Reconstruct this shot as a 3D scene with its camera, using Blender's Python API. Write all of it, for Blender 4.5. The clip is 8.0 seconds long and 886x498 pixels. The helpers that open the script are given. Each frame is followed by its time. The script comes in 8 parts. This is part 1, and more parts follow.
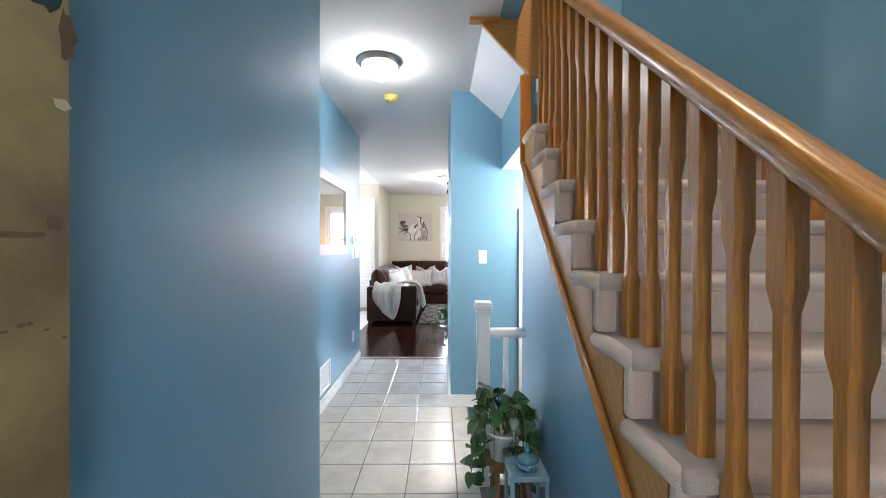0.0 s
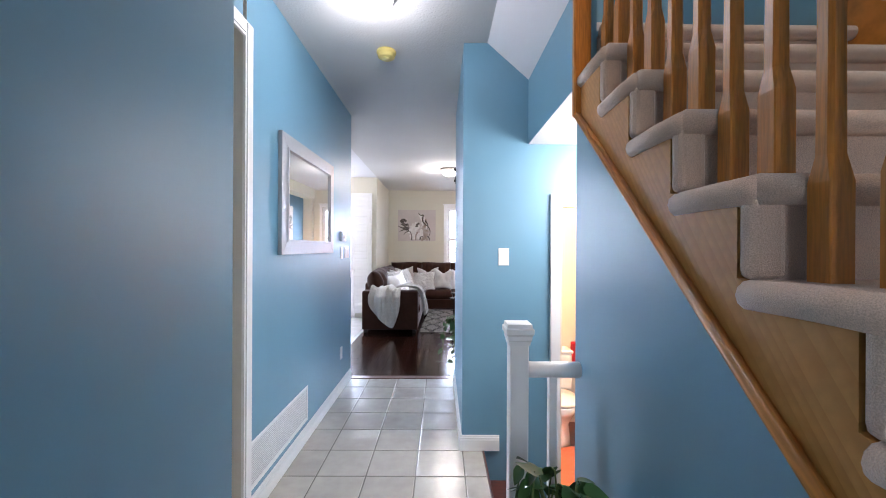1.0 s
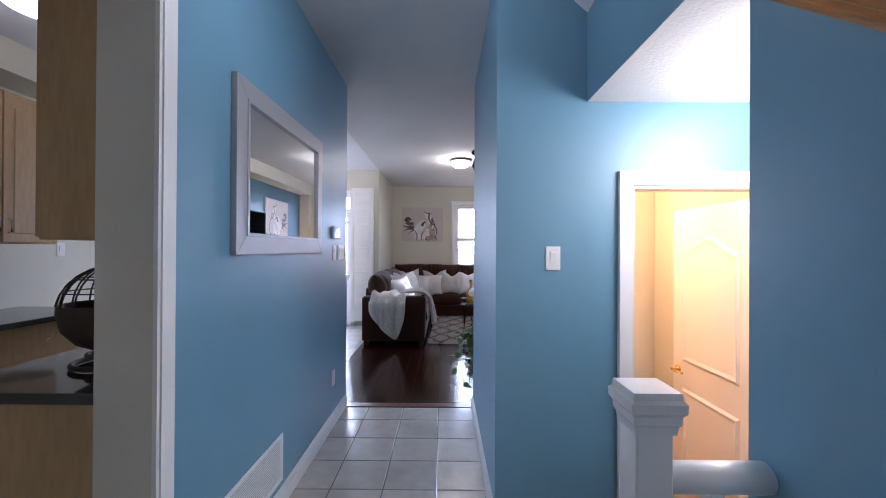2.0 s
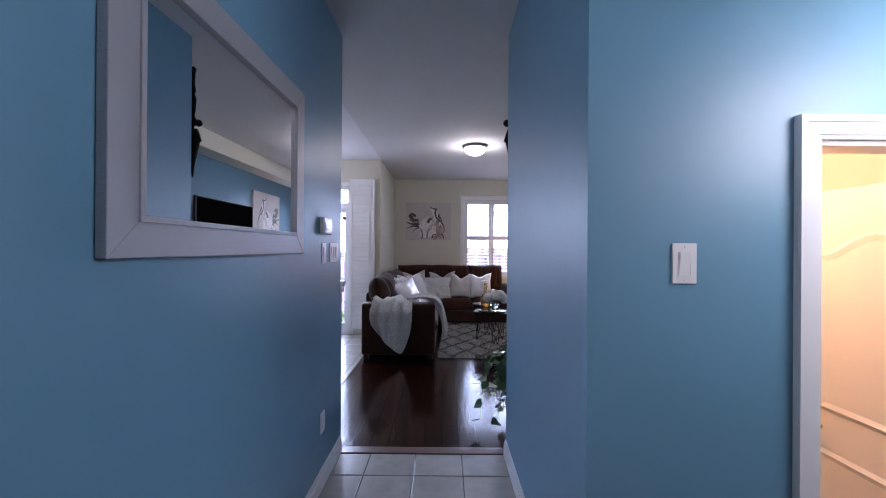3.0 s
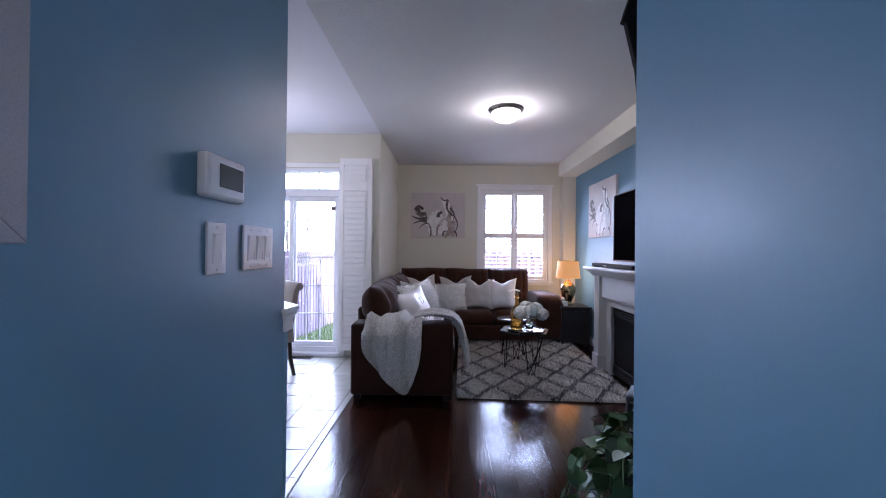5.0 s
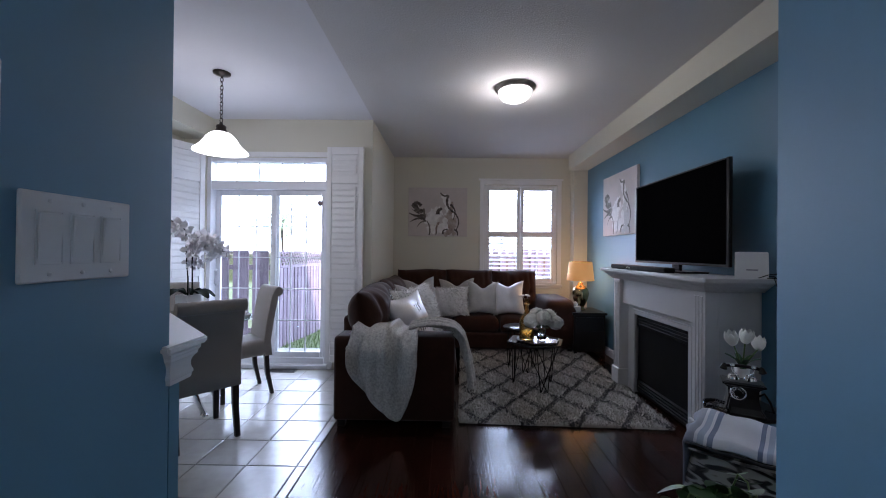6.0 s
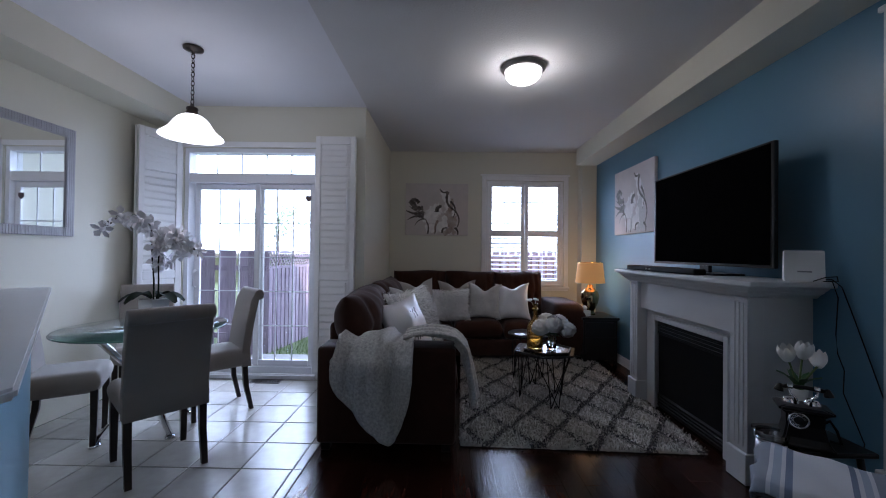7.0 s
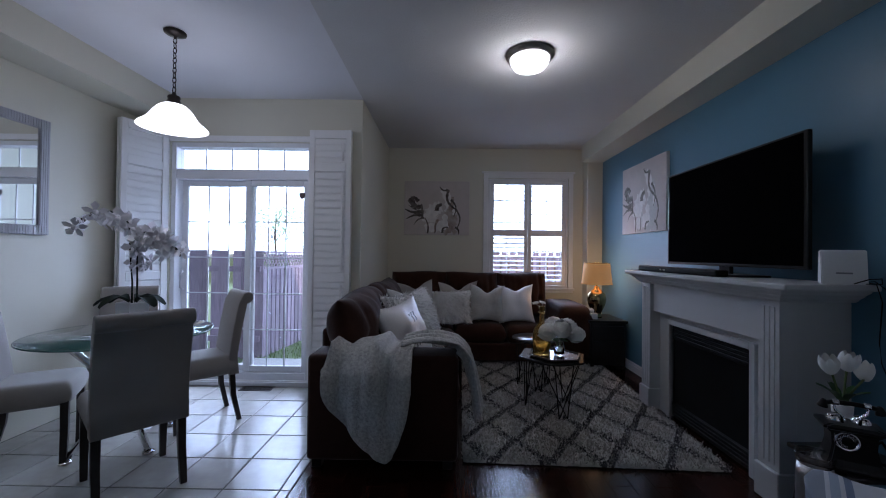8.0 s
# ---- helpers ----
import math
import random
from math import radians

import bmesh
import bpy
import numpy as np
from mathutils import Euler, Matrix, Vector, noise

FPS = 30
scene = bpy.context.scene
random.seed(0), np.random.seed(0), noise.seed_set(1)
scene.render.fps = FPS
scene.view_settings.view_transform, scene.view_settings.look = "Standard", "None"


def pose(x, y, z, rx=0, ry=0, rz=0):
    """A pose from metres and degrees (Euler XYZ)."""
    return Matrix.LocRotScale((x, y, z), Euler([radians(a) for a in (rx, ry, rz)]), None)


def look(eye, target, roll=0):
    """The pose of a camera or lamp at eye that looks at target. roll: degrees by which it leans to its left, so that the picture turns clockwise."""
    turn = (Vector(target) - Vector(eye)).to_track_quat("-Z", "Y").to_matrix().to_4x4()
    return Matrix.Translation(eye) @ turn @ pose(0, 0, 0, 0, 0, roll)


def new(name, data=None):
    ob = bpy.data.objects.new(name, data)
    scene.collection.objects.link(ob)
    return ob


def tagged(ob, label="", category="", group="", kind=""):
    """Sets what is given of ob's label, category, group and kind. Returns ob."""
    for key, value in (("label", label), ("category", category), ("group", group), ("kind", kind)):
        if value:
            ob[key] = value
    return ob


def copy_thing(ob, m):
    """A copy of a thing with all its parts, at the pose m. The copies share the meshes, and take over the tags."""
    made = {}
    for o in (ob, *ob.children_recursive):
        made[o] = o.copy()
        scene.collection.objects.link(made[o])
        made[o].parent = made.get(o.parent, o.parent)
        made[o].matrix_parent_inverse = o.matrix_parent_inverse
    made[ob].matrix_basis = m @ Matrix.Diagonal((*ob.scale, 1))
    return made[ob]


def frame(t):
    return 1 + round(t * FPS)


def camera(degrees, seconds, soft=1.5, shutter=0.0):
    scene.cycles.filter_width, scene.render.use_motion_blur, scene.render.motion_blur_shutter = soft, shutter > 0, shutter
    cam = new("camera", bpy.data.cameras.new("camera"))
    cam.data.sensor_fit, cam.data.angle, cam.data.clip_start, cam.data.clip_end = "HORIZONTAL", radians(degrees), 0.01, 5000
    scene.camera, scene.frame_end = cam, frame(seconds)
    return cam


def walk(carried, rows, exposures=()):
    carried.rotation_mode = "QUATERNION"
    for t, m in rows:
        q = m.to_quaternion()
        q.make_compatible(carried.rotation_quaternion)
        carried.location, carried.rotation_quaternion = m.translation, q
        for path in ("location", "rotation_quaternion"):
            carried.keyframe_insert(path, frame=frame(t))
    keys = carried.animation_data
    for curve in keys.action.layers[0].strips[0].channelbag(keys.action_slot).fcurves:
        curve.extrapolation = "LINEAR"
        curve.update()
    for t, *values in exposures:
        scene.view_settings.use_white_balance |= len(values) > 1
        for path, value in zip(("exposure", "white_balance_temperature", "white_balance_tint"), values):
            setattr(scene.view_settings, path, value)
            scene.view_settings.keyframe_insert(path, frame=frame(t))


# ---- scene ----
cam = camera(97.9, 8.0, soft=1.0)
PATH = [
    (0, (0.244, -0.02, 1.424), (0.259, 1.979, 1.413), 0.1),
    (0.5, (0.225, 0.355, 1.421), (0.237, 2.355, 1.417), 0.2),
    (1, (0.196, 0.756, 1.39), (0.203, 2.756, 1.388), 0.3),
    (1.5, (0.126, 1.139, 1.379), (0.127, 3.139, 1.377), 0.3),
    (1.7, (0.12, 1.274, 1.371), (0.112, 3.274, 1.38), 0.3),
    (2.8, (-0.063, 2.146, 1.377), (-0.067, 4.146, 1.373), 0.5),
    (3, (-0.078, 2.284, 1.371), (-0.086, 4.284, 1.374), 0.4),
    (3.5, (-0.12, 2.657, 1.374), (-0.131, 4.657, 1.379), 0.6),
    (4, (-0.188, 2.991, 1.357), (-0.203, 4.991, 1.364), 0.6),
    (4.5, (-0.231, 3.347, 1.354), (-0.251, 5.346, 1.363), 0.6),
    (4.7, (-0.240, 3.464, 1.351), (-0.262, 5.464, 1.360), 0.6),
    (5.8, (-0.261, 4.088, 1.335), (-0.288, 6.088, 1.348), 0.7),
    (6, (-0.252, 4.167, 1.335), (-0.277, 6.166, 1.348), 0.6),
    (6.5, (-0.249, 4.362, 1.322), (-0.27, 6.362, 1.339), 0.7),
    (7, (-0.258, 4.534, 1.316), (-0.279, 6.534, 1.336), 0.7),
    (7.5, (-0.275, 4.655, 1.316), (-0.293, 6.654, 1.338), 0.7),
    (8, (-0.272, 4.737, 1.311), (-0.29, 6.737, 1.334), 0.7),
]
walk(cam, [(t, look(eye, target, roll)) for t, eye, target, roll in PATH],
     exposures=[(0, 2.77, 6900, 16), (1, 2.4, 6700, 22), (1.5, 2.0, 6500, 24), (3, 1.0, 6100, 30), (3.5, 1.25, 6050, 30), (4.5, 1.32, 5950, 32), (5.8, 0.65, 6300, 24), (6.5, 0.3, 6250, 22), (8, -0.2, 5900, 22)])

# ---- world, sun, lights ----
world = bpy.data.worlds.new("sky")
scene.world = world
world.use_nodes = True
wn = world.node_tree.nodes
sky = wn.new("ShaderNodeTexSky")
sky.sky_type = "NISHITA"
sky.sun_disc = False
sky.sun_elevation = radians(48)
sky.sun_rotation = radians(125)
wn["Background"].inputs["Strength"].default_value = 0.15
world.node_tree.links.new(sky.outputs["Color"], wn["Background"].inputs["Color"])

CEIL = 2.81


def lamp(name, kind, m, energy, color, **kw):
    data = bpy.data.lights.new(name, kind)
    data.energy, data.color = energy, color
    if "size" in kw:
        data.shape, data.size, data.size_y = "RECTANGLE", kw["size"], kw["size_y"]
    if "radius" in kw:
        data.shadow_soft_size = kw["radius"]
    if "angle" in kw:
        data.angle = kw["angle"]
    ob = new(name, data)
    ob.matrix_world = m
    return ob


lamp("sun", "SUN", look((10, 2, 14), (0, 9, 0)), 4.5, (1.0, 0.95, 0.88), angle=radians(0.6))
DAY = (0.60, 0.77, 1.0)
# added lamp panel standing in for the open sky over the garden fence, which falls steeply through the patio door and
# the back window
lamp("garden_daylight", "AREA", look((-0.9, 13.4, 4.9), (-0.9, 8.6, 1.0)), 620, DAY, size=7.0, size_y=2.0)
# added panel beyond the garden, which also shows as the white sky
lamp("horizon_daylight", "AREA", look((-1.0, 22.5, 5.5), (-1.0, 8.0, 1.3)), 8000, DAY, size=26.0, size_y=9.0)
# lamp in an unseen doorway, added to light foyer and stair from behind
lamp("front_door_daylight", "AREA", look((0.6, -1.66, 1.65), (0.45, 2.0, 1.5)), 2.6, (0.93, 0.97, 1.0), size=0.9, size_y=1.5)
lamp("hall_bulb", "POINT", pose(-0.21, 2.88, CEIL - 0.16), 1.9, (0.93, 0.97, 1.0), radius=0.06)
lamp("living_bulb", "POINT", pose(0.335, 7.62, CEIL - 0.18), 7.0, (1.0, 0.98, 0.89), radius=0.07)
lamp("kitchen_bulb", "POINT", pose(-2.22, 3.65, CEIL - 0.10), 0.3, (0.95, 0.97, 1.0), radius=0.07)
lamp("pendant_bulb", "POINT", pose(-2.15, 7.35, 2.16), 2.2, (0.95, 0.97, 1.0), radius=0.05)
lamp("powder_bulb", "POINT", pose(1.15, 4.2, 1.75), 19, (1.0, 0.52, 0.26), radius=0.08)
lamp("table_lamp_bulb", "POINT", pose(1.56, 9.45, 1.10), 4.5, (1.0, 0.62, 0.30), radius=0.03)
# no fixture here: added to brighten the landing and the powder room's wall
lamp("landing_bulb", "POINT", pose(1.45, 2.88, 1.90), 17, (1.0, 0.99, 0.95), radius=0.28)
# unseen lamp, added high up to light the stair from above
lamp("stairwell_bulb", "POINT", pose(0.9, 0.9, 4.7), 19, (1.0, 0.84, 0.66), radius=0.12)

# ---- materials ----
MATS = {}


def mat(name, color, rough=0.6, metal=0.0, grain=0.0, grain_scale=40.0, stain=0.0, stain_scale=2.0, bump=0.0, bump_scale=200.0,
        coat=0.0, sheen=0.0, stretch=(1, 1, 1), spec=0.5, trans=0.0, emit=None, emit_strength=0.0, random=0.0, dark=None, depth=0.004, ior=1.5, ripple=None):
    """A surface with a fine grain, broad stains and relief, by object place."""
    if name in MATS:
        return MATS[name]
    m = bpy.data.materials.new(name)
    m.use_nodes = True
    nt = m.node_tree
    n, l = nt.nodes, nt.links
    b = n["Principled BSDF"]
    b.inputs["Roughness"].default_value = rough
    b.inputs["Metallic"].default_value = metal
    b.inputs["Coat Weight"].default_value = coat
    b.inputs["Coat Roughness"].default_value = 0.15
    b.inputs["Sheen Weight"].default_value = sheen
    b.inputs["Specular IOR Level"].default_value = spec
    b.inputs["Transmission Weight"].default_value = trans
    b.inputs["IOR"].default_value = ior
    if emit:
        b.inputs["Emission Color"].default_value = (*emit, 1)
        b.inputs["Emission Strength"].default_value = emit_strength
    col = (*color, 1)
    b.inputs["Base Color"].default_value = col
    geo = n.new("ShaderNodeNewGeometry")
    mp = n.new("ShaderNodeMapping")
    mp.inputs["Scale"].default_value = stretch
    l.new(geo.outputs["Position"], mp.inputs["Vector"])
    out = None
    if grain or stain or random:
        def noise_fac(scale, detail):
            t = n.new("ShaderNodeTexNoise")
            t.inputs["Scale"].default_value, t.inputs["Detail"].default_value = scale, detail
            l.new(mp.outputs["Vector"], t.inputs["Vector"])
            return t.outputs["Fac"]
        prev = None
        shade = dark or tuple(c * 0.35 for c in color)
        for fac, amount in ((noise_fac(grain_scale, 6), grain), (noise_fac(stain_scale, 3), stain)):
            if not amount:
                continue
            ramp = n.new("ShaderNodeMapRange")
            ramp.inputs["From Min"].default_value, ramp.inputs["From Max"].default_value = 0.35, 0.7
            ramp.inputs["To Max"].default_value = amount
            l.new(fac, ramp.inputs["Value"])
            mix = n.new("ShaderNodeMix")
            mix.data_type = "RGBA"
            mix.inputs["A"].default_value, mix.inputs["B"].default_value = col, (*shade, 1)
            if prev:
                l.new(prev, mix.inputs["A"])
            l.new(ramp.outputs["Result"], mix.inputs["Factor"])
            prev = mix.outputs["Result"]
        if random:
            info = n.new("ShaderNodeObjectInfo")
            hsv = n.new("ShaderNodeHueSaturation")
            mr = n.new("ShaderNodeMapRange")
            mr.inputs["To Min"].default_value, mr.inputs["To Max"].default_value = 1 - random, 1 + random
            l.new(info.outputs["Random"], mr.inputs["Value"])
            l.new(mr.outputs["Result"], hsv.inputs["Value"])
            hsv.inputs["Color"].default_value = col
            if prev:
                l.new(prev, hsv.inputs["Color"])
            prev = hsv.outputs["Color"]
        l.new(prev, b.inputs["Base Color"])
    if bump:
        t = n.new("ShaderNodeTexNoise")
        t.inputs["Scale"].default_value, t.inputs["Detail"].default_value = bump_scale, 4
        l.new(mp.outputs["Vector"], t.inputs["Vector"])
        if ripple:
            wave = n.new("ShaderNodeMapping")
            wave.inputs["Scale"].default_value = ripple
            l.new(geo.outputs["Position"], wave.inputs["Vector"])
            l.new(wave.outputs["Vector"], t.inputs["Vector"])
        bp = n.new("ShaderNodeBump")
        bp.inputs["Strength"].default_value, bp.inputs["Distance"].default_value = min(bump, 1.0), depth
        l.new(t.outputs["Fac"], bp.inputs["Height"])
        l.new(bp.outputs["Normal"], b.inputs["Normal"])
    MATS[name] = m
    return m


BLUE = mat("blue_paint", (0.136, 0.312, 0.430), rough=0.41, spec=0.65, grain=0.04, grain_scale=3, stain=0.08, stain_scale=1.2, bump=0.04, bump_scale=160)
# same paint as BLUE, darkened to put the living room's dim side into colour
BLUE_DIM = mat("dimmed_blue_paint", (0.092, 0.222, 0.318), rough=0.36, spec=0.6, grain=0.04, grain_scale=3, stain=0.08, stain_scale=1.2, bump=0.04, bump_scale=160)
CREAM = mat("cream_paint", (0.64, 0.62, 0.525), rough=0.55, stain=0.05, stain_scale=1.5, bump=0.1, bump_scale=160)
GREIGE = mat("greige_paint", (0.64, 0.62, 0.57), rough=0.55, stain=0.06, bump=0.1, bump_scale=160)
WHITE = mat("white_trim_paint", (0.80, 0.80, 0.80), rough=0.35, stain=0.05, stain_scale=3, bump=0.05)
CEILING = mat("stippled_ceiling", (0.60, 0.60, 0.60), rough=0.9, bump=1.0, bump_scale=75, stain=0.05, depth=0.003)
SMOOTH_CEILING = mat("smooth_ceiling", (0.72, 0.73, 0.77), rough=0.8, stain=0.05)
OAK = mat("oak", (0.64, 0.232, 0.036), rough=0.36, grain=0.5, grain_scale=22, stretch=(9, 9, 0.6), stain=0.12, stain_scale=5, coat=0.05, bump=0.08, bump_scale=60)
OAK_ALONG = mat("oak_along", (0.60, 0.24, 0.046), rough=0.28, grain=0.55, grain_scale=22, stretch=(9, 0.7, 0.7), stain=0.15, stain_scale=5, coat=0.2, bump=0.08, bump_scale=60)
OAK_PALE = mat("oak_panel", (0.56, 0.265, 0.072), rough=0.5, spec=0.35, grain=0.25, grain_scale=60, stretch=(3, 0.8, 0.8), stain=0.15, stain_scale=3)


def year_rings(m, slope, width, dark):
    """Darkens a wood with long, wandering year rings that run up the slope (degrees from level, in the y-z plane)."""
    n, l = m.node_tree.nodes, m.node_tree.links
    b = n["Principled BSDF"]
    before = b.inputs["Base Color"].links[0].from_socket
    geo = n.new("ShaderNodeNewGeometry")
    turn, squeeze = n.new("ShaderNodeMapping"), n.new("ShaderNodeMapping")
    turn.inputs["Rotation"].default_value = (radians(-slope), 0, 0)
    squeeze.inputs["Scale"].default_value = (1, 0.10, 1)
    wave = n.new("ShaderNodeTexWave")
    wave.wave_type, wave.bands_direction, wave.wave_profile = "BANDS", "Z", "SAW"
    wave.inputs["Scale"].default_value = 0.314 / width
    wave.inputs["Distortion"].default_value = 30.0
    wave.inputs["Detail"].default_value = 2.0
    wave.inputs["Detail Scale"].default_value = 0.30
    keep = n.new("ShaderNodeMapRange")
    keep.inputs["From Min"].default_value = 0.35
    keep.inputs["To Max"].default_value = 0.75
    mix = n.new("ShaderNodeMix")
    mix.data_type = "RGBA"
    mix.inputs["B"].default_value = (*dark, 1)
    l.new(geo.outputs["Position"], turn.inputs["Vector"])
    l.new(turn.outputs["Vector"], squeeze.inputs["Vector"])
    l.new(squeeze.outputs["Vector"], wave.inputs["Vector"])
    l.new(wave.outputs["Fac"], keep.inputs["Value"])
    l.new(keep.outputs["Result"], mix.inputs["Factor"])
    l.new(before, mix.inputs["A"])
    l.new(mix.outputs["Result"], b.inputs["Base Color"])


year_rings(OAK_PALE, 52, 0.022, (0.43, 0.185, 0.046))
CARPET = mat("stair_carpet", (0.70, 0.53, 0.43), rough=1.0, sheen=0.4, grain=0.55, grain_scale=420, stain=0.15, stain_scale=9, bump=0.9, bump_scale=520, depth=0.0022)
TILE = mat("floor_tile", (0.46, 0.435, 0.395), rough=0.22, grain=0.12, grain_scale=14, stain=0.25, stain_scale=3.5, random=0.06, bump=0.08, bump_scale=30)
GROUT = mat("grout", (0.11, 0.10, 0.09), rough=0.95, grain=0.4, grain_scale=120)
WOOD = mat("dark_plank", (0.034, 0.0105, 0.006), rough=0.135, spec=0.2, grain=0.6, grain_scale=14, stretch=(5, 0.5, 1), stain=0.4, stain_scale=3, random=0.35,
           bump=0.6, bump_scale=1.0, ripple=(75, 7, 1), depth=0.0014)
REDWOOD = mat("landing_wood", (0.11, 0.03, 0.02), rough=0.3, grain=0.5, grain_scale=14, stretch=(1, 5, 1), coat=0.3)
BLACK_GAP = mat("plank_joint", (0.01, 0.006, 0.005), rough=0.9)


# ---- mesh helpers ----
def box(bm, x0, x1, y0, y1, z0, z1, mi=0, bevel=0.0, m=None, seg=1):
    """A box between the given limits, with rounded edges where bevel is given."""
    x0, x1, y0, y1, z0, z1 = min(x0, x1), max(x0, x1), min(y0, y1), max(y0, y1), min(z0, z1), max(z0, z1)
    vs = [bm.verts.new(((x0, x1)[i & 1], (y0, y1)[i >> 1 & 1], (z0, z1)[i >> 2])) for i in range(8)]
    fs = [bm.faces.new([vs[i] for i in q]) for q in ((0, 2, 3, 1), (4, 5, 7, 6), (0, 1, 5, 4), (2, 6, 7, 3), (0, 4, 6, 2), (1, 3, 7, 5))]
    for f in fs:
        f.material_index = mi
    verts = vs
    if bevel:
        edges = list({e for f in fs for e in f.edges})
        made = bmesh.ops.bevel(bm, geom=edges, offset=bevel, segments=seg, affect="EDGES", profile=0.5)
        verts = list({v for f in made["faces"] for v in f.verts} | {v for v in vs if v.is_valid})
        for f in made["faces"]:
            f.material_index = mi
    if m is not None:
        bmesh.ops.transform(bm, matrix=m, verts=[v for v in verts if v.is_valid])
    return verts


def prism(bm, pts, axis, a, b, mi=0):
    """A closed outline of (u, v) drawn out along an axis from a to b. Axis x: (y, z); y: (x, z); z: (x, y)."""
    def place(u, v, w):
        return {"x": (w, u, v), "y": (u, w, v), "z": (u, v, w)}[axis]
    lo = [bm.verts.new(place(u, v, a)) for u, v in pts]
    hi = [bm.verts.new(place(u, v, b)) for u, v in pts]
    fs = [bm.faces.new(lo), bm.faces.new(hi[::-1])]
    for i in range(len(pts)):
        j = (i + 1) % len(pts)
        fs.append(bm.faces.new((lo[i], hi[i], hi[j], lo[j])))
    for f in fs:
        f.material_index = mi
    bmesh.ops.recalc_face_normals(bm, faces=fs)
    return lo + hi


def lathe(bm, prof, cx=0, cy=0, seg=32, mi=0, m=None):
    """Turns a profile of (radius, z) round the upright line through cx, cy."""
    rings, verts = [], []
    for r, z in prof:
        if r < 1e-5:
            ring = [bm.verts.new((cx, cy, z))]
        else:
            ring = [bm.verts.new((cx + r * math.cos(2 * math.pi * i / seg), cy + r * math.sin(2 * math.pi * i / seg), z)) for i in range(seg)]
        rings.append(ring)
        verts += ring
    fs = []
    for a, b in zip(rings, rings[1:]):
        for i in range(seg):
            j = (i + 1) % seg
            if len(a) == 1 and len(b) == 1:
                continue
            if len(a) == 1:
                fs.append(bm.faces.new((a[0], b[j], b[i])))
            elif len(b) == 1:
                fs.append(bm.faces.new((a[i], a[j], b[0])))
            else:
                fs.append(bm.faces.new((a[i], a[j], b[j], b[i])))
    for f in fs:
        f.material_index, f.smooth = mi, True
    if m is not None:
        bmesh.ops.transform(bm, matrix=m, verts=verts)
    return verts


def tube(bm, pts, r, seg=8, mi=0, r_end=None):
    """A round bar along a line of points, with closed ends."""
    pts = [Vector(p) for p in pts]
    rings = []
    for i, p in enumerate(pts):
        d = (pts[min(i + 1, len(pts) - 1)] - pts[max(i - 1, 0)]).normalized()
        side = d.cross(Vector((0, 0, 1)))
        if side.length < 1e-3:
            side = d.cross(Vector((1, 0, 0)))
        side.normalize()
        up = side.cross(d)
        k = r if r_end is None else r + (r_end - r) * i / (len(pts) - 1)
        rings.append([bm.verts.new(p + (side * math.cos(2 * math.pi * j / seg) + up * math.sin(2 * math.pi * j / seg)) * k) for j in range(seg)])
    fs = [bm.faces.new(rings[0]), bm.faces.new(rings[-1][::-1])]
    for a, b in zip(rings, rings[1:]):
        for j in range(seg):
            fs.append(bm.faces.new((a[j], b[j], b[(j + 1) % seg], a[(j + 1) % seg])))
    for f in fs:
        f.material_index, f.smooth = mi, True
    return rings


def cushion(bm, sx, sy, sz, m=None, power=4.0, n=14, rough=0.0, seed=0, mi=0):
    """A stuffed block sx x sy x sz about its own middle: full in the middle, rounded at the edges, creased a little."""
    vs = {}
    fs = []
    def pt(u, v, s):
        eu, ev = 1 - abs(u) ** power, 1 - abs(v) ** power
        h = (max(eu, 0) * max(ev, 0)) ** 0.5
        w = noise.noise(Vector((u * 1.7 + seed, v * 1.7, s * 3 + seed))) * rough
        return Vector((u * sx / 2, v * sy / 2, s * (sz / 2) * h + w * h))
    for s in (1, -1):
        for i in range(n + 1):
            for j in range(n + 1):
                u, v = math.sin((2 * i / n - 1) * math.pi / 2), math.sin((2 * j / n - 1) * math.pi / 2)
                if s == -1 and (i in (0, n) or j in (0, n)):
                    vs[s, i, j] = vs[1, i, j]
                else:
                    vs[s, i, j] = bm.verts.new(pt(u, v, s))
    for s in (1, -1):
        for i in range(n):
            for j in range(n):
                q = [vs[s, i, j], vs[s, i + 1, j], vs[s, i + 1, j + 1], vs[s, i, j + 1]]
                f = bm.faces.new(q if s == 1 else q[::-1])
                f.smooth, f.material_index = True, mi
                fs.append(f)
    verts = list(set(vs.values()))
    if m is not None:
        bmesh.ops.transform(bm, matrix=m, verts=verts)
    return verts


def finish(name, bm, materials, smooth=False):
    me = bpy.data.meshes.new(name)
    bmesh.ops.recalc_face_normals(bm, faces=bm.faces[:])
    bm.to_mesh(me)
    bm.free()
    for k in (materials if isinstance(materials, (list, tuple)) else [materials]):
        me.materials.append(k)
    if smooth:
        me.shade_smooth()
    return me


def part(name, bm, material, parent, label="", smooth=False):
    ob = new(name, finish(name, bm, material, smooth))
    ob.parent = parent
    if label:
        ob["label"] = label
    return ob


def solid(name, bm, material, label, category, group="", kind="", smooth=False):
    return tagged(new(name, finish(name, bm, material, smooth)), label, category, group, kind)


def thing(name, label, category, m=None, group="", kind=""):
    ob = tagged(new(name), label, category, group, kind)
    if m is not None:
        ob.matrix_world = m
    return ob


def BM():
    return bmesh.new()


def paint_by_normal(bm, rules, base=0):
    """Sets faces' material by the way they look: rules of (axis vector, index)."""
    bm.normal_update()
    for f in bm.faces:
        f.material_index = base
        for d, i in rules:
            if f.normal.dot(Vector(d)) > 0.9:
                f.material_index = i


# ---- the large structure ----
XR, XL = 1.86, -3.26        # living room's side walls
YB, YP = 10.22, 8.50        # back wall, patio wall
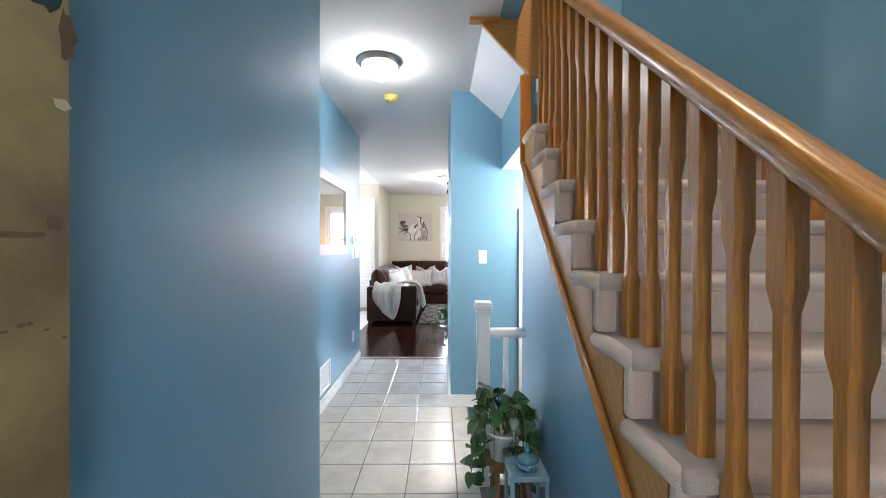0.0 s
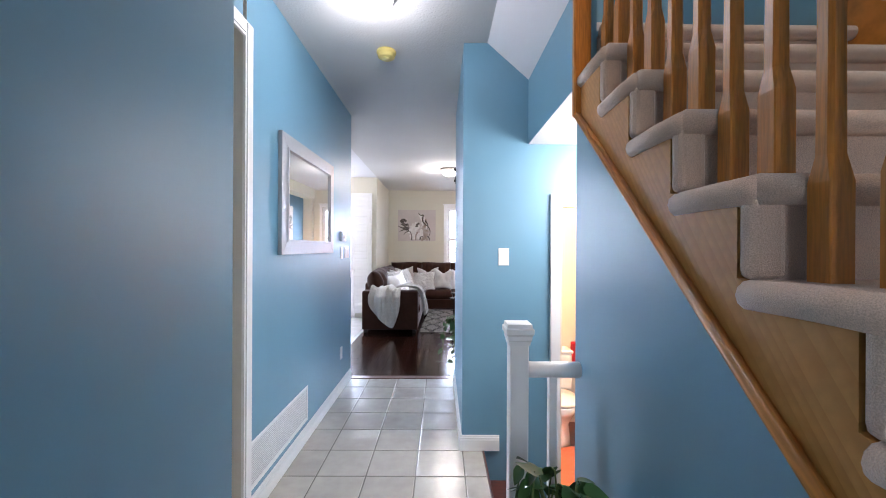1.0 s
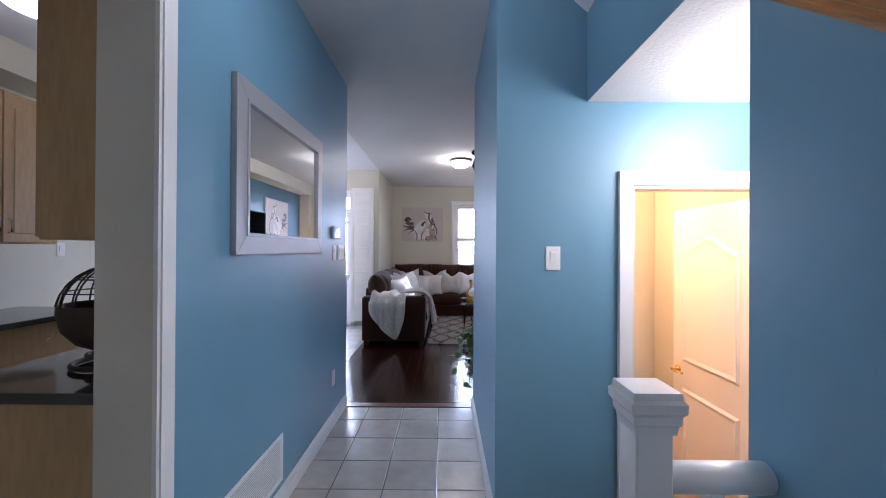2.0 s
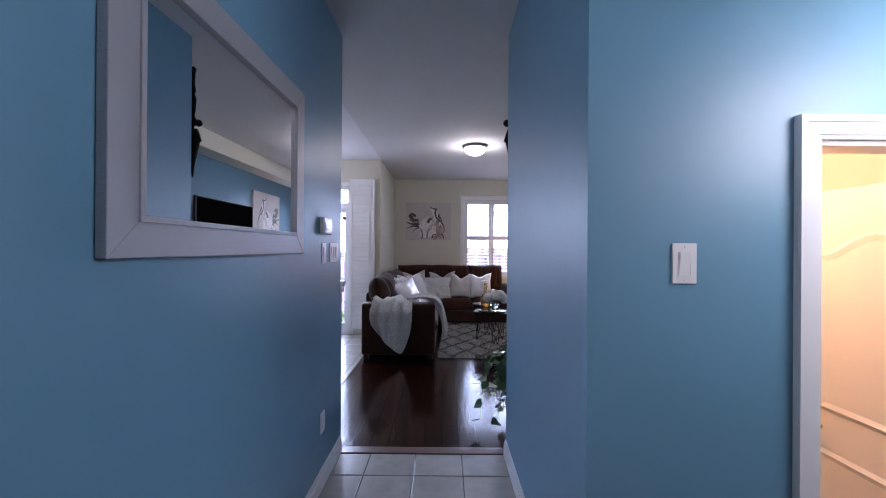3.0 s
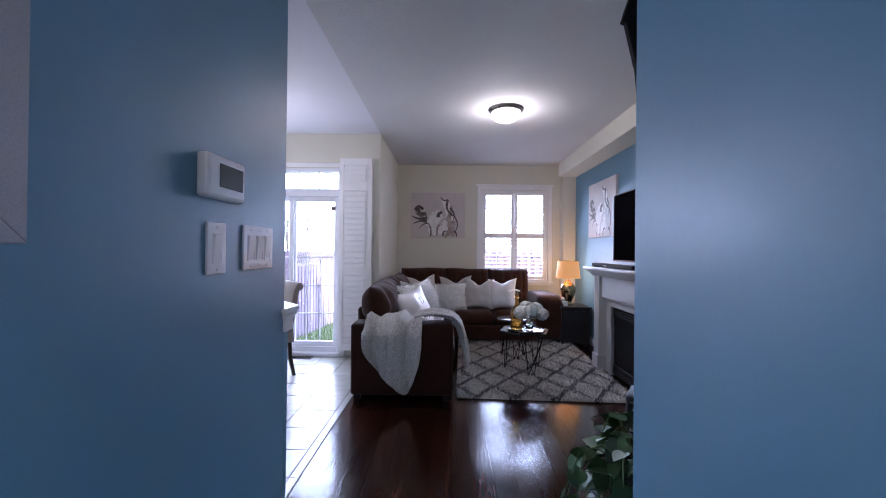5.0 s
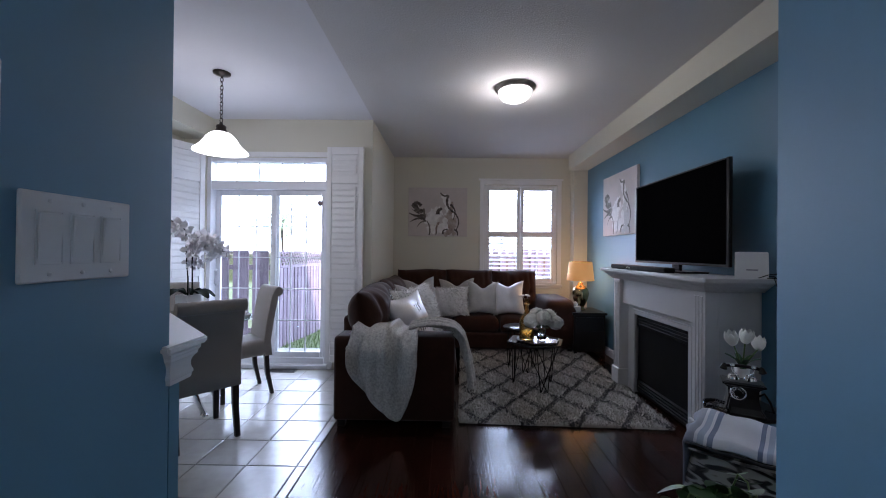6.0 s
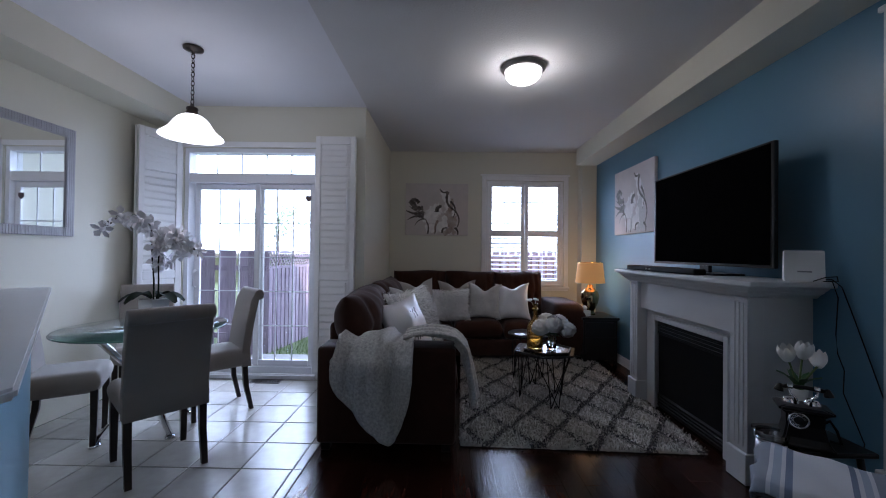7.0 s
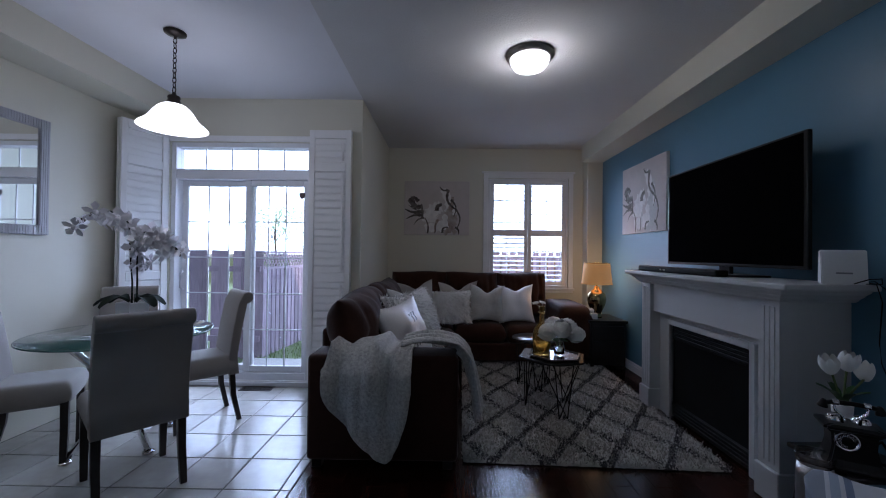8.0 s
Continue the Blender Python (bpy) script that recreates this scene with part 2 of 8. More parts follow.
HX, HR = -0.78, 0.342       # the hall's two walls
SW = 0.75                   # the stair's open side


def wall(name, boxes, materials, label, rules=()):
    bm = BM()
    for b in boxes:
        box(bm, *b)
    if rules:
        paint_by_normal(bm, rules)
    return solid(name, bm, materials, label, "wall", kind="structure")


wall("wall_hall_west", [(-0.955, HX, 2.68, 4.895, 0, CEIL)], [CREAM, BLUE, GREIGE], "blue painted hall wall with a cream kitchen side",
     [((1, 0, 0), 1), ((0, -1, 0), 2), ((0, 1, 0), 1)])
wall("wall_kitchen_header", [(-0.955, HX, 1.50, 2.645, 2.46, CEIL)], [GREIGE, BLUE], "blue wall above the kitchen opening", [((1, 0, 0), 1)])
wall("wall_foyer_west", [(-0.38, -0.26, -1.6, 1.60, 0, CEIL)], [BLUE], "smooth blue painted foyer wall")
# the doorway is out of view, added only to hold its lamp
wall("wall_front", [(-3.3, 0.13, -1.72, -1.6, -0.5, 5.3), (1.07, 1.95, -1.72, -1.6, -0.5, 5.3), (0.13, 1.07, -1.72, -1.6, 2.46, 5.3), (0.13, 1.07, -1.72, -1.6, -0.5, 0.0)], [BLUE], "blue wall at the front with an unseen, added doorway")
wall("wall_kitchen_front", [(XL, -0.38, 1.38, 1.5, 0, CEIL)], [CREAM], "cream kitchen wall")
# the wall with the powder room door: opening x 1.015 to 1.75, head 1.70
wall("wall_powder_front", [(HR, 1.015, 3.42, 3.52, -0.6, CEIL), (1.75, XR, 3.42, 3.52, -0.6, CEIL), (1.015, 1.75, 3.42, 3.52, 1.70, CEIL)],
     [BLUE], "pale blue wall with a door opening")
wall("wall_hall_east", [(HR, 0.45, 3.52, 4.87, -0.6, CEIL)], [CREAM, BLUE], "blue painted hall wall beside the powder room",
     [((-1, 0, 0), 1), ((0, 1, 0), 1)])
wall("wall_powder_back", [(0.45, XR, 4.75, 4.87, -0.6, CEIL)], [CREAM], "cream wall between living room and powder room")
# east wall with the side window, y 5.50 to 6.35
wall("wall_east", [(XR, 1.98, 3.42, 5.50, -0.6, CEIL), (XR, 1.98, 6.35, YB + 0.15, 0, CEIL), (XR, 1.98, 5.50, 6.35, 0, 0.30), (XR, 1.98, 5.50, 6.35, 2.45, CEIL)],
     [BLUE_DIM], "blue living room wall with its dimness put into the colour")
wall("wall_stair_east", [(XR, 1.95, -1.6, 3.42, -0.6, 5.3)], [BLUE], "dark blue wall along the stair")
wall("wall_back", [(-1.11, 0.31, YB, YB + 0.15, 0, CEIL), (1.45, XR, YB, YB + 0.15, 0, CEIL), (0.31, 1.45, YB, YB + 0.15, 0, 0.84), (0.31, 1.45, YB, YB + 0.15, 2.39, CEIL)],
     [CREAM], "cream back wall with a window opening")
wall("wall_nook", [(-1.26, -1.11, YP, YB + 0.15, 0, CEIL)], [CREAM], "cream return wall beside the sofa")
wall("wall_patio", [(XL, -3.0, YP, YP + 0.15, 0, CEIL), (-1.60, -1.26, YP, YP + 0.15, 0, CEIL), (-3.0, -1.60, YP, YP + 0.15, 2.38, CEIL)],
     [CREAM], "cream wall round the sliding patio door")
wall("wall_west", [(XL - 0.15, XL, 1.38, YP + 0.15, 0, CEIL)], [CREAM], "cream kitchen and dining wall")
wall("bulkhead_east", [(1.57, XR, 4.87, 10.04, 2.585, CEIL), (1.655, XR, 10.04, YB, 0, CEIL)], [CREAM], "cream boxed bulkhead along the ceiling and corner chase")
wall("bulkhead_west", [(XL, -2.915, 1.5, YP, 2.585, CEIL)], [CREAM], "cream boxed bulkhead along the ceiling")

bm = BM()
box(bm, -1.105, XR, 4.95, YB, CEIL, CEIL + 0.15)
box(bm, -1.28, -1.105, YP, YB + 0.15, CEIL + 0.001, CEIL + 0.15)
box(bm, -1.28, XR, YB, YB + 0.15, CEIL + 0.001, CEIL + 0.15)
box(bm, -0.955, 0.60, -1.6, 4.95, CEIL, CEIL + 0.15)
box(bm, 0.60, XR, 3.42, 4.95, CEIL, CEIL + 0.15)
solid("ceiling", bm, CEILING, "white stippled ceiling of hall and living room", "ceiling", kind="structure")
bm = BM()
box(bm, XL, -1.105, 1.5, YP, CEIL, CEIL + 0.15)
box(bm, -1.105, -0.955, 1.5, 4.95, CEIL, CEIL + 0.15)
solid("ceiling_kitchen", bm, SMOOTH_CEILING, "smooth white kitchen ceiling", "ceiling", kind="structure")
bm = BM()
box(bm, -0.39, XR + 0.1, -1.7, 3.5, 5.3, 5.4)
solid("ceiling_stairwell", bm, CEILING, "white ceiling high over the stair", "ceiling", kind="structure")
# upper storey's edge along the stairwell and its walls
wall("wall_upper_west", [(0.60, 0.72, -1.6, 2.33, CEIL, 5.3)], [BLUE], "blue wall of the upper storey beside the stairwell")
wall("wall_upper_north", [(0.60, XR, 3.42, 3.52, CEIL + 0.15, 5.3), (0.48, 0.60, 2.36, 3.42, CEIL + 0.15, 5.3)], [BLUE], "blue wall of the upper storey behind the stair landing")

# floors: a bed of grout or dark joints, with the pieces on it further down
bm = BM()
box(bm, XL, 0.49, -1.6, 4.95, -0.12, -0.004)
box(bm, 0.49, 0.80, -1.6, 2.36, -0.12, -0.004)
box(bm, XL, -1.11, 4.95, YP + 0.15, -0.12, -0.004)
tile_floor = solid("floor_tiled", bm, GROUT, "pale ceramic tiled floor with dark grout", "floor", kind="structure")
bm = BM()
box(bm, -1.11, XR, 4.95, YB, -0.12, -0.006)
wood_floor = solid("floor_wood", bm, BLACK_GAP, "dark glossy hand-scraped hardwood floor", "floor", kind="structure")
bm = BM()
box(bm, 0.45, XR, 2.33, 4.78, -0.52, -0.40)
solid("floor_landing", bm, REDWOOD, "dark red wooden landing below the hall", "floor", kind="structure")
bm = BM()
box(bm, 0.495, 0.79, 2.36, 3.415, -0.40, -0.20, bevel=0.012)
solid("step_landing", bm, REDWOOD, "dark red wooden step down from the hall", "step", kind="structure")
bm = BM()
box(bm, HX, HR, 4.87, 4.955, -0.004, 0.006, bevel=0.003)
solid("threshold", bm, REDWOOD, "dark wooden threshold strip between tile and wood", "threshold", kind="structure")


def baseboard(name, runs):
    """Runs of (x0, y0, x1, y1, nx, ny): a moulded white board on the wall, standing out along n."""
    for x0, y0, x1, y1, nx, ny in runs:
        bm = BM()
        for z0, z1, d in ((0.0, 0.075, 0.016), (0.075, 0.092, 0.012), (0.092, 0.104, 0.007)):
            xs = sorted((x0, x1)) if nx == 0 else sorted((x0, x0 + nx * d))
            ys = sorted((y0, y1)) if ny == 0 else sorted((y0, y0 + ny * d))
            box(bm, xs[0], xs[1], ys[0], ys[1], z0 + 0.001, z1)
        solid(name, bm, WHITE, "white moulded baseboard", "baseboard", kind="structure")


baseboard("baseboard", [(HX, 2.73, HX, 4.895, 1, 0), (HR, 3.42, HR, 4.87, -1, 0), (HR - 0.016, 3.42, 0.60, 3.42, 0, -1), (XR, 8.22, XR, 9.90, -1, 0),
                        (XR, 6.50, XR, 6.85, -1, 0), (0.36, 4.87, XR, 4.87, 0, 1), (-1.11, YP, -1.11, YB, 1, 0), (1.62, 9.90, XR, 9.90, 0, -1)])

GLASS = mat("clear_glass", (1, 1, 1), rough=0.0, trans=1.0)
MIRROR = mat("mirror_glass", (0.86, 0.88, 0.88), rough=0.015, metal=1.0)
SILVER = mat("brushed_silver_frame", (0.42, 0.42, 0.44), rough=0.42, metal=0.35, grain=0.25, grain_scale=60, stretch=(1, 8, 8), bump=0.15)
CHROME = mat("chrome", (0.8, 0.8, 0.82), rough=0.08, metal=1.0)
BRASS = mat("brass", (0.72, 0.48, 0.16), rough=0.2, metal=1.0)
BRONZE = mat("dark_bronze", (0.06, 0.05, 0.045), rough=0.35, metal=0.8)
BLACK = mat("black_lacquer", (0.008, 0.007, 0.007), rough=0.28, spec=0.35, grain=0.2, grain_scale=30)
BLACK_MATTE = mat("black_matte", (0.008, 0.008, 0.008), rough=0.7, spec=0.2)
PLASTIC = mat("white_plastic", (0.78, 0.78, 0.77), rough=0.3)
FRAME_W = mat("white_frame", (0.78, 0.79, 0.82), rough=0.4, stain=0.04)


def framed(bm, x0, x1, z0, z1, w, y0, y1, bevel=0.003):
    """A rectangular frame of bars w wide in the plane of x and z."""
    box(bm, x0, x0 + w, y0, y1, z0, z1, bevel=bevel)
    box(bm, x1 - w, x1, y0, y1, z0, z1, bevel=bevel)
    box(bm, x0 + w, x1 - w, y0, y1, z0, z0 + w, bevel=bevel)
    box(bm, x0 + w, x1 - w, y0, y1, z1 - w, z1, bevel=bevel)


# ---- patio door ----
door = thing("door_patio", "white sliding glass patio door with a transom and grilles", "door", kind="structure")
bm = BM()
framed(bm, -3.0, -1.60, 0.0, 2.38, 0.045, YP + 0.02, YP + 0.15)
box(bm, -2.955, -1.645, YP + 0.03, YP + 0.15, 2.02, 2.12, bevel=0.004)
part("frame", bm, FRAME_W, door)
bm = BM()
box(bm, -3.0, -1.60, YP - 0.03, YP + 0.02, 0.0, 0.045, bevel=0.005)
for i in range(3):
    box(bm, -2.95, -1.65, YP + 0.03 + i * 0.035, YP + 0.045 + i * 0.035, 0.045, 0.11)
part("sill", bm, FRAME_W, door, "white track sill")
for i, (x0, x1, yy) in enumerate(((-2.95, -2.21, YP + 0.115), (-2.29, -1.645, YP + 0.075))):
    bm = BM()
    framed(bm, x0, x1, 0.11, 2.02, 0.06, yy, yy + 0.035, 0.005)
    panel = part("sliding_panel", bm, FRAME_W, door)
    bm = BM()
    box(bm, x0 + 0.055, x1 - 0.055, yy + 0.014, yy + 0.02, 0.165, 1.965)
    pane = part("pane", bm, GLASS, panel)
    pane.visible_shadow = False
    for j in range(1, 3):
        bm = BM()
        xx = x0 + 0.06 + (x1 - x0 - 0.12) * j / 3
        box(bm, xx - 0.006, xx + 0.006, yy + 0.006, yy + 0.013, 0.17, 1.96)
        part("grille_bar", bm, FRAME_W, panel)
    for j in range(1, 5):
        bm = BM()
        zz = 0.17 + 1.79 * j / 5
        box(bm, x0 + 0.06, x1 - 0.06, yy + 0.004, yy + 0.011, zz - 0.006, zz + 0.006)
        part("grille_bar", bm, FRAME_W, panel)
bm = BM()
tube(bm, [(-2.925, YP + 0.10, 0.92), (-2.925, YP + 0.065, 0.94), (-2.925, YP + 0.065, 1.08), (-2.925, YP + 0.10, 1.10)], 0.011)
part("handle", bm, FRAME_W, door)
bm = BM()
box(bm, -2.955, -1.645, YP + 0.088, YP + 0.094, 2.12, 2.335)
pane = part("pane", bm, GLASS, door)
pane.visible_shadow = False
for j in range(1, 5):
    bm = BM()
    xx = -2.955 + 1.31 * j / 5
    box(bm, xx - 0.006, xx + 0.006, YP + 0.078, YP + 0.086, 2.12, 2.335)
    part("grille_bar", bm, FRAME_W, door)
# small dark badge stuck to the glass
bm = BM()
prism(bm, [(-1.75, 1.90), (-1.69, 1.90), (-1.69, 1.86), (-1.72, 1.83), (-1.75, 1.86)], "y", YP + 0.066, YP + 0.072)
part("badge", bm, mat("badge", (0.12, 0.08, 0.08), rough=0.5), door, "small dark shield sticker")
bm = BM()
framed(bm, -3.06, -1.54, 0.0, 2.44, 0.055, YP - 0.018, YP + 0.0, 0.004)
tagged(new("trim_patio", finish("trim_patio", bm, WHITE)), "white casing round the patio door", "trim", kind="structure")


def shutter(m, w, h, rails, pitch=0.068, tilt=60, group=""):
    """A louvred shutter leaf standing on z = 0 from x = 0 to w, 28 mm thick; rails: heights of the cross rails."""
    leaf = thing("shutter", "white wooden louvred plantation shutter", "shutter", m, group)
    bm = BM()
    box(bm, 0, 0.05, -0.014, 0.014, 0, h, bevel=0.003)
    box(bm, w - 0.05, w, -0.014, 0.014, 0, h, bevel=0.003)
    part("stile", bm, WHITE, leaf)
    for z in rails:
        bm = BM()
        box(bm, 0.05, w - 0.05, -0.013, 0.013, z - 0.04, z + 0.04, bevel=0.003)
        part("rail", bm, WHITE, leaf)
    bm = BM()
    prism(bm, [(-0.037, 0), (-0.020, 0.005), (0.020, 0.005), (0.037, 0), (0.020, -0.005), (-0.020, -0.005)], "x", 0.052, w - 0.052)
    me = finish("slat", bm, WHITE)
    for a, b in zip(rails, rails[1:]):
        n = max(1, round((b - a - 0.08) / pitch))
        for i in range(n):
            s = new("slat", me)
            s.parent = leaf
            s.matrix_parent_inverse = Matrix()
            s.matrix_basis = pose(0, 0, a + 0.04 + (b - a - 0.08) * (i + 0.5) / n, tilt)
        bm = BM()
        box(bm, w - 0.085, w - 0.073, -0.045, -0.035, a + 0.07, b - 0.07, bevel=0.002)
        part("tilt_rod", bm, WHITE, leaf)
    return leaf


RAILS = (0.04, 0.97, 2.02, 2.34)
shutter(pose(-1.605, YP - 0.045, 0.10), 0.41, 2.38, RAILS, tilt=83, group="patio shutters")
shutter(pose(-1.595, YP - 0.078, 0.10), 0.40, 2.38, RAILS, tilt=83, group="patio shutters")
a = math.degrees(math.atan2(-0.37, -0.14))
shutter(pose(-3.0, YP - 0.04, 0.10, 0, 0, a), 0.40, 2.38, RAILS, tilt=-83, group="patio shutters")
shutter(pose(-3.035, YP - 0.03, 0.10, 0, 0, a), 0.40, 2.38, RAILS, tilt=-83, group="patio shutters")


def window(name, m, w, h, cols, tilts, label, mid=0.5):
    """A casement window filling an opening w x h from the origin, outside towards +y, with louvred shutters in front."""
    win = thing(name, label, "window", m, kind="structure")
    bm = BM()
    framed(bm, 0, w, 0, h, 0.045, 0.06, 0.14)
    part("window_frame", bm, FRAME_W, win)
    bm = BM()
    box(bm, 0.04, w - 0.04, 0.096, 0.102, 0.04, h - 0.04)
    p = part("pane", bm, GLASS, win)
    p.visible_shadow = False
    for j in range(1, cols * 2):
        bm = BM()
        xx = w * j / (cols * 2)
        g = 0.022 if j == cols else 0.006
        box(bm, xx - g, xx + g, 0.084, 0.094, 0.045, h - 0.045)
        part("grille_bar", bm, FRAME_W, win)
    for j in range(1, 5):
        bm = BM()
        zz = h * j / 5
        box(bm, 0.045, w - 0.045, 0.082, 0.09, zz - 0.006, zz + 0.006)
        part("grille_bar", bm, FRAME_W, win)
    bm = BM()
    framed(bm, -0.065, w + 0.065, -0.065, h + 0.065, 0.065, -0.018, 0.0, 0.004)
    part("casing", bm, WHITE, win, "white moulded casing")
    bm = BM()
    box(bm, -0.09, w + 0.09, -0.022, 0.0, h + 0.065, h + 0.095, bevel=0.006)
    part("head_moulding", bm, WHITE, win)
    bm = BM()
    box(bm, -0.08, w + 0.08, -0.045, 0.06, -0.035, 0.0, bevel=0.006)
    part("window_sill", bm, WHITE, win)
    bm = BM()
    framed(bm, 0.004, w - 0.004, 0.004, h - 0.004, 0.03, 0.002, 0.045)
    part("shutter_frame", bm, WHITE, win)
    lw = (w - 0.068) / cols
    for c in range(cols):
        x0 = 0.034 + lw * c
        bm = BM()
        framed(bm, x0 + 0.002, x0 + lw - 0.002, 0.036, h - 0.036, 0.052, 0.008, 0.034)
        box(bm, x0 + 0.054, x0 + lw - 0.054, 0.008, 0.034, h * mid - 0.045, h * mid + 0.045)
        leaf = part("shutter_leaf", bm, WHITE, win)
        bm = BM()
        prism(bm, [(-0.030, 0), (-0.016, 0.0045), (0.016, 0.0045), (0.030, 0), (0.016, -0.0045), (-0.016, -0.0045)], "x", x0 + 0.05, x0 + lw - 0.05)
        me = finish("slat", bm, WHITE)
        for row, (a0, a1) in enumerate(((0.081, h * mid - 0.042), (h * mid + 0.042, h - 0.081))):
            n = round((a1 - a0) / 0.066)
            for i in range(n):
                s = new("slat", me)
                s.parent = leaf
                s.matrix_parent_inverse = Matrix()
                s.matrix_basis = pose(0, 0.021, a0 + (a1 - a0) * (i + 0.5) / n, tilts[c][row])
    return win


window("window_1", pose(0.31, YB, 0.84), 1.14, 1.55, 2, ((26, 5), (13, 15)), "white window with half-open louvred shutters and bright daylight behind")
window("window_2", pose(XR, 6.35, 0.30, 0, 0, -90), 0.85, 2.15, 1, ((70, 12),), "tall white side window with louvred shutters", mid=0.386)

# ---- powder room door and trim ----
bm = BM()
def casing(bm, x0, x1, z0, z1, y):
    """A moulded door casing facing -y round an opening."""
    for w0, w1, d in ((0.0, 0.069, 0.012), (0.012, 0.056, 0.018), (0.048, 0.0682, 0.024)):
        box(bm, x0 - w1, x0 - w0, y - d, y, z0, z1 + w1)
        box(bm, x1 + w0, x1 + w1, y - d, y, z0, z1 + w1)
        box(bm, x0 - w0, x1 + w0, y - d, y, z1 + w0, z1 + w1)
casing(bm, 1.015, 1.75, -0.40, 1.70, 3.42)
solid("trim_powder_door", bm, WHITE, "white moulded casing round the powder room door", "trim", kind="structure")
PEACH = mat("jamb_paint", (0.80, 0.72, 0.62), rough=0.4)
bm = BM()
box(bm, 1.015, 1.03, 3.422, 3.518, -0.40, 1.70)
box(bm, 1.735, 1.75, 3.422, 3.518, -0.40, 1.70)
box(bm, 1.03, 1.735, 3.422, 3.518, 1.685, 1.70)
solid("trim_powder_jamb", bm, PEACH, "peach painted door jamb", "trim", kind="structure")
pdoor = thing("door_powder", "white moulded panel door standing open into the powder room", "door", pose(1.75, 3.50, -0.39), kind="structure")
DOORP = mat("door_paint", (0.80, 0.77, 0.70), rough=0.35, stain=0.03)
bm = BM()
box(bm, -0.035, 0.0, 0.02, 0.75, 0.0, 2.05, bevel=0.003)
part("slab", bm, DOORP, pdoor)
def raised_panel(z0, z1, arch):
    pts = [(0.13, z0), (0.64, z0), (0.64, z1)]
    for i in range(1, 12):
        u = i / 12
        pts.append((0.64 - 0.51 * u, z1 + arch * math.sin(math.pi * u) ** 2))
    pts.append((0.13, z1))
    bm = BM()
    def ring(k):
        cy, cz = 0.385, (z0 + z1) / 2
        return [(cy + (y - cy) * (1 - k / 0.255), cz + (z - cz) * (1 - k / ((z1 - z0) / 2))) for y, z in pts]
    outer, inner, flat = ring(0), ring(0.018), ring(0.04)
    rows = [[bm.verts.new((x, y, z)) for y, z in r] for x, r in ((-0.036, outer), (-0.046, inner), (-0.039, flat))]
    for r0, r1 in zip(rows, rows[1:]):
        for i in range(len(pts)):
            j = (i + 1) % len(pts)
            bm.faces.new((r0[i], r0[j], r1[j], r1[i]))
    bm.faces.new(rows[-1])
    part("raised_panel", bm, DOORP, pdoor)
raised_panel(1.02, 1.76, 0.10)
raised_panel(0.20, 0.84, 0.0)
bm = BM()
lathe(bm, [(0, 0), (0.03, 0), (0.028, 0.008), (0.01, 0.012), (0.01, 0.045), (0, 0.045)], m=pose(-0.036, 0.69, 0.95, 0, -90))
tube(bm, [(-0.078, 0.70, 0.95), (-0.082, 0.65, 0.947), (-0.078, 0.58, 0.953)], 0.009)
part("handle", bm, BRASS, pdoor, "brass lever handle")

# casing at the end of the hall wall
bm = BM()
for y0, y1, d in ((2.645, 2.722, 0.014), (2.657, 2.708, 0.02)):
    box(bm, HX, HX + d, y0, y1, 0, 2.505 if d < 0.02 else 2.495)
for z0, z1, d in ((2.428, 2.505, 0.014), (2.44, 2.491, 0.02)):
    box(bm, HX, HX + d, 1.55, 2.645, z0, z1)
box(bm, -0.955, HX, 2.645, 2.68, 0, 2.46, mi=1)
solid("trim_kitchen_opening", bm, [WHITE, GREIGE], "white casing and plain jamb of the kitchen opening", "trim", kind="structure")

# ---- stair ----
RISE, RUN, TOPS = 0.191, 0.215, 12
def riser_y(k):
    return 1.025 + RUN * (k - 6)
def nose_z(y):
    return RISE + (y - riser_y(1) + 0.025) * RISE / RUN
stair = thing("staircase", "carpeted staircase with an oak stringer", "stairs", kind="structure")
for k in range(1, TOPS):
    y0, y1, z = riser_y(k), riser_y(k + 1), RISE * k
    bm = BM()
    prof = [(y1 + 0.01, z), (y0 + 0.0, z)]
    for i in range(7):
        t = math.pi * (0.5 + i / 6)
        prof.append((y0 - 0.012 + 0.028 * math.cos(t), z - 0.028 + 0.028 * math.sin(t)))
    prof += [(y0 + 0.01, z - 0.056), (y1 + 0.01, z - 0.056)]
    prism(bm, prof, "x", 0.765, XR)
    # rounded return over the stringer
    tube(bm, [(0.768, y0 - 0.004, z - 0.030), (0.766, y0 + 0.10, z - 0.028), (0.768, y1 + 0.012, z - 0.030)], 0.029, seg=12)
    for f in bm.faces:
        f.smooth = True
    part("tread", bm, CARPET, stair, "beige carpeted tread with a rounded nosing")
    bm = BM()
    box(bm, 0.785, XR, y0, y0 + 0.03, z - RISE, z - 0.05)
    box(bm, 0.752, 0.822, y0 - 0.010, y0 + 0.03, z - RISE - 0.002, z - 0.040, bevel=0.018, seg=3)
    part("riser", bm, CARPET, stair)
bm = BM()
z, y0 = RISE * TOPS, riser_y(TOPS)
tube(bm, [(0.83, y0 - 0.012, z - 0.028), (1.2, y0 - 0.012, z - 0.028), (XR, y0 - 0.012, z - 0.028)], 0.028, seg=14)
part("landing_nosing", bm, CARPET, stair, "rounded carpeted edge of the half landing", smooth=True)
bm = BM()
box(bm, 0.83, XR, y0, y0 + 0.028, z - RISE, z - 0.03)
part("riser", bm, CARPET, stair)
bm = BM()
pts = [(riser_y(1) + 0.1, -0.02)]
for k in range(1, TOPS):
    pts += [(riser_y(k) + 0.032, RISE * (k - 1)), (riser_y(k) + 0.032, RISE * k - 0.05)]
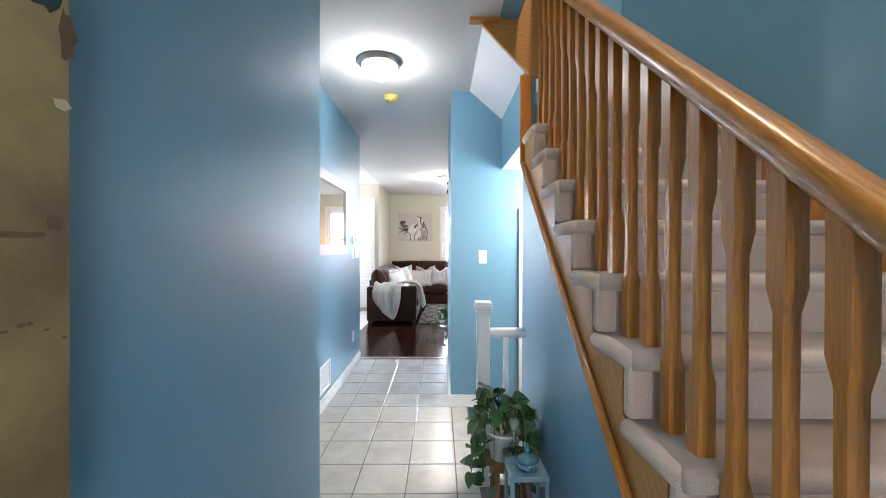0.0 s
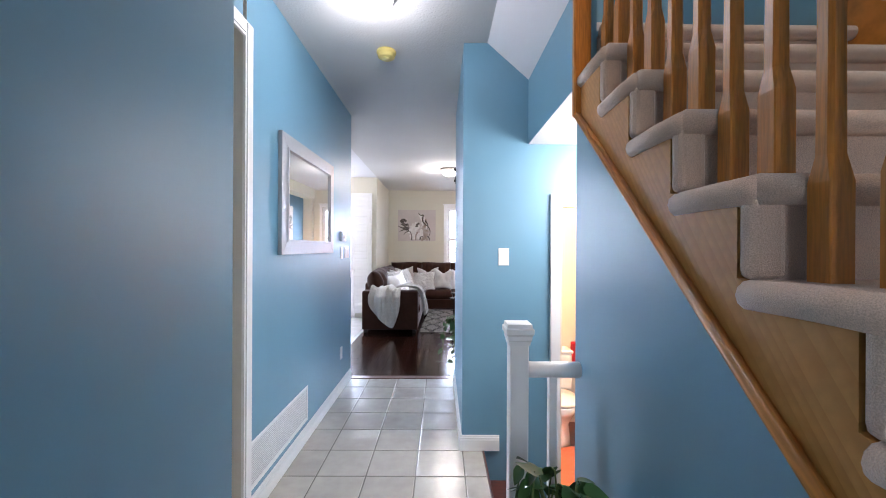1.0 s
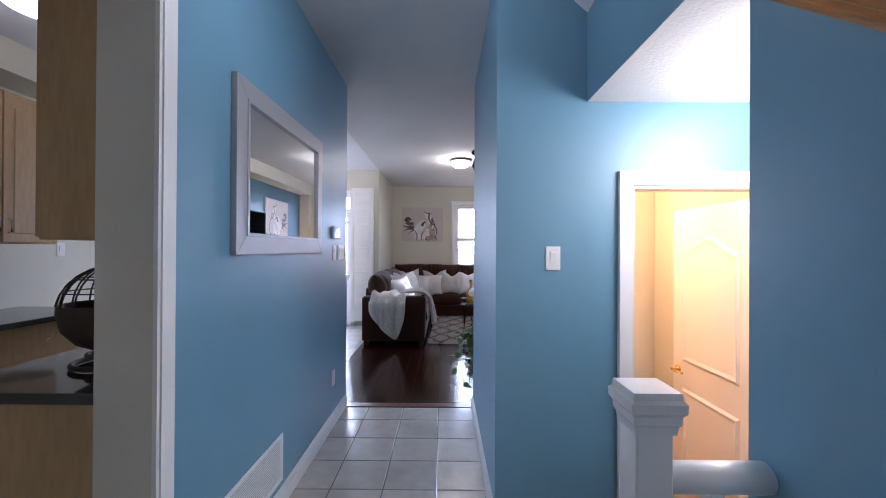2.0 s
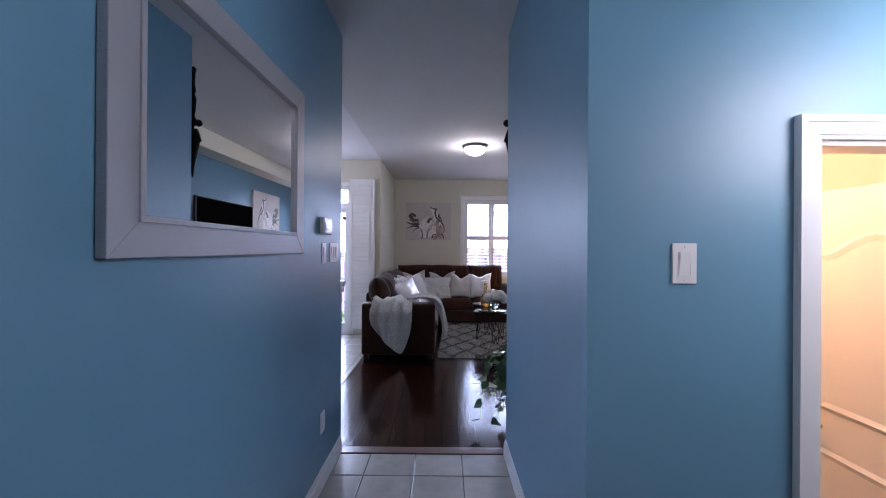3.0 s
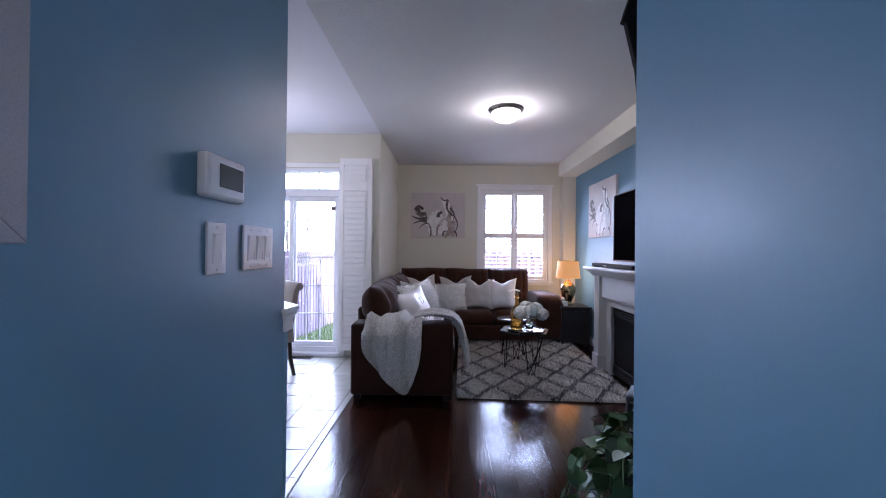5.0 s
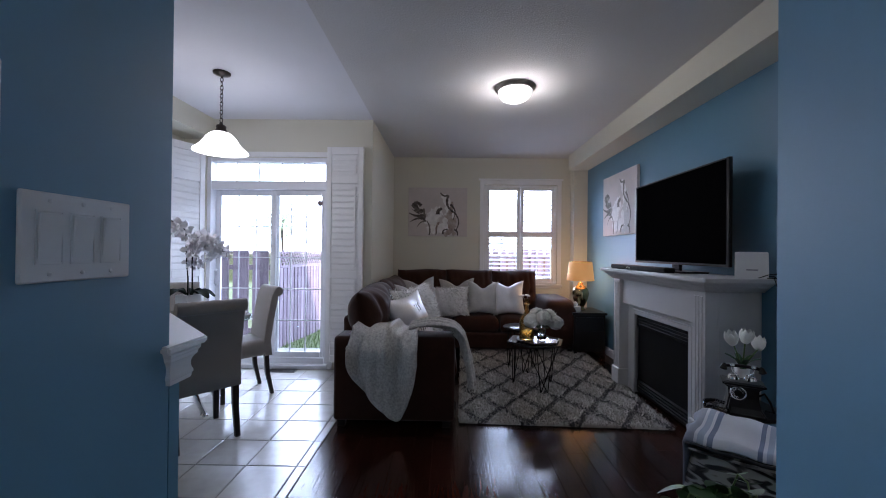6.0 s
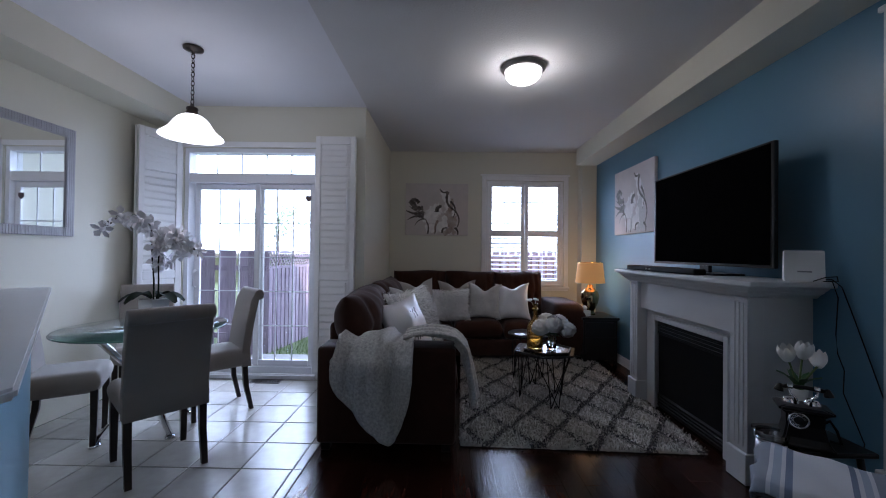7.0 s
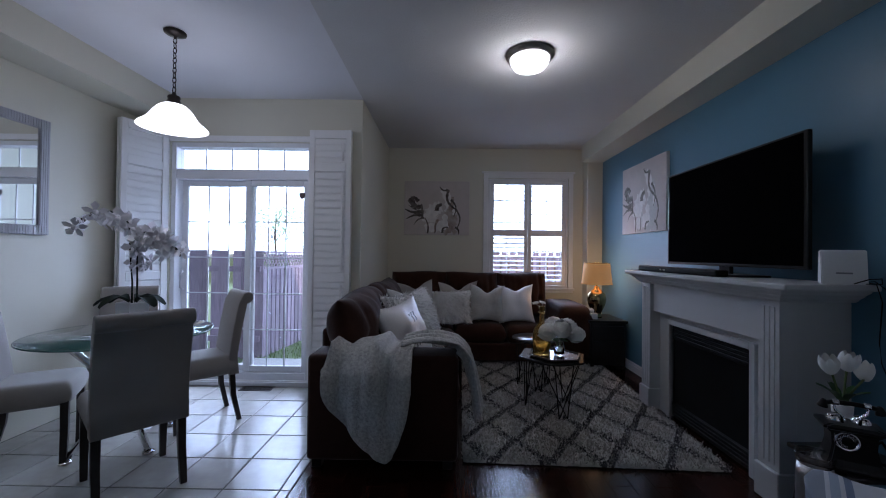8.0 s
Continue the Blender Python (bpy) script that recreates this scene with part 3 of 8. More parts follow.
pts += [(2.345, RISE * (TOPS - 1) - 0.05), (2.345, 1.951 - 0.03), (0.14, -0.02)]
prism(bm, pts, "x", 0.757, 0.785)
part("stringer", bm, OAK_PALE, stair, "oak veneer stringer board")
def line_z(y):
    return 1.236 + 0.885 * (y - 1.537)
bm = BM()
prism(bm, [(0.14, line_z(0.14) - 0.013), (2.345, line_z(2.345) - 0.013), (2.345, line_z(2.345) + 0.017), (0.14, line_z(0.14) + 0.017)], "x", 0.728, 0.762)
bmesh.ops.bevel(bm, geom=[e for e in bm.edges], offset=0.009, segments=3, affect="EDGES")
part("stringer_moulding", bm, OAK_ALONG, stair, "rounded oak moulding", smooth=True)
bm = BM()
box(bm, 0.730, 0.80, 2.318, 2.349, line_z(2.345) - 0.02, 2.47, bevel=0.006)
part("end_trim", bm, OAK, stair)
bm = BM()
pts = [(riser_y(1) - 0.1, 0.0), (riser_y(1) - 0.1, nose_z(riser_y(1) - 0.1) + 0.12), (2.34, nose_z(2.34) + 0.12), (2.34, nose_z(2.34) - 0.3), (riser_y(1) + 0.25, 0.0)]
prism(bm, pts, "x", XR - 0.022, XR - 0.002)
part("wall_skirt", bm, OAK_ALONG, stair, "oak skirt board on the wall")
bm = BM()
prism(bm, [(0.14, -0.6), (2.345, -0.6), (2.345, line_z(2.345)), (0.14, line_z(0.14))], "x", SW, 0.785 - 0.03)
box(bm, 0.79, 0.85, 2.30, 2.345, -0.6, 2.12)
box(bm, SW + 0.005, 0.79, 2.30, 2.345, -0.6, line_z(2.30) - 0.02)
solid("wall_stair_side", bm, BLUE, "blue wall under the stair's open side", "wall", kind="structure")
# half landing above, its boxed underside and the next flight's sloping soffit
bm = BM()
box(bm, 0.79, XR, 2.345, 3.42, 2.114, 2.292)
box(bm, 0.79, 0.83, 2.345, 3.42, 2.292, 2.56)
paint_by_normal(bm, [((0, 0, -1), 1), ((0, 0, 1), 2)])
solid("landing_box", bm, [BLUE, CEILING, CARPET], "boxed half landing with a stippled white underside", "ceiling", kind="structure")
bm = BM()
prism(bm, [(0.506, CEIL), (0.79, 2.56), (0.83, 2.56), (0.60, CEIL)], "y", 2.36, 3.42)
solid("soffit_slope", bm, SMOOTH_CEILING, "smooth white sloping soffit under the upper flight", "ceiling", kind="structure")
bm = BM()
prism(bm, [(0.47, CEIL - 0.001), (0.80, 2.462), (0.875, 2.462), (0.875, 3.2), (0.61, 3.2), (0.61, CEIL - 0.001)], "y", 2.335, 2.36)
solid("trim_upper_stringer", bm, OAK_PALE, "oak stringer of the upper flight", "trim", kind="structure")
bm = BM()
box(bm, 0.42, 0.612, 2.30, 2.36, CEIL - 0.022, CEIL - 0.001, bevel=0.005)
solid("trim_upper_nosing", bm, OAK_ALONG, "oak nosing strip at the ceiling's edge", "trim", kind="structure")

rail = thing("stair_railing", "glossy oak stair railing with square chamfered balusters", "railing")
def baluster_mesh(h):
    """A square post with chamfered, slimmer middle."""
    bm = BM()
    rings = []
    for z, half, cut in ((0, 0.021, 0.002), (0.17, 0.021, 0.002), (0.215, 0.0165, 0.0065), (0.45 * h, 0.0155, 0.006), (h - 0.26, 0.0165, 0.0065), (h - 0.215, 0.021, 0.002), (h, 0.021, 0.002)):
        a, b = half, half - cut
        rings.append([bm.verts.new((x, y, z)) for x, y in ((a, -b), (a, b), (b, a), (-b, a), (-a, b), (-a, -b), (-b, -a), (b, -a))])
    for r0, r1 in zip(rings, rings[1:]):
        for i in range(8):
            bm.faces.new((r0[i], r0[(i + 1) % 8], r1[(i + 1) % 8], r1[i]))
    bm.faces.new(rings[0]), bm.faces.new(rings[-1])
    return finish("baluster", bm, OAK)
BALX = 0.84
for off in (0.043, 0.153):
    me = baluster_mesh(0.75 + (off + 0.025) * RISE / RUN)
    for k in range(1, TOPS):
        b = new("baluster", me)
        b.parent = rail
        b.matrix_parent_inverse = Matrix()
        b.matrix_basis = pose(BALX, riser_y(k) + off, RISE * k - 0.004)
bm = BM()
prof = []
for i in range(20):
    t = 2 * math.pi * i / 20
    c, s = math.cos(t), math.sin(t)
    prof.append((0.036 * math.copysign(abs(c) ** 0.7, c), 0.040 * math.copysign(abs(s) ** 0.8, s)))
rows = []
for y in (riser_y(1) - 0.10, 0.4, 0.9, 1.4, 1.9, 2.37):
    rows.append([bm.verts.new((BALX + u, y, nose_z(y) + 0.770 + v)) for u, v in prof])
for r0, r1 in zip(rows, rows[1:]):
    for i in range(20):
        f = bm.faces.new((r0[i], r0[(i + 1) % 20], r1[(i + 1) % 20], r1[i]))
        f.smooth = True
bm.faces.new(rows[0]), bm.faces.new(rows[-1])
part("handrail", bm, OAK_ALONG, rail, "rounded oak handrail")
bm = BM()
box(bm, BALX - 0.045, BALX + 0.045, riser_y(1) - 0.18, riser_y(1) - 0.09, 0, 1.12, bevel=0.006)
lathe(bm, [(0.05, 1.12), (0.06, 1.14), (0.045, 1.17), (0, 1.19)], BALX, riser_y(1) - 0.135)
part("newel", bm, OAK, rail)

# white newel, rail and baluster at the step down
guard = thing("landing_guard", "white painted newel post with a short handrail", "railing")
bm = BM()
box(bm, 0.466, 0.540, 2.263, 2.337, -0.004, 1.03, bevel=0.004)
part("newel", bm, WHITE, guard)
bm = BM()
q = 1.41421
lathe(bm, [(0, 1.012), (0.047 * q, 1.012), (0.049 * q, 1.028), (0.054 * q, 1.034), (0.055 * q, 1.05), (0.062 * q, 1.058), (0.063 * q, 1.076), (0.056 * q, 1.082), (0.054 * q, 1.096), (0, 1.098)], 0.0, 0.0, seg=4, m=pose(0.503, 2.30, 0, 0, 0, 45) @ Matrix.Diagonal((0.87, 0.87, 1, 1)))
for f in bm.faces:
    f.smooth = False
part("newel_cap", bm, WHITE, guard)
bm = BM()
tube(bm, [(0.540, 2.30, 0.908), (0.64, 2.30, 0.908), (0.752, 2.30, 0.908)], 0.031, seg=16)
part("handrail", bm, WHITE, guard)
bm = BM()
box(bm, 0.625, 0.657, 2.284, 2.316, 0.0, 0.88, bevel=0.003)
part("baluster", bm, WHITE, guard)
bm = BM()
box(bm, 0.540, 0.745, 2.274, 2.326, 0.002, 0.04, bevel=0.004)
part("shoe_rail", bm, WHITE, guard)
bm = BM()
box(bm, 0.484, 0.4955, 2.36, 3.41, -0.20, 0.004, bevel=0.003)
solid("trim_step_edge", bm, REDWOOD, "dark red wooden edge of the tiled floor", "trim", kind="structure")

# ---- breakfast bar: half wall running off at 45 degrees from the hall wall's end ----
def bar_outline(o, inner, far):
    """The bar's plan: o out from the half wall's dining face, inner back towards the kitchen, far past its end."""
    k = 0.70711
    bx, by, cx, cy = -0.78, 4.925, -1.95, 6.095
    near_x = -0.78 + min(o * 0.4, 0.018)
    y1 = by + 2 * k * o - (near_x - bx)
    return [(near_x, 4.898 - o * 0.5), (near_x, y1), (cx + k * o - k * far, cy + k * o + k * far), (cx - k * inner - k * far, cy - k * inner + k * far), (-0.96 - max(inner - 0.13, 0) * 0.6, 4.898 - max(inner - 0.13, 0) * 0.6 + 0.0), (-0.957, 4.898)]
bm = BM()
prism(bm, bar_outline(0.0, 0.12, 0.0), "z", 0, 1.075)
solid("half_wall", bm, [BLUE], "blue half wall under the breakfast bar", "wall", kind="structure")
bar = thing("bar_top", "white painted breakfast bar top with crown moulding", "counter")
bm = BM()
prism(bm, bar_outline(0.055, 0.32, 0.03), "z", 1.137, 1.152)
bmesh.ops.bevel(bm, geom=bm.edges[:], offset=0.004, segments=2, affect="EDGES")
part("top", bm, WHITE, bar)
bm = BM()
rings = []
for o, z in ((0.004, 1.076), (0.030, 1.076), (0.033, 1.079), (0.033, 1.084), (0.038, 1.086), (0.038, 1.091), (0.034, 1.095), (0.031, 1.101), (0.031, 1.108), (0.034, 1.114), (0.041, 1.119), (0.050, 1.122), (0.051, 1.128), (0.058, 1.131), (0.060, 1.1365)):
    rings.append([bm.verts.new((x, y, z)) for x, y in bar_outline(o * 0.68, 0.14, 0.02 + o * 0.15)])
for r0, r1 in zip(rings, rings[1:]):
    for k in range(6):
        bm.faces.new((r0[k], r0[(k + 1) % 6], r1[(k + 1) % 6], r1[k]))
bm.faces.new(rings[0]), bm.faces.new(rings[-1])
part("crown_moulding", bm, WHITE, bar, "white ogee crown moulding")

# ---- hall: mirror, thermostat, switches, outlet, vent ----
mir = thing("wall_mirror", "rectangular wall mirror with a wide silver frame", "mirror")
mir.matrix_world = pose(HX, 3.052, 0, 0, 0, -0.9) @ pose(-HX, -3.052, 0)
MY0, MY1, MZ0, MZ1 = 3.052, 4.086, 1.348, 2.09
def mitred(w0, w1, x0, x1):
    """Four mitred bars between insets w0 and w1 from the mirror's outline, from x0 on the wall out to x1."""
    o = [(MY0 + w0, MZ0 + w0), (MY1 - w0, MZ0 + w0), (MY1 - w0, MZ1 - w0), (MY0 + w0, MZ1 - w0)]
    i = [(MY0 + w1, MZ0 + w1), (MY1 - w1, MZ0 + w1), (MY1 - w1, MZ1 - w1), (MY0 + w1, MZ1 - w1)]
    for k in range(4):
        j = (k + 1) % 4
        bm = BM()
        prism(bm, [o[k], o[j], i[j], i[k]], "x", HX + x0, HX + x1)
        bmesh.ops.bevel(bm, geom=bm.edges[:], offset=0.0015, affect="EDGES")
        yield bm
for bm in mitred(0.0, 0.082, 0.002, 0.027):
    part("frame_bar", bm, SILVER, mir, "brushed silver frame bar")
for bm in mitred(0.079, 0.094, 0.016, 0.033):
    part("bead", bm, SILVER, mir)
bm = BM()
box(bm, HX + 0.004, HX + 0.018, MY0 + 0.085, MY1 - 0.085, MZ0 + 0.085, MZ1 - 0.085)
part("glass", bm, MIRROR, mir, "mirror glass")


def plate_thing(name, label, category, m, w, h, gangs, outlet=False):
    """A wall plate facing -y about its middle, with rockers or sockets."""
    t = thing(name, label, category, m)
    bm = BM()
    box(bm, -w / 2, w / 2, -0.006, 0.0, -h / 2, h / 2, bevel=0.002)
    part("plate", bm, PLASTIC, t)
    for i in range(gangs):
        x = (i - (gangs - 1) / 2) * 0.046
        if outlet:
            for z in (-0.02, 0.02):
                bm = BM()
                box(bm, x - 0.016, x + 0.016, -0.009, -0.005, z - 0.014, z + 0.014, bevel=0.003)
                part("socket", bm, PLASTIC, t)
        else:
            bm = BM()
            box(bm, x - 0.0155, x + 0.0155, -0.0085, -0.003, -0.0325, 0.0325, bevel=0.0012)
            bmesh.ops.transform(bm, matrix=pose(0, 0, 0, 5), verts=bm.verts[:])
            part("rocker", bm, PLASTIC, t)
            bm = BM()
            framed(bm, x - 0.0185, x + 0.0185, -0.0355, 0.0355, 0.0024, -0.0072, -0.005, 0.0004)
            part("rocker_frame", bm, PLASTIC, t)
        for z in (-0.048, 0.048):
            bm = BM()
            lathe(bm, [(0, 0.0015), (0.003, 0.001), (0.003, 0)], seg=8, m=pose(x, -0.006, z, 90))
            part("screw", bm, PLASTIC, t)
    return t


plate_thing("light_switch", "white single rocker light switch on the blue wall", "switch", pose(0.624, 3.42, 1.335), 0.072, 0.118, 1)
plate_thing("light_switch", "white single rocker light switch beside a triple one", "switch", pose(HX, 4.515, 1.345, 0, 0, 90), 0.072, 0.118, 1)
plate_thing("light_switch", "white triple rocker light switch under the thermostat", "switch", pose(HX, 4.712, 1.348, 0, 0, 90), 0.164, 0.118, 3)
plate_thing("power_outlet", "white duplex power outlet near the baseboard", "outlet", pose(HX, 4.515, 0.37, 0, 0, 90), 0.072, 0.118, 1, True)
th = thing("thermostat", "white digital wall thermostat", "thermostat", pose(HX, 4.519, 1.503, 0, 0, 90))
bm = BM()
box(bm, -0.075, 0.075, -0.028, 0, -0.048, 0.048, bevel=0.008, seg=2)
part("body", bm, PLASTIC, th)
bm = BM()
box(bm, -0.035, 0.06, -0.0295, -0.027, -0.022, 0.030, bevel=0.001)
part("display", bm, mat("lcd", (0.10, 0.12, 0.11), rough=0.2), th, "grey display window")
vent = thing("return_air_grille", "white slotted return air grille above the baseboard", "vent", pose(HX, 3.14, 0.265, 0, 0, 90))
bm = BM()
framed(bm, -0.43, 0.43, -0.125, 0.125, 0.022, -0.008, 0.0, 0.002)
part("frame", bm, WHITE, vent)
bm = BM()
box(bm, -0.41, 0.41, -0.002, -0.0005, -0.105, 0.105)
part("backing", bm, mat("vent_shade", (0.56, 0.56, 0.57), rough=0.8), vent)
bm = BM()
box(bm, -0.408, 0.408, -0.0065, -0.004, -0.0035, 0.0035)
me = finish("slat", bm, WHITE)
for i in range(17):
    s = new("slat", me)
    s.parent = vent
    s.matrix_parent_inverse = Matrix()
    s.matrix_basis = pose(0, 0, -0.096 + 0.012 * i, 28)

SHADE = mat("lit_frosted_glass", (0.9, 0.9, 0.88), rough=0.5, emit=(0.95, 0.98, 1.0), emit_strength=3.0)
BRONZE_RING = mat("oiled_bronze", (0.30, 0.28, 0.26), rough=0.35, metal=0.85)


def ceiling_lamp(x, y, r, label):
    t = thing("ceiling_light", label, "lamp", pose(x, y, CEIL), group="flush ceiling lights")
    bm = BM()
    lathe(bm, [(0, -0.001), (r, -0.001), (r, -0.008), (r - 0.006, -0.014), (r - 0.008, -0.022), (r - 0.020, -0.028), (r - 0.024, -0.034), (r - 0.034, -0.036), (r - 0.036, -0.01)], seg=48)
    part("ring", bm, BRONZE_RING, t, "dark bronze ring")
    bm = BM()
    q = r - 0.036
    lathe(bm, [(q, -0.030), (q, -0.050), (q * 0.96, -0.070), (q * 0.82, -0.098), (q * 0.52, -0.119), (q * 0.15, -0.128), (0, -0.128)], seg=48)
    g = part("shade", bm, SHADE, t, "glowing frosted glass bowl")
    g.visible_shadow = False
    return t


ceiling_lamp(-0.21, 2.88, 0.165, "flush ceiling light with a dark bronze ring and glowing glass")
ceiling_lamp(0.335, 7.62, 0.18, "flush ceiling light with a dark bronze ring and glowing glass")
ceiling_lamp(-2.22, 3.65, 0.19, "flush ceiling light with a dark bronze ring and glowing glass")
det = thing("smoke_detector", "yellowed round smoke detector on the ceiling", "detector", pose(-0.21, 3.54, CEIL))
YEL = mat("aged_plastic", (0.62, 0.50, 0.16), rough=0.45, stain=0.15)
bm = BM()
lathe(bm, [(0, -0.001), (0.07, -0.001), (0.07, -0.018), (0.066, -0.024), (0.062, -0.024), (0.060, -0.044), (0.052, -0.050), (0, -0.050)], seg=36)
part("housing", bm, YEL, det)
bm = BM()
lathe(bm, [(0, -0.0495), (0.03, -0.0495), (0.028, -0.054), (0, -0.055)], seg=24)
part("vent_cap", bm, YEL, det)

# ---- foyer: canvas, lantern with jar, plant on a stand ----
CANVAS_A = mat("marbled_canvas", (0.44, 0.33, 0.15), rough=0.5, grain=0.6, grain_scale=7, stain=0.9, stain_scale=4.5, dark=(0.12, 0.07, 0.03), bump=0.4, bump_scale=60)
art = thing("canvas_print", "large abstract canvas in marbled beige and brown", "picture")
bm = BM()
box(bm, -0.258, -0.225, -0.45, 0.476, 1.085, 2.05, bevel=0.004)
part("canvas", bm, CANVAS_A, art)
rnd = random.Random(12)
def blot(name, spots, material, label):
    """Ragged patches of paint on the canvas: (y, z, half width, half height) of each."""
    bm = BM()
    for i, (y0, z0, a, b) in enumerate(spots):
        prism(bm, [(y0 + a * math.cos(k * 0.4488) * rnd.uniform(0.65, 1.2), z0 + b * math.sin(k * 0.4488) * rnd.uniform(0.65, 1.2)) for k in range(14)], "x", -0.226, -0.2245 + i * 0.00002)
    return part(name, bm, material, art, label)
BROWNP = mat("brown_paint", (0.16, 0.09, 0.045), rough=0.5, grain=0.4, grain_scale=40)
blot("teal_blot", [(0.435, 1.725, 0.030, 0.024)], mat("teal_paint", (0.02, 0.06, 0.06), rough=0.45, grain=0.4, grain_scale=50), "dark teal patch of paint")
blot("brown_blot", [(0.470, 1.69, 0.012, 0.035)], BROWNP, "rust brown patch of paint")
blot("brown_streak", [(0.452, 1.452, 0.012, 0.010)], BROWNP, "brown wedge of paint")
blot("brown_streak", [(0.405, 1.437, 0.050, 0.004)], BROWNP, "thin brown streak of paint")
blot("pale_streak", [(0.462, 1.60, 0.012, 0.007)], mat("cream_glaze", (0.62, 0.53, 0.36), rough=0.5, grain=0.3, grain_scale=60), "pale cream streak of paint")
spatter = []
for i in range(60):
    spatter.append((rnd.uniform(-0.1, 0.47), 1.325 + rnd.gauss(0, 0.016), rnd.uniform(0.0015, 0.005), rnd.uniform(0.001, 0.004)))
tagged(blot("dark_spatter", spatter, BROWNP, ""), kind="stuff")

TEAL = mat("teal_distressed_wood", (0.10, 0.27, 0.33), rough=0.5, grain=0.35, grain_scale=30, stain=0.35, stain_scale=12, dark=(0.36, 0.33, 0.28))
lan = thing("wooden_lantern", "distressed teal wooden lantern with glass sides", "lantern", pose(0.612, 1.62, 0) @ Matrix.Diagonal((0.8, 0.8, 0.885, 1)))
bm = BM()
box(bm, -0.10, 0.10, -0.10, 0.10, 0.525, 0.55, bevel=0.004)
part("top", bm, TEAL, lan)
bm = BM()
box(bm, -0.10, 0.10, -0.10, 0.10, 0.001, 0.03, bevel=0.004)
part("base", bm, TEAL, lan)
for sx in (-1, 1):
    for sy in (-1, 1):
        bm = BM()
        box(bm, sx * 0.088 - 0.01, sx * 0.088 + 0.01, sy * 0.088 - 0.01, sy * 0.088 + 0.01, 0.03, 0.525, bevel=0.002)
        part("post", bm, TEAL, lan)
for k in range(4):
    bm = BM()
    box(bm, -0.077, 0.077, -0.090, -0.087, 0.035, 0.52, m=pose(0, 0, 0, 0, 0, 90 * k))
    g = part("pane", bm, GLASS, lan)
    g.visible_shadow = False
CERAMIC = mat("blue_ceramic", (0.22, 0.40, 0.50), rough=0.2, grain=0.95, grain_scale=70, dark=(0.02, 0.06, 0.16), coat=0.5)
TEAL = mat("teal_glaze", (0.05, 0.20, 0.24), rough=0.2, coat=0.5, grain=0.3, grain_scale=40)
jar = thing("lidded_jar", "wide patterned ceramic bowl with a teal lid and finial", "jar", pose(0.612, 1.60, 0.487))
bm = BM()
lathe(bm, [(0, 0.001), (0.026, 0.001), (0.028, 0.006), (0.040, 0.014), (0.047, 0.026), (0.048, 0.036), (0.044, 0.040), (0, 0.040)], seg=40)
part("bowl", bm, CERAMIC, jar)
bm = BM()
lathe(bm, [(0.046, 0.040), (0.048, 0.043), (0.040, 0.052), (0.022, 0.062), (0.009, 0.067), (0.007, 0.073), (0.012, 0.080), (0.013, 0.086), (0.007, 0.093), (0.004, 0.099), (0, 0.102)], seg=40)
part("lid", bm, TEAL, jar, "teal lid with a finial")

LEAF = mat("pothos_leaf", (0.035, 0.115, 0.03), rough=0.42, grain=0.3, grain_scale=25, random=0.25, coat=0.2)
STEM = mat("vine_stem", (0.10, 0.16, 0.05), rough=0.6)
POT_W = mat("white_pot", (0.75, 0.74, 0.72), rough=0.35)
POT_D = mat("dark_pot", (0.02, 0.018, 0.016), rough=0.4)


def leaf_mesh(size):
    """A heart-shaped leaf folded a little along its midrib."""
    bm = BM()
    outline = [(0.0, 0.0), (0.22, -0.10), (0.42, 0.06), (0.46, 0.32), (0.34, 0.60), (0.16, 0.84), (0.0, 1.02)]
    mid = [bm.verts.new((0, y * size, -0.10 * size * (y - 0.5) ** 2)) for y in (0.0, 0.15, 0.32, 0.50, 0.68, 0.86, 1.02)]
    for s in (-1, 1):
        side = [mid[0]] + [bm.verts.new((s * x * size, y * size, (0.16 * x - 0.10 * (y - 0.5) ** 2) * size)) for x, y in outline[1:-1]] + [mid[-1]]
        for i in range(6):
            q = [mid[i], side[i], side[i + 1], mid[i + 1]]
            q = [v for j, v in enumerate(q) if v not in q[:j]]
            f = bm.faces.new(q)
            f.smooth = True
    return finish("leaf", bm, LEAF)


LEAVES = [leaf_mesh(s) for s in (0.085, 0.105, 0.12)]


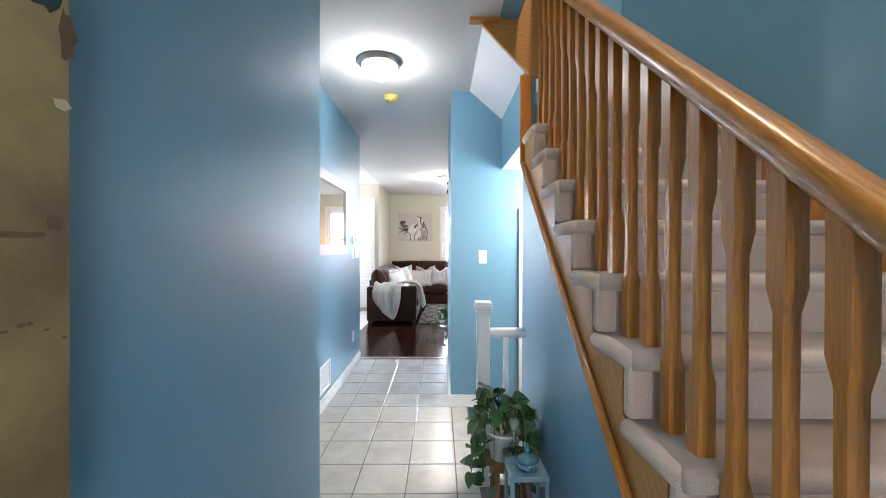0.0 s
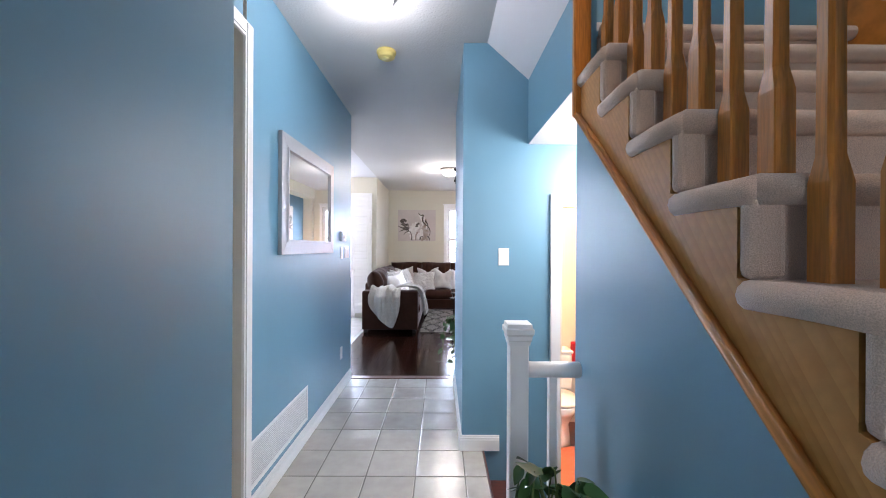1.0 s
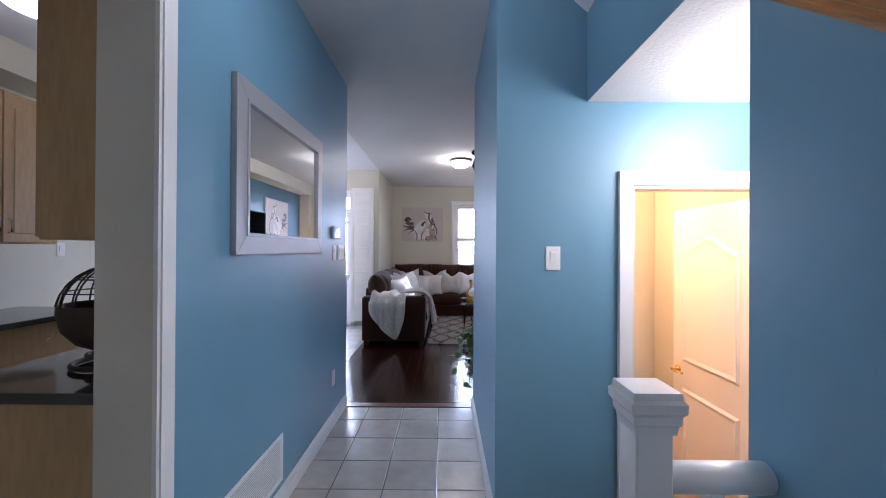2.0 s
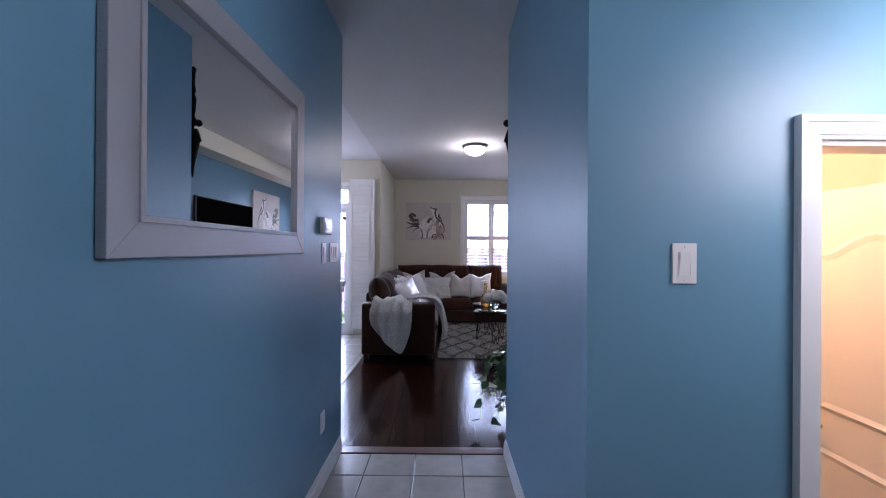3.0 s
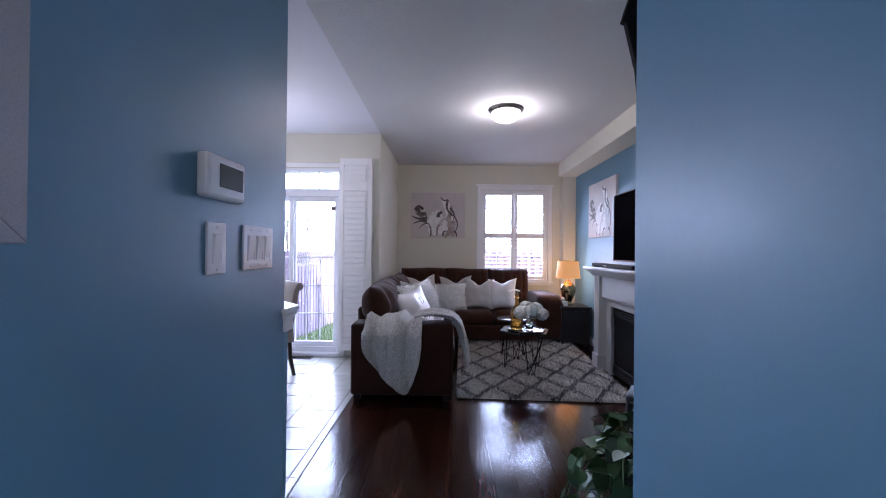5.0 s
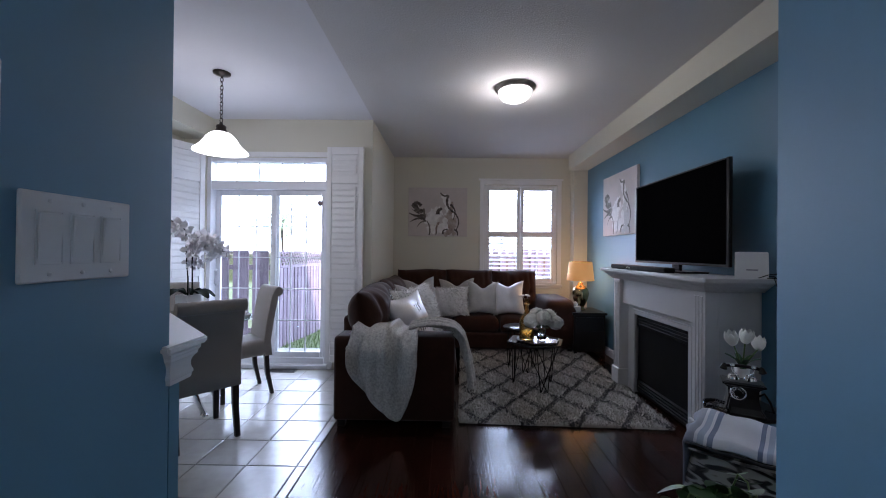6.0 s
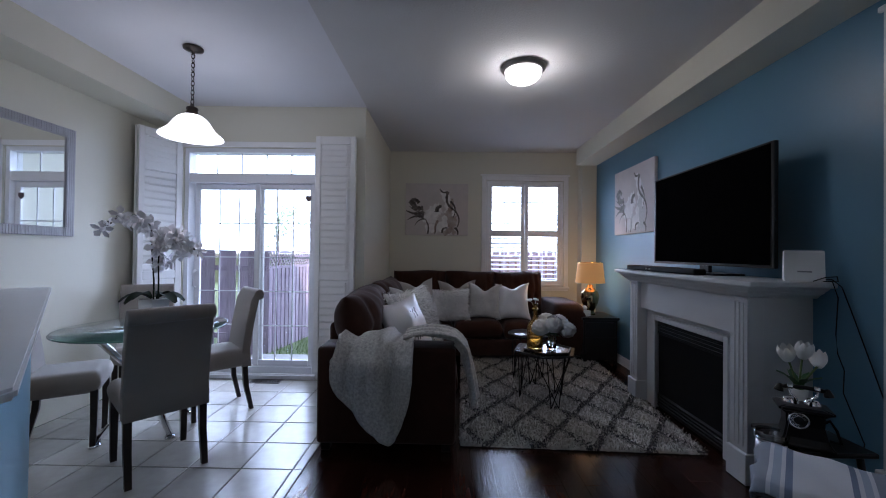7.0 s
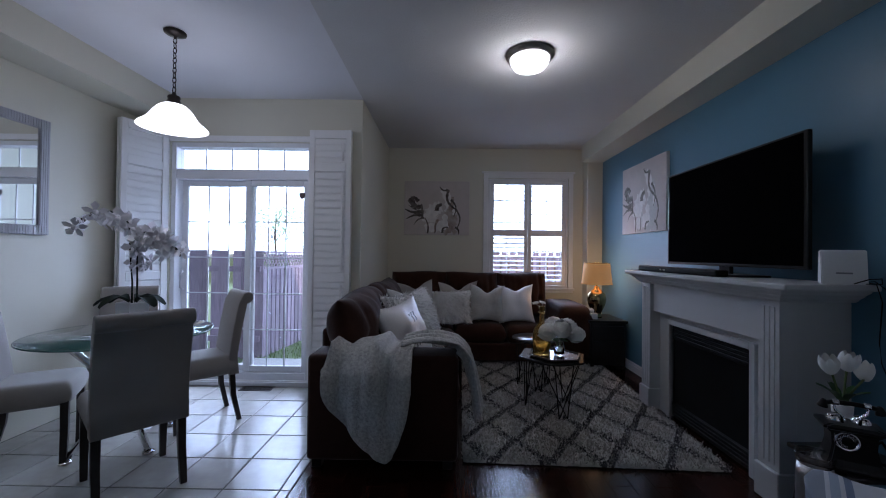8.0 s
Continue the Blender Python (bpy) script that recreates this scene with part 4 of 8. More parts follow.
def pothos(m, seed, vines, pot_r, pot_h, pot_mat, label, reach, drop, leaf=1.0):
    """A trailing pothos: pot, vines that rise and hang, a leaf at each node."""
    rnd = random.Random(seed)
    t = thing("potted_pothos", label, "plant", m)
    bm = BM()
    lathe(bm, [(0, 0.001), (pot_r * 0.72, 0.001), (pot_r, pot_h * 0.92), (pot_r * 1.05, pot_h * 0.93), (pot_r * 1.05, pot_h), (pot_r * 0.92, pot_h), (pot_r * 0.9, pot_h * 0.9), (0, pot_h * 0.88)])
    part("pot", bm, pot_mat, t)
    for v in range(vines):
        a = rnd.uniform(0, 2 * math.pi)
        out = rnd.uniform(0.4, 1.0) * reach
        h = rnd.uniform(0.06, 0.22)
        d = rnd.uniform(0.0, 1.0) * drop
        pts = []
        for i in range(7):
            u = i / 6
            rr = pot_r * 0.3 + (out - pot_r * 0.3) * (1 - (1 - u) ** 2)
            z = pot_h * 0.9 + h * math.sin(math.pi * min(u * 1.2, 1)) - d * max(0, u - 0.35) ** 1.4 / 0.65 ** 1.4 + 0.03 * u
            pts.append(Vector((rr * math.cos(a + 0.3 * u), rr * math.sin(a + 0.3 * u), z)))
        bm = BM()
        tube(bm, pts, 0.003, seg=5)
        part("vine", bm, STEM, t)
        for i in range(2, 7):
            l = new("leaf", rnd.choice(LEAVES))
            l.parent = t
            l.matrix_parent_inverse = Matrix()
            aa = a + rnd.uniform(-1.3, 1.3)
            l.matrix_basis = Matrix.Translation(pts[i]) @ pose(0, 0, 0, 0, 0, math.degrees(aa) - 90) @ pose(0, 0, 0, rnd.uniform(-75, 10), rnd.uniform(-35, 35), 0) @ Matrix.Scale(leaf, 4)
    return t


WALNUT = mat("plain_brown_wood", (0.28, 0.13, 0.05), rough=0.45, grain=0.4, grain_scale=20, stretch=(4, 4, 0.6))
stand = thing("plant_stand", "brown wooden plant stand with slim legs", "stand", pose(0.60, 1.93, 0))
bm = BM()
lathe(bm, [(0, 0.34), (0.125, 0.34), (0.13, 0.35), (0.125, 0.36), (0, 0.36)])
part("top", bm, WALNUT, stand)
for k in range(4):
    bm = BM()
    tube(bm, [(0.125 * math.cos(k * 1.571 + 0.78), 0.125 * math.sin(k * 1.571 + 0.78), 0.001), (0.10 * math.cos(k * 1.571 + 0.78), 0.10 * math.sin(k * 1.571 + 0.78), 0.345)], 0.013)
    part("leg", bm, WALNUT, stand)
pothos(pose(0.565, 1.93, 0.36), 4, 30, 0.085, 0.14, POT_W, "trailing green pothos in a white pot on a stand", 0.19, 0.34, 0.66)
pothos(pose(0.55, 5.14, 0.001), 9, 44, 0.15, 0.52, POT_D, "bushy green pothos in a dark pot on the wood floor", 0.36, 0.45, 0.74)

# black iron leaf ornament on a bracket beside the living room's front wall
orn = thing("iron_ornament", "black wrought iron spindle ornament on a wall bracket", "ornament")
bm = BM()
box(bm, 0.352, 0.44, 4.872, 4.884, 2.20, 2.62, bevel=0.004)
tube(bm, [(0.39, 4.88, 2.40), (0.39, 4.91, 2.43), (0.389, 4.945, 2.42)], 0.009)
part("bracket", bm, BLACK_MATTE, orn)
bm = BM()
lathe(bm, [(0, 1.86), (0.006, 1.875), (0.016, 1.98), (0.026, 2.13), (0.034, 2.145), (0.022, 2.18), (0.009, 2.215), (0.010, 2.225), (0.022, 2.24), (0.026, 2.26), (0.020, 2.28), (0.010, 2.30), (0.017, 2.34), (0.022, 2.42), (0.011, 2.45), (0.019, 2.48), (0.011, 2.52), (0.014, 2.60), (0.02, 2.63), (0, 2.65)], 0.388, 4.95, seg=14)
part("spindle", bm, BLACK_MATTE, orn)
bm = BM()
prism(bm, [(0.352, 2.205), (0.337, 2.16), (0.325, 2.12), (0.338, 2.115), (0.372, 1.97), (0.41, 2.02), (0.40, 2.2)], "y", 4.935, 4.955)
part("leaf_blade", bm, BLACK_MATTE, orn)
bm = BM()
lathe(bm, [(0, -0.026), (0.015, -0.021), (0.025, -0.006), (0.025, 0.006), (0.015, 0.021), (0, 0.026)], 0, 0, seg=14, m=pose(0.347, 4.95, 2.247))
part("knob", bm, BLACK_MATTE, orn)

# ---- powder room ----
CER_W = mat("white_ceramic", (0.82, 0.81, 0.78), rough=0.12, coat=0.4)
toilet = thing("toilet", "white ceramic toilet with a tank", "toilet", pose(1.28, 4.74, -0.40, 0, 0, 180))
bm = BM()
box(bm, -0.21, 0.21, 0.0, 0.19, 0.40, 0.76, bevel=0.02, seg=3)
part("tank", bm, CER_W, toilet)
bm = BM()
box(bm, -0.22, 0.22, -0.004, 0.20, 0.76, 0.79, bevel=0.01, seg=2)
part("tank_lid", bm, CER_W, toilet)
bm = BM()
lathe(bm, [(0, 0.001), (0.12, 0.001), (0.11, 0.08), (0.10, 0.2), (0.15, 0.30), (0.19, 0.39), (0.17, 0.40), (0.13, 0.36), (0, 0.25)], m=pose(0, 0.40, 0) @ Matrix.Diagonal((1, 1.25, 1, 1)))
part("bowl", bm, CER_W, toilet)
bm = BM()
lathe(bm, [(0, 0.405), (0.19, 0.405), (0.195, 0.415), (0.18, 0.43), (0, 0.435)], m=pose(0, 0.40, 0) @ Matrix.Diagonal((1, 1.22, 1, 1)))
part("seat_lid", bm, CER_W, toilet)
bm = BM()
box(bm, 0.95, 1.60, 3.62, 4.22, -0.399, -0.38, bevel=0.008, seg=2)
solid("bath_mat", bm, mat("orange_shag", (0.75, 0.16, 0.05), rough=1.0, grain=0.5, grain_scale=60, bump=1.0, bump_scale=120, sheen=0.5), "orange red shaggy bath mat", "rug")
tp = thing("paper_holder", "brass toilet paper holder with a white roll", "holder", pose(XR, 4.50, 0.28))
bm = BM()
lathe(bm, [(0, 0), (0.025, 0), (0.022, 0.01), (0.008, 0.014), (0.008, 0.07), (0, 0.07)], m=pose(0, -0.07, 0.07, 0, -90))
tube(bm, [(-0.065, -0.075, 0.07), (-0.07, -0.06, 0.03), (-0.07, 0.06, 0.03)], 0.007)
part("arm", bm, BRASS, tp)
bm = BM()
lathe(bm, [(0.02, -0.05), (0.055, -0.05), (0.055, 0.05), (0.02, 0.05), (0.02, -0.05)], m=pose(-0.075, 0.0, 0.0, 90))
part("roll", bm, mat("tissue", (0.82, 0.80, 0.76), rough=0.95), tp)
bm = BM()
rows = []
for i in range(25):
    u = i / 24
    rows.append([bm.verts.new((1.53 + 0.10 * u, 4.735 - 0.012 - 0.007 * math.sin(u * 19) * (0.3 + k / 8), 0.44 - 0.035 * k)) for k in range(9)])
for r0, r1 in zip(rows, rows[1:]):
    for k in range(8):
        bm.faces.new((r0[k], r1[k], r1[k + 1], r0[k + 1])).smooth = True
towel = solid("hand_towel", bm, mat("red_terry", (0.55, 0.035, 0.05), rough=0.95, grain=0.3, grain_scale=120, bump=0.8), "red terry hand towel hanging on the wall", "towel")
mod = towel.modifiers.new("thickness", "SOLIDIFY")
mod.thickness = 0.008
bm = BM()
box(bm, XR - 0.012, XR - 0.003, 3.525, 4.745, -0.395, CEIL - 0.004)
solid("wall_powder_lining", bm, CREAM, "cream painted powder room wall", "wall", kind="structure")


# ---- kitchen ----
MAPLE = mat("maple_cabinet", (0.46, 0.30, 0.15), rough=0.4, grain=0.25, grain_scale=18, stretch=(3, 3, 0.6), stain=0.15, stain_scale=3)
GRANITE = mat("black_granite", (0.012, 0.012, 0.013), rough=0.08, grain=0.5, grain_scale=200, dark=(0.08, 0.08, 0.085))
STEEL = mat("stainless_steel", (0.45, 0.45, 0.46), rough=0.3, metal=1.0)


def cabinet(name, label, m, w, d, h, doors, toe=0.0, drawers=0, arch=0.03):
    """A cabinet unit standing on z = 0, its back on y = 0, front facing -y."""
    t = thing(name, label, "cabinet", m)
    bm = BM()
    box(bm, 0, w, -d, 0, toe, h, bevel=0.002)
    if toe:
        box(bm, 0.01, w - 0.01, -d + 0.06, -0.01, 0.001, toe)
    part("body", bm, MAPLE, t)
    def front(kind, x0, x1, z0, z1, up):
        bm = BM()
        box(bm, x0, x1, -d - 0.02, -d - 0.001, z0, z1, bevel=0.003)
        f = part(kind, bm, MAPLE, t)
        if kind == "door":
            bm = BM()
            pts = [(x0 + 0.06, z0 + 0.06), (x1 - 0.06, z0 + 0.06), (x1 - 0.06, z1 - 0.10)]
            for i in range(1, 10):
                u = i / 10
                pts.append((x1 - 0.06 - (x1 - x0 - 0.12) * u, z1 - 0.10 + arch * math.sin(math.pi * u) ** 1.5))
            pts.append((x0 + 0.06, z1 - 0.10))
            prism(bm, pts, "y", -d - 0.026, -d - 0.018)
            bmesh.ops.bevel(bm, geom=[e for e in bm.edges if all(abs(v.co.y + d + 0.026) < 1e-4 for v in e.verts)], offset=0.006, affect="EDGES")
            part("raised_panel", bm, MAPLE, f)
            hx = x1 - 0.03 if up else x0 + 0.03
            bm = BM()
            tube(bm, [(hx, -d - 0.02, z0 + 0.06), (hx, -d - 0.045, z0 + 0.07), (hx, -d - 0.045, z0 + 0.15), (hx, -d - 0.02, z0 + 0.16)], 0.005)
            part("handle", bm, CHROME, f)
        else:
            bm = BM()
            lathe(bm, [(0, 0.03), (0.013, 0.026), (0.015, 0.018), (0.006, 0.008), (0.006, 0)], m=pose((x0 + x1) / 2, -d - 0.02, (z0 + z1) / 2, 90), seg=16)
            part("knob", bm, CHROME, f)
    if drawers:
        for i in range(drawers):
            z0 = toe + (h - toe) * i / drawers
            front("drawer", 0.008, w - 0.008, z0 + 0.008, z0 + (h - toe) / drawers - 0.004, 0)
    for i in range(doors):
        front("door", w * i / doors + 0.005, w * (i + 1) / doors - 0.005, toe + 0.01, h - 0.01, i % 2 == 0)
    return t


cabinet("wall_cabinet", "light maple wall cabinet with arched doors", pose(XL + 0.002, 3.72, 1.40, 0, 0, 90), 0.76, 0.33, 1.05, 2)
cabinet("wall_cabinet", "light maple wall cabinet with arched doors", pose(XL + 0.002, 2.95, 1.40, 0, 0, 90), 0.76, 0.33, 1.05, 2)
cabinet("base_cabinet", "light maple base cabinet with drawers", pose(XL + 0.002, 3.75, 0.0, 0, 0, 90), 0.75, 0.60, 0.87, 0, 0.1, 3)
cabinet("wall_cabinet", "light maple wall cabinet with a plain side panel", pose(-0.957, 4.35, 1.40, 0, 0, -90), 1.55, 0.33, 1.38, 4)
cabinet("base_cabinet", "light maple base cabinet with a plain end panel", pose(-0.957, 4.35, 0.0, 0, 0, -90), 1.60, 0.58, 0.87, 4, 0.1)
bm = BM()
box(bm, -1.60, -0.957, 2.72, 4.36, 0.872, 0.91, bevel=0.006, seg=2)
solid("worktop", bm, GRANITE, "polished black granite worktop", "counter")
bm = BM()
box(bm, XL + 0.002, -2.56, 2.95, 4.53, 0.872, 0.91, bevel=0.006, seg=2)
solid("worktop", bm, GRANITE, "polished black granite worktop along the wall", "counter")
stove = thing("stove", "black kitchen range with a steel handle", "stove", pose(XL + 0.002, 2.95, 0, 0, 0, 90))
bm = BM()
box(bm, 0, 0.76, -0.63, 0, 0.001, 0.868, bevel=0.004)
part("body", bm, BLACK, stove)
bm = BM()
box(bm, 0.03, 0.73, -0.65, -0.631, 0.22, 0.78, bevel=0.004)
part("oven_door", bm, BLACK, stove)
bm = BM()
tube(bm, [(0.08, -0.65, 0.74), (0.08, -0.69, 0.74), (0.68, -0.69, 0.74), (0.68, -0.65, 0.74)], 0.011)
part("handle", bm, STEEL, stove)
# mosaic splashback: small tiles of mixed greys
m = mat("mosaic", (0.2, 0.2, 0.21), rough=0.2)
nt = m.node_tree
info = nt.nodes.new("ShaderNodeNewGeometry")
ramp = nt.nodes.new("ShaderNodeValToRGB")
ramp.color_ramp.interpolation = "CONSTANT"
for p, c in ((0.25, 0.16), (0.5, 0.35), (0.75, 0.55)):
    e = ramp.color_ramp.elements.new(p)
    e.color = (c, c * 0.97, c * 0.95, 1)
ramp.color_ramp.elements[0].color = (0.03, 0.03, 0.033, 1)
nt.links.new(info.outputs["Random Per Island"], ramp.inputs["Fac"])
nt.links.new(ramp.outputs["Color"], nt.nodes["Principled BSDF"].inputs["Base Color"])
bm = BM()
for i in range(40):
    for j in range(14):
        y, z = 2.97 + i * 0.03, 0.915 + j * 0.034
        box(bm, XL + 0.001, XL + 0.007, y, y + 0.027, z, z + 0.031)
tagged(solid("splashback", bm, m, "grey and black mosaic tile splashback", "splashback"), kind="stuff")
plate_thing("power_outlet", "white outlet on the mosaic splashback", "outlet", pose(XL + 0.008, 3.78, 1.13, 0, 0, 90), 0.072, 0.118, 1, True)
plate_thing("light_switch", "white switch on the kitchen wall", "switch", pose(XL, 4.85, 1.36, 0, 0, 90), 0.072, 0.118, 1)
SOAP = mat("dark_bottle", (0.02, 0.03, 0.04), rough=0.15)
for y in (3.80, 3.90):
    b = thing("soap_bottle", "dark pump bottle on the worktop", "bottle", pose(-2.98, y, 0.911), group="bottles")
    bm = BM()
    lathe(bm, [(0, 0), (0.034, 0), (0.036, 0.01), (0.036, 0.15), (0.028, 0.17), (0.012, 0.18), (0.012, 0.20), (0, 0.20)])
    part("body", bm, SOAP, b)
    bm = BM()
    tube(bm, [(0, 0, 0.20), (0, 0, 0.235), (0.01, 0, 0.24), (0.05, 0, 0.235)], 0.005)
    part("pump", bm, SOAP, b)
# openwork globe basket with a stem
WICK = mat("dark_wicker", (0.05, 0.03, 0.02), rough=0.6, grain=0.4, grain_scale=60)
bk = thing("globe_basket", "dark wire and wicker globe basket with a stem handle", "basket", pose(-1.24, 3.04, 0.911))
bm = BM()
R, CZ = 0.165, 0.215
lathe(bm, [(0.05, CZ - 0.155), (0.11, CZ - 0.122), (0.15, CZ - 0.07), (0.165, CZ), (0.163, CZ + 0.03), (0.157, CZ + 0.03), (0.158, CZ), (0.144, CZ - 0.066), (0.10, CZ - 0.115), (0, CZ - 0.145)])
part("bowl", bm, WICK, bk)
for k in range(16):
    a = 2 * math.pi * k / 16
    bm = BM()
    tube(bm, [(R * math.cos(u) * math.cos(a), R * math.cos(u) * math.sin(a), CZ + R * 1.08 * math.sin(u)) for u in (0.15, 0.4, 0.65, 0.9, 1.15, 1.38, 1.55)], 0.0035, seg=5)
    part("rib", bm, WICK, bk)
for u in (0.45, 0.8, 1.15):
    bm = BM()
    r, z = R * math.cos(u), CZ + R * 1.08 * math.sin(u)
    tube(bm, [(r * math.cos(t * 0.3142), r * math.sin(t * 0.3142), z) for t in range(21)], 0.003, seg=5)
    part("hoop", bm, WICK, bk)
bm = BM()
tube(bm, [(0, 0, CZ + 0.175), (0.005, 0.0, CZ + 0.205), (0.03, 0.01, CZ + 0.225), (0.05, 0.0, CZ + 0.215)], 0.006)
tube(bm, [(0, 0, CZ + 0.19), (-0.03, 0.0, CZ + 0.22), (-0.05, 0, CZ + 0.215)], 0.005)
part("stem", bm, WICK, bk)
bm = BM()
tube(bm, [(0.12 * math.cos(t * 0.3142), 0.12 * math.sin(t * 0.3142), 0.012) for t in range(21)], 0.011)
tube(bm, [(0.075 * math.cos(t * 0.3142), 0.075 * math.sin(t * 0.3142), 0.045) for t in range(21)], 0.009)
part("ring_foot", bm, WICK, bk)

# ---- dining ----
TABLE = (-2.45, 7.35)
GLASS_T = mat("table_glass", (0.86, 0.95, 0.92), rough=0.01, trans=1.0, ior=1.3)
tab = thing("dining_table", "round glass dining table on crossed chrome bars", "table", pose(*TABLE, 0))
bm = BM()
lathe(bm, [(0, 0.742), (0.512, 0.742), (0.512, 0.752), (0, 0.752)], seg=72)
g = part("tabletop", bm, GLASS_T, tab, "clear round glass top")
g.visible_shadow = False
bm = BM()
lathe(bm, [(0.5125, 0.742), (0.518, 0.742), (0.520, 0.745), (0.520, 0.749), (0.518, 0.752), (0.5125, 0.752), (0.5125, 0.742)], seg=72)
part("polished_edge", bm, mat("green_glass_edge", (0.06, 0.14, 0.12), rough=0.08), g, "dark green polished glass edge")
for k in range(4):
    a = radians(45 + 90 * k + 20)
    bm = BM()
    tube(bm, [(0.30 * math.cos(a), 0.30 * math.sin(a), 0.022), (-0.02 * math.cos(a), -0.02 * math.sin(a), 0.37), (-0.30 * math.cos(a), -0.30 * math.sin(a), 0.715)], 0.021, seg=14)
    part("crossed_bar", bm, CHROME, tab, "chrome bar")
    bm = BM()
    lathe(bm, [(0, 0), (0.028, 0), (0.028, 0.02), (0, 0.022)], -0.30 * math.cos(a), -0.30 * math.sin(a), seg=18)
    bmesh.ops.translate(bm, vec=(0, 0, 0.7195), verts=bm.verts[:])
    part("pad", bm, CHROME, tab)
    bm = BM()
    lathe(bm, [(0, 0.001), (0.032, 0.001), (0.032, 0.016), (0, 0.018)], 0.30 * math.cos(a), 0.30 * math.sin(a), seg=18)
    part("foot", bm, CHROME, tab)

LINEN = mat("beige_linen", (0.30, 0.268, 0.245), rough=0.9, grain=0.2, grain_scale=300, stain=0.12, stain_scale=4, sheen=0.2, bump=0.3, bump_scale=500)
ESPRESSO = mat("espresso_wood", (0.018, 0.011, 0.008), rough=0.35, grain=0.3, grain_scale=20)


def dining_chair(m):
    """Parsons chair facing +y: scrolled upholstered back, seat, four dark legs."""
    c = thing("dining_chair", "beige upholstered dining chair with a scrolled back and dark legs", "chair", m, "chairs round the dining table")
    bm = BM()
    cushion(bm, 0.47, 0.47, 0.15, m=pose(0, 0.03, 0.435), power=14, n=18)
    part("seat", bm, LINEN, c)
    bm = BM()
    prof = [(-0.19, 0.36), (-0.175, 0.50), (-0.205, 0.70), (-0.245, 0.90), (-0.262, 0.945)]
    front, back = [], []
    for y, z in prof:
        front.append((y + 0.035, z))
        back.append((y - 0.035, z))
    scroll = [(-0.285 + 0.045 * math.cos(radians(a)), 0.945 + 0.045 * math.sin(radians(a))) for a in range(20, 290, 27)]
    outline = front[:-1] + scroll + back[::-1][1:]
    prism(bm, outline, "x", -0.23, 0.23)
    ends = [e for e in bm.edges if abs(e.verts[0].co.x - e.verts[1].co.x) < 1e-5]
    bmesh.ops.bevel(bm, geom=ends, offset=0.010, segments=3, affect="EDGES", profile=0.6)
    for f in bm.faces:
        f.smooth = abs(f.normal.x) < 0.9
    part("backrest", bm, LINEN, c)
    for sx in (-1, 1):
        for front_leg in (True, False):
            bm = BM()
            y0, y1 = (0.225, 0.22) if front_leg else (-0.17, -0.235)
            rows = []
            for z, y, h in ((0.40, y0, 0.022), (0.2, y0 if front_leg else -0.185, 0.020), (0.001, y1, 0.017)):
                rows.append([bm.verts.new((sx * 0.20 + dx * h, y + dy * h, z)) for dx, dy in ((-1, -1), (1, -1), (1, 1), (-1, 1))])
            for r0, r1 in zip(rows, rows[1:]):
                for i in range(4):
                    bm.faces.new((r0[i], r0[(i + 1) % 4], r1[(i + 1) % 4], r1[i]))
            bm.faces.new(rows[0]), bm.faces.new(rows[-1])
            part("leg", bm, ESPRESSO, c, "dark tapered wooden leg")
    return c


def facing(cx, cy, dx, dy):
    return pose(cx, cy, 0, 0, 0, math.degrees(math.atan2(dy, dx)) - 90) @ Matrix.Diagonal((0.93, 0.95, 1, 1))


first = dining_chair(facing(-2.035, 6.925, -0.757, 0.653))
copy_thing(first, facing(-2.15, 7.73, -0.72, -0.69))
copy_thing(first, facing(-2.84, 7.11, 0.85, 0.53))
copy_thing(first, facing(-2.90, 7.90, 0.55, -0.83))

# orchid in a white pot
PETAL = mat("orchid_petal", (0.90, 0.88, 0.90), rough=0.6, sheen=0.2, random=0.04)
BUD = mat("orchid_bud", (0.10, 0.08, 0.06), rough=0.6)
orch = thing("potted_orchid", "white orchid with dark strap leaves in a white pot", "plant", pose(TABLE[0] + 0.06, TABLE[1] - 0.02, 0.753))
bm = BM()
prof = [(0.075, 0.0), (0.085, 0.02), (0.092, 0.20), (0.086, 0.205), (0.082, 0.19), (0, 0.18)]
lathe(bm, [(0, 0.0)] + prof, seg=4, m=pose(0, 0, 0.0005, 0, 0, 30))
for f in bm.faces:
    f.smooth = False
part("pot", bm, POT_W, orch)
DARKLEAF = mat("dark_strap_leaf", (0.012, 0.018, 0.012), rough=0.8, spec=0.08)
for k, (a, ln) in enumerate(((-20, 0.20), (160, 0.22), (100, 0.16), (250, 0.17), (200, 0.19), (10, 0.18))):
    bm = BM()
    rows = []
    for i in range(7):
        u = i / 6
        w = 0.042 * math.sin(math.pi * (0.12 + 0.88 * (1 - u) ** 0.8)) + 0.002
        r, z = 0.02 + ln * u, 0.20 + 0.05 * math.sin(math.pi * u) - 0.02 * u
        rows.append([bm.verts.new((r, s * w, z + (0.012 if s else 0.0) - 0.0)) for s in (-1, 0, 1)])
    for r0, r1 in zip(rows, rows[1:]):
        for i in range(2):
            f = bm.faces.new((r0[i], r0[i + 1], r1[i + 1], r1[i]))
            f.smooth = True
    bmesh.ops.rotate(bm, matrix=Matrix.Rotation(radians(a), 3, "Z"), verts=bm.verts[:])
    part("strap_leaf", bm, DARKLEAF, orch, "dark strap-shaped leaf")
bm = BM()
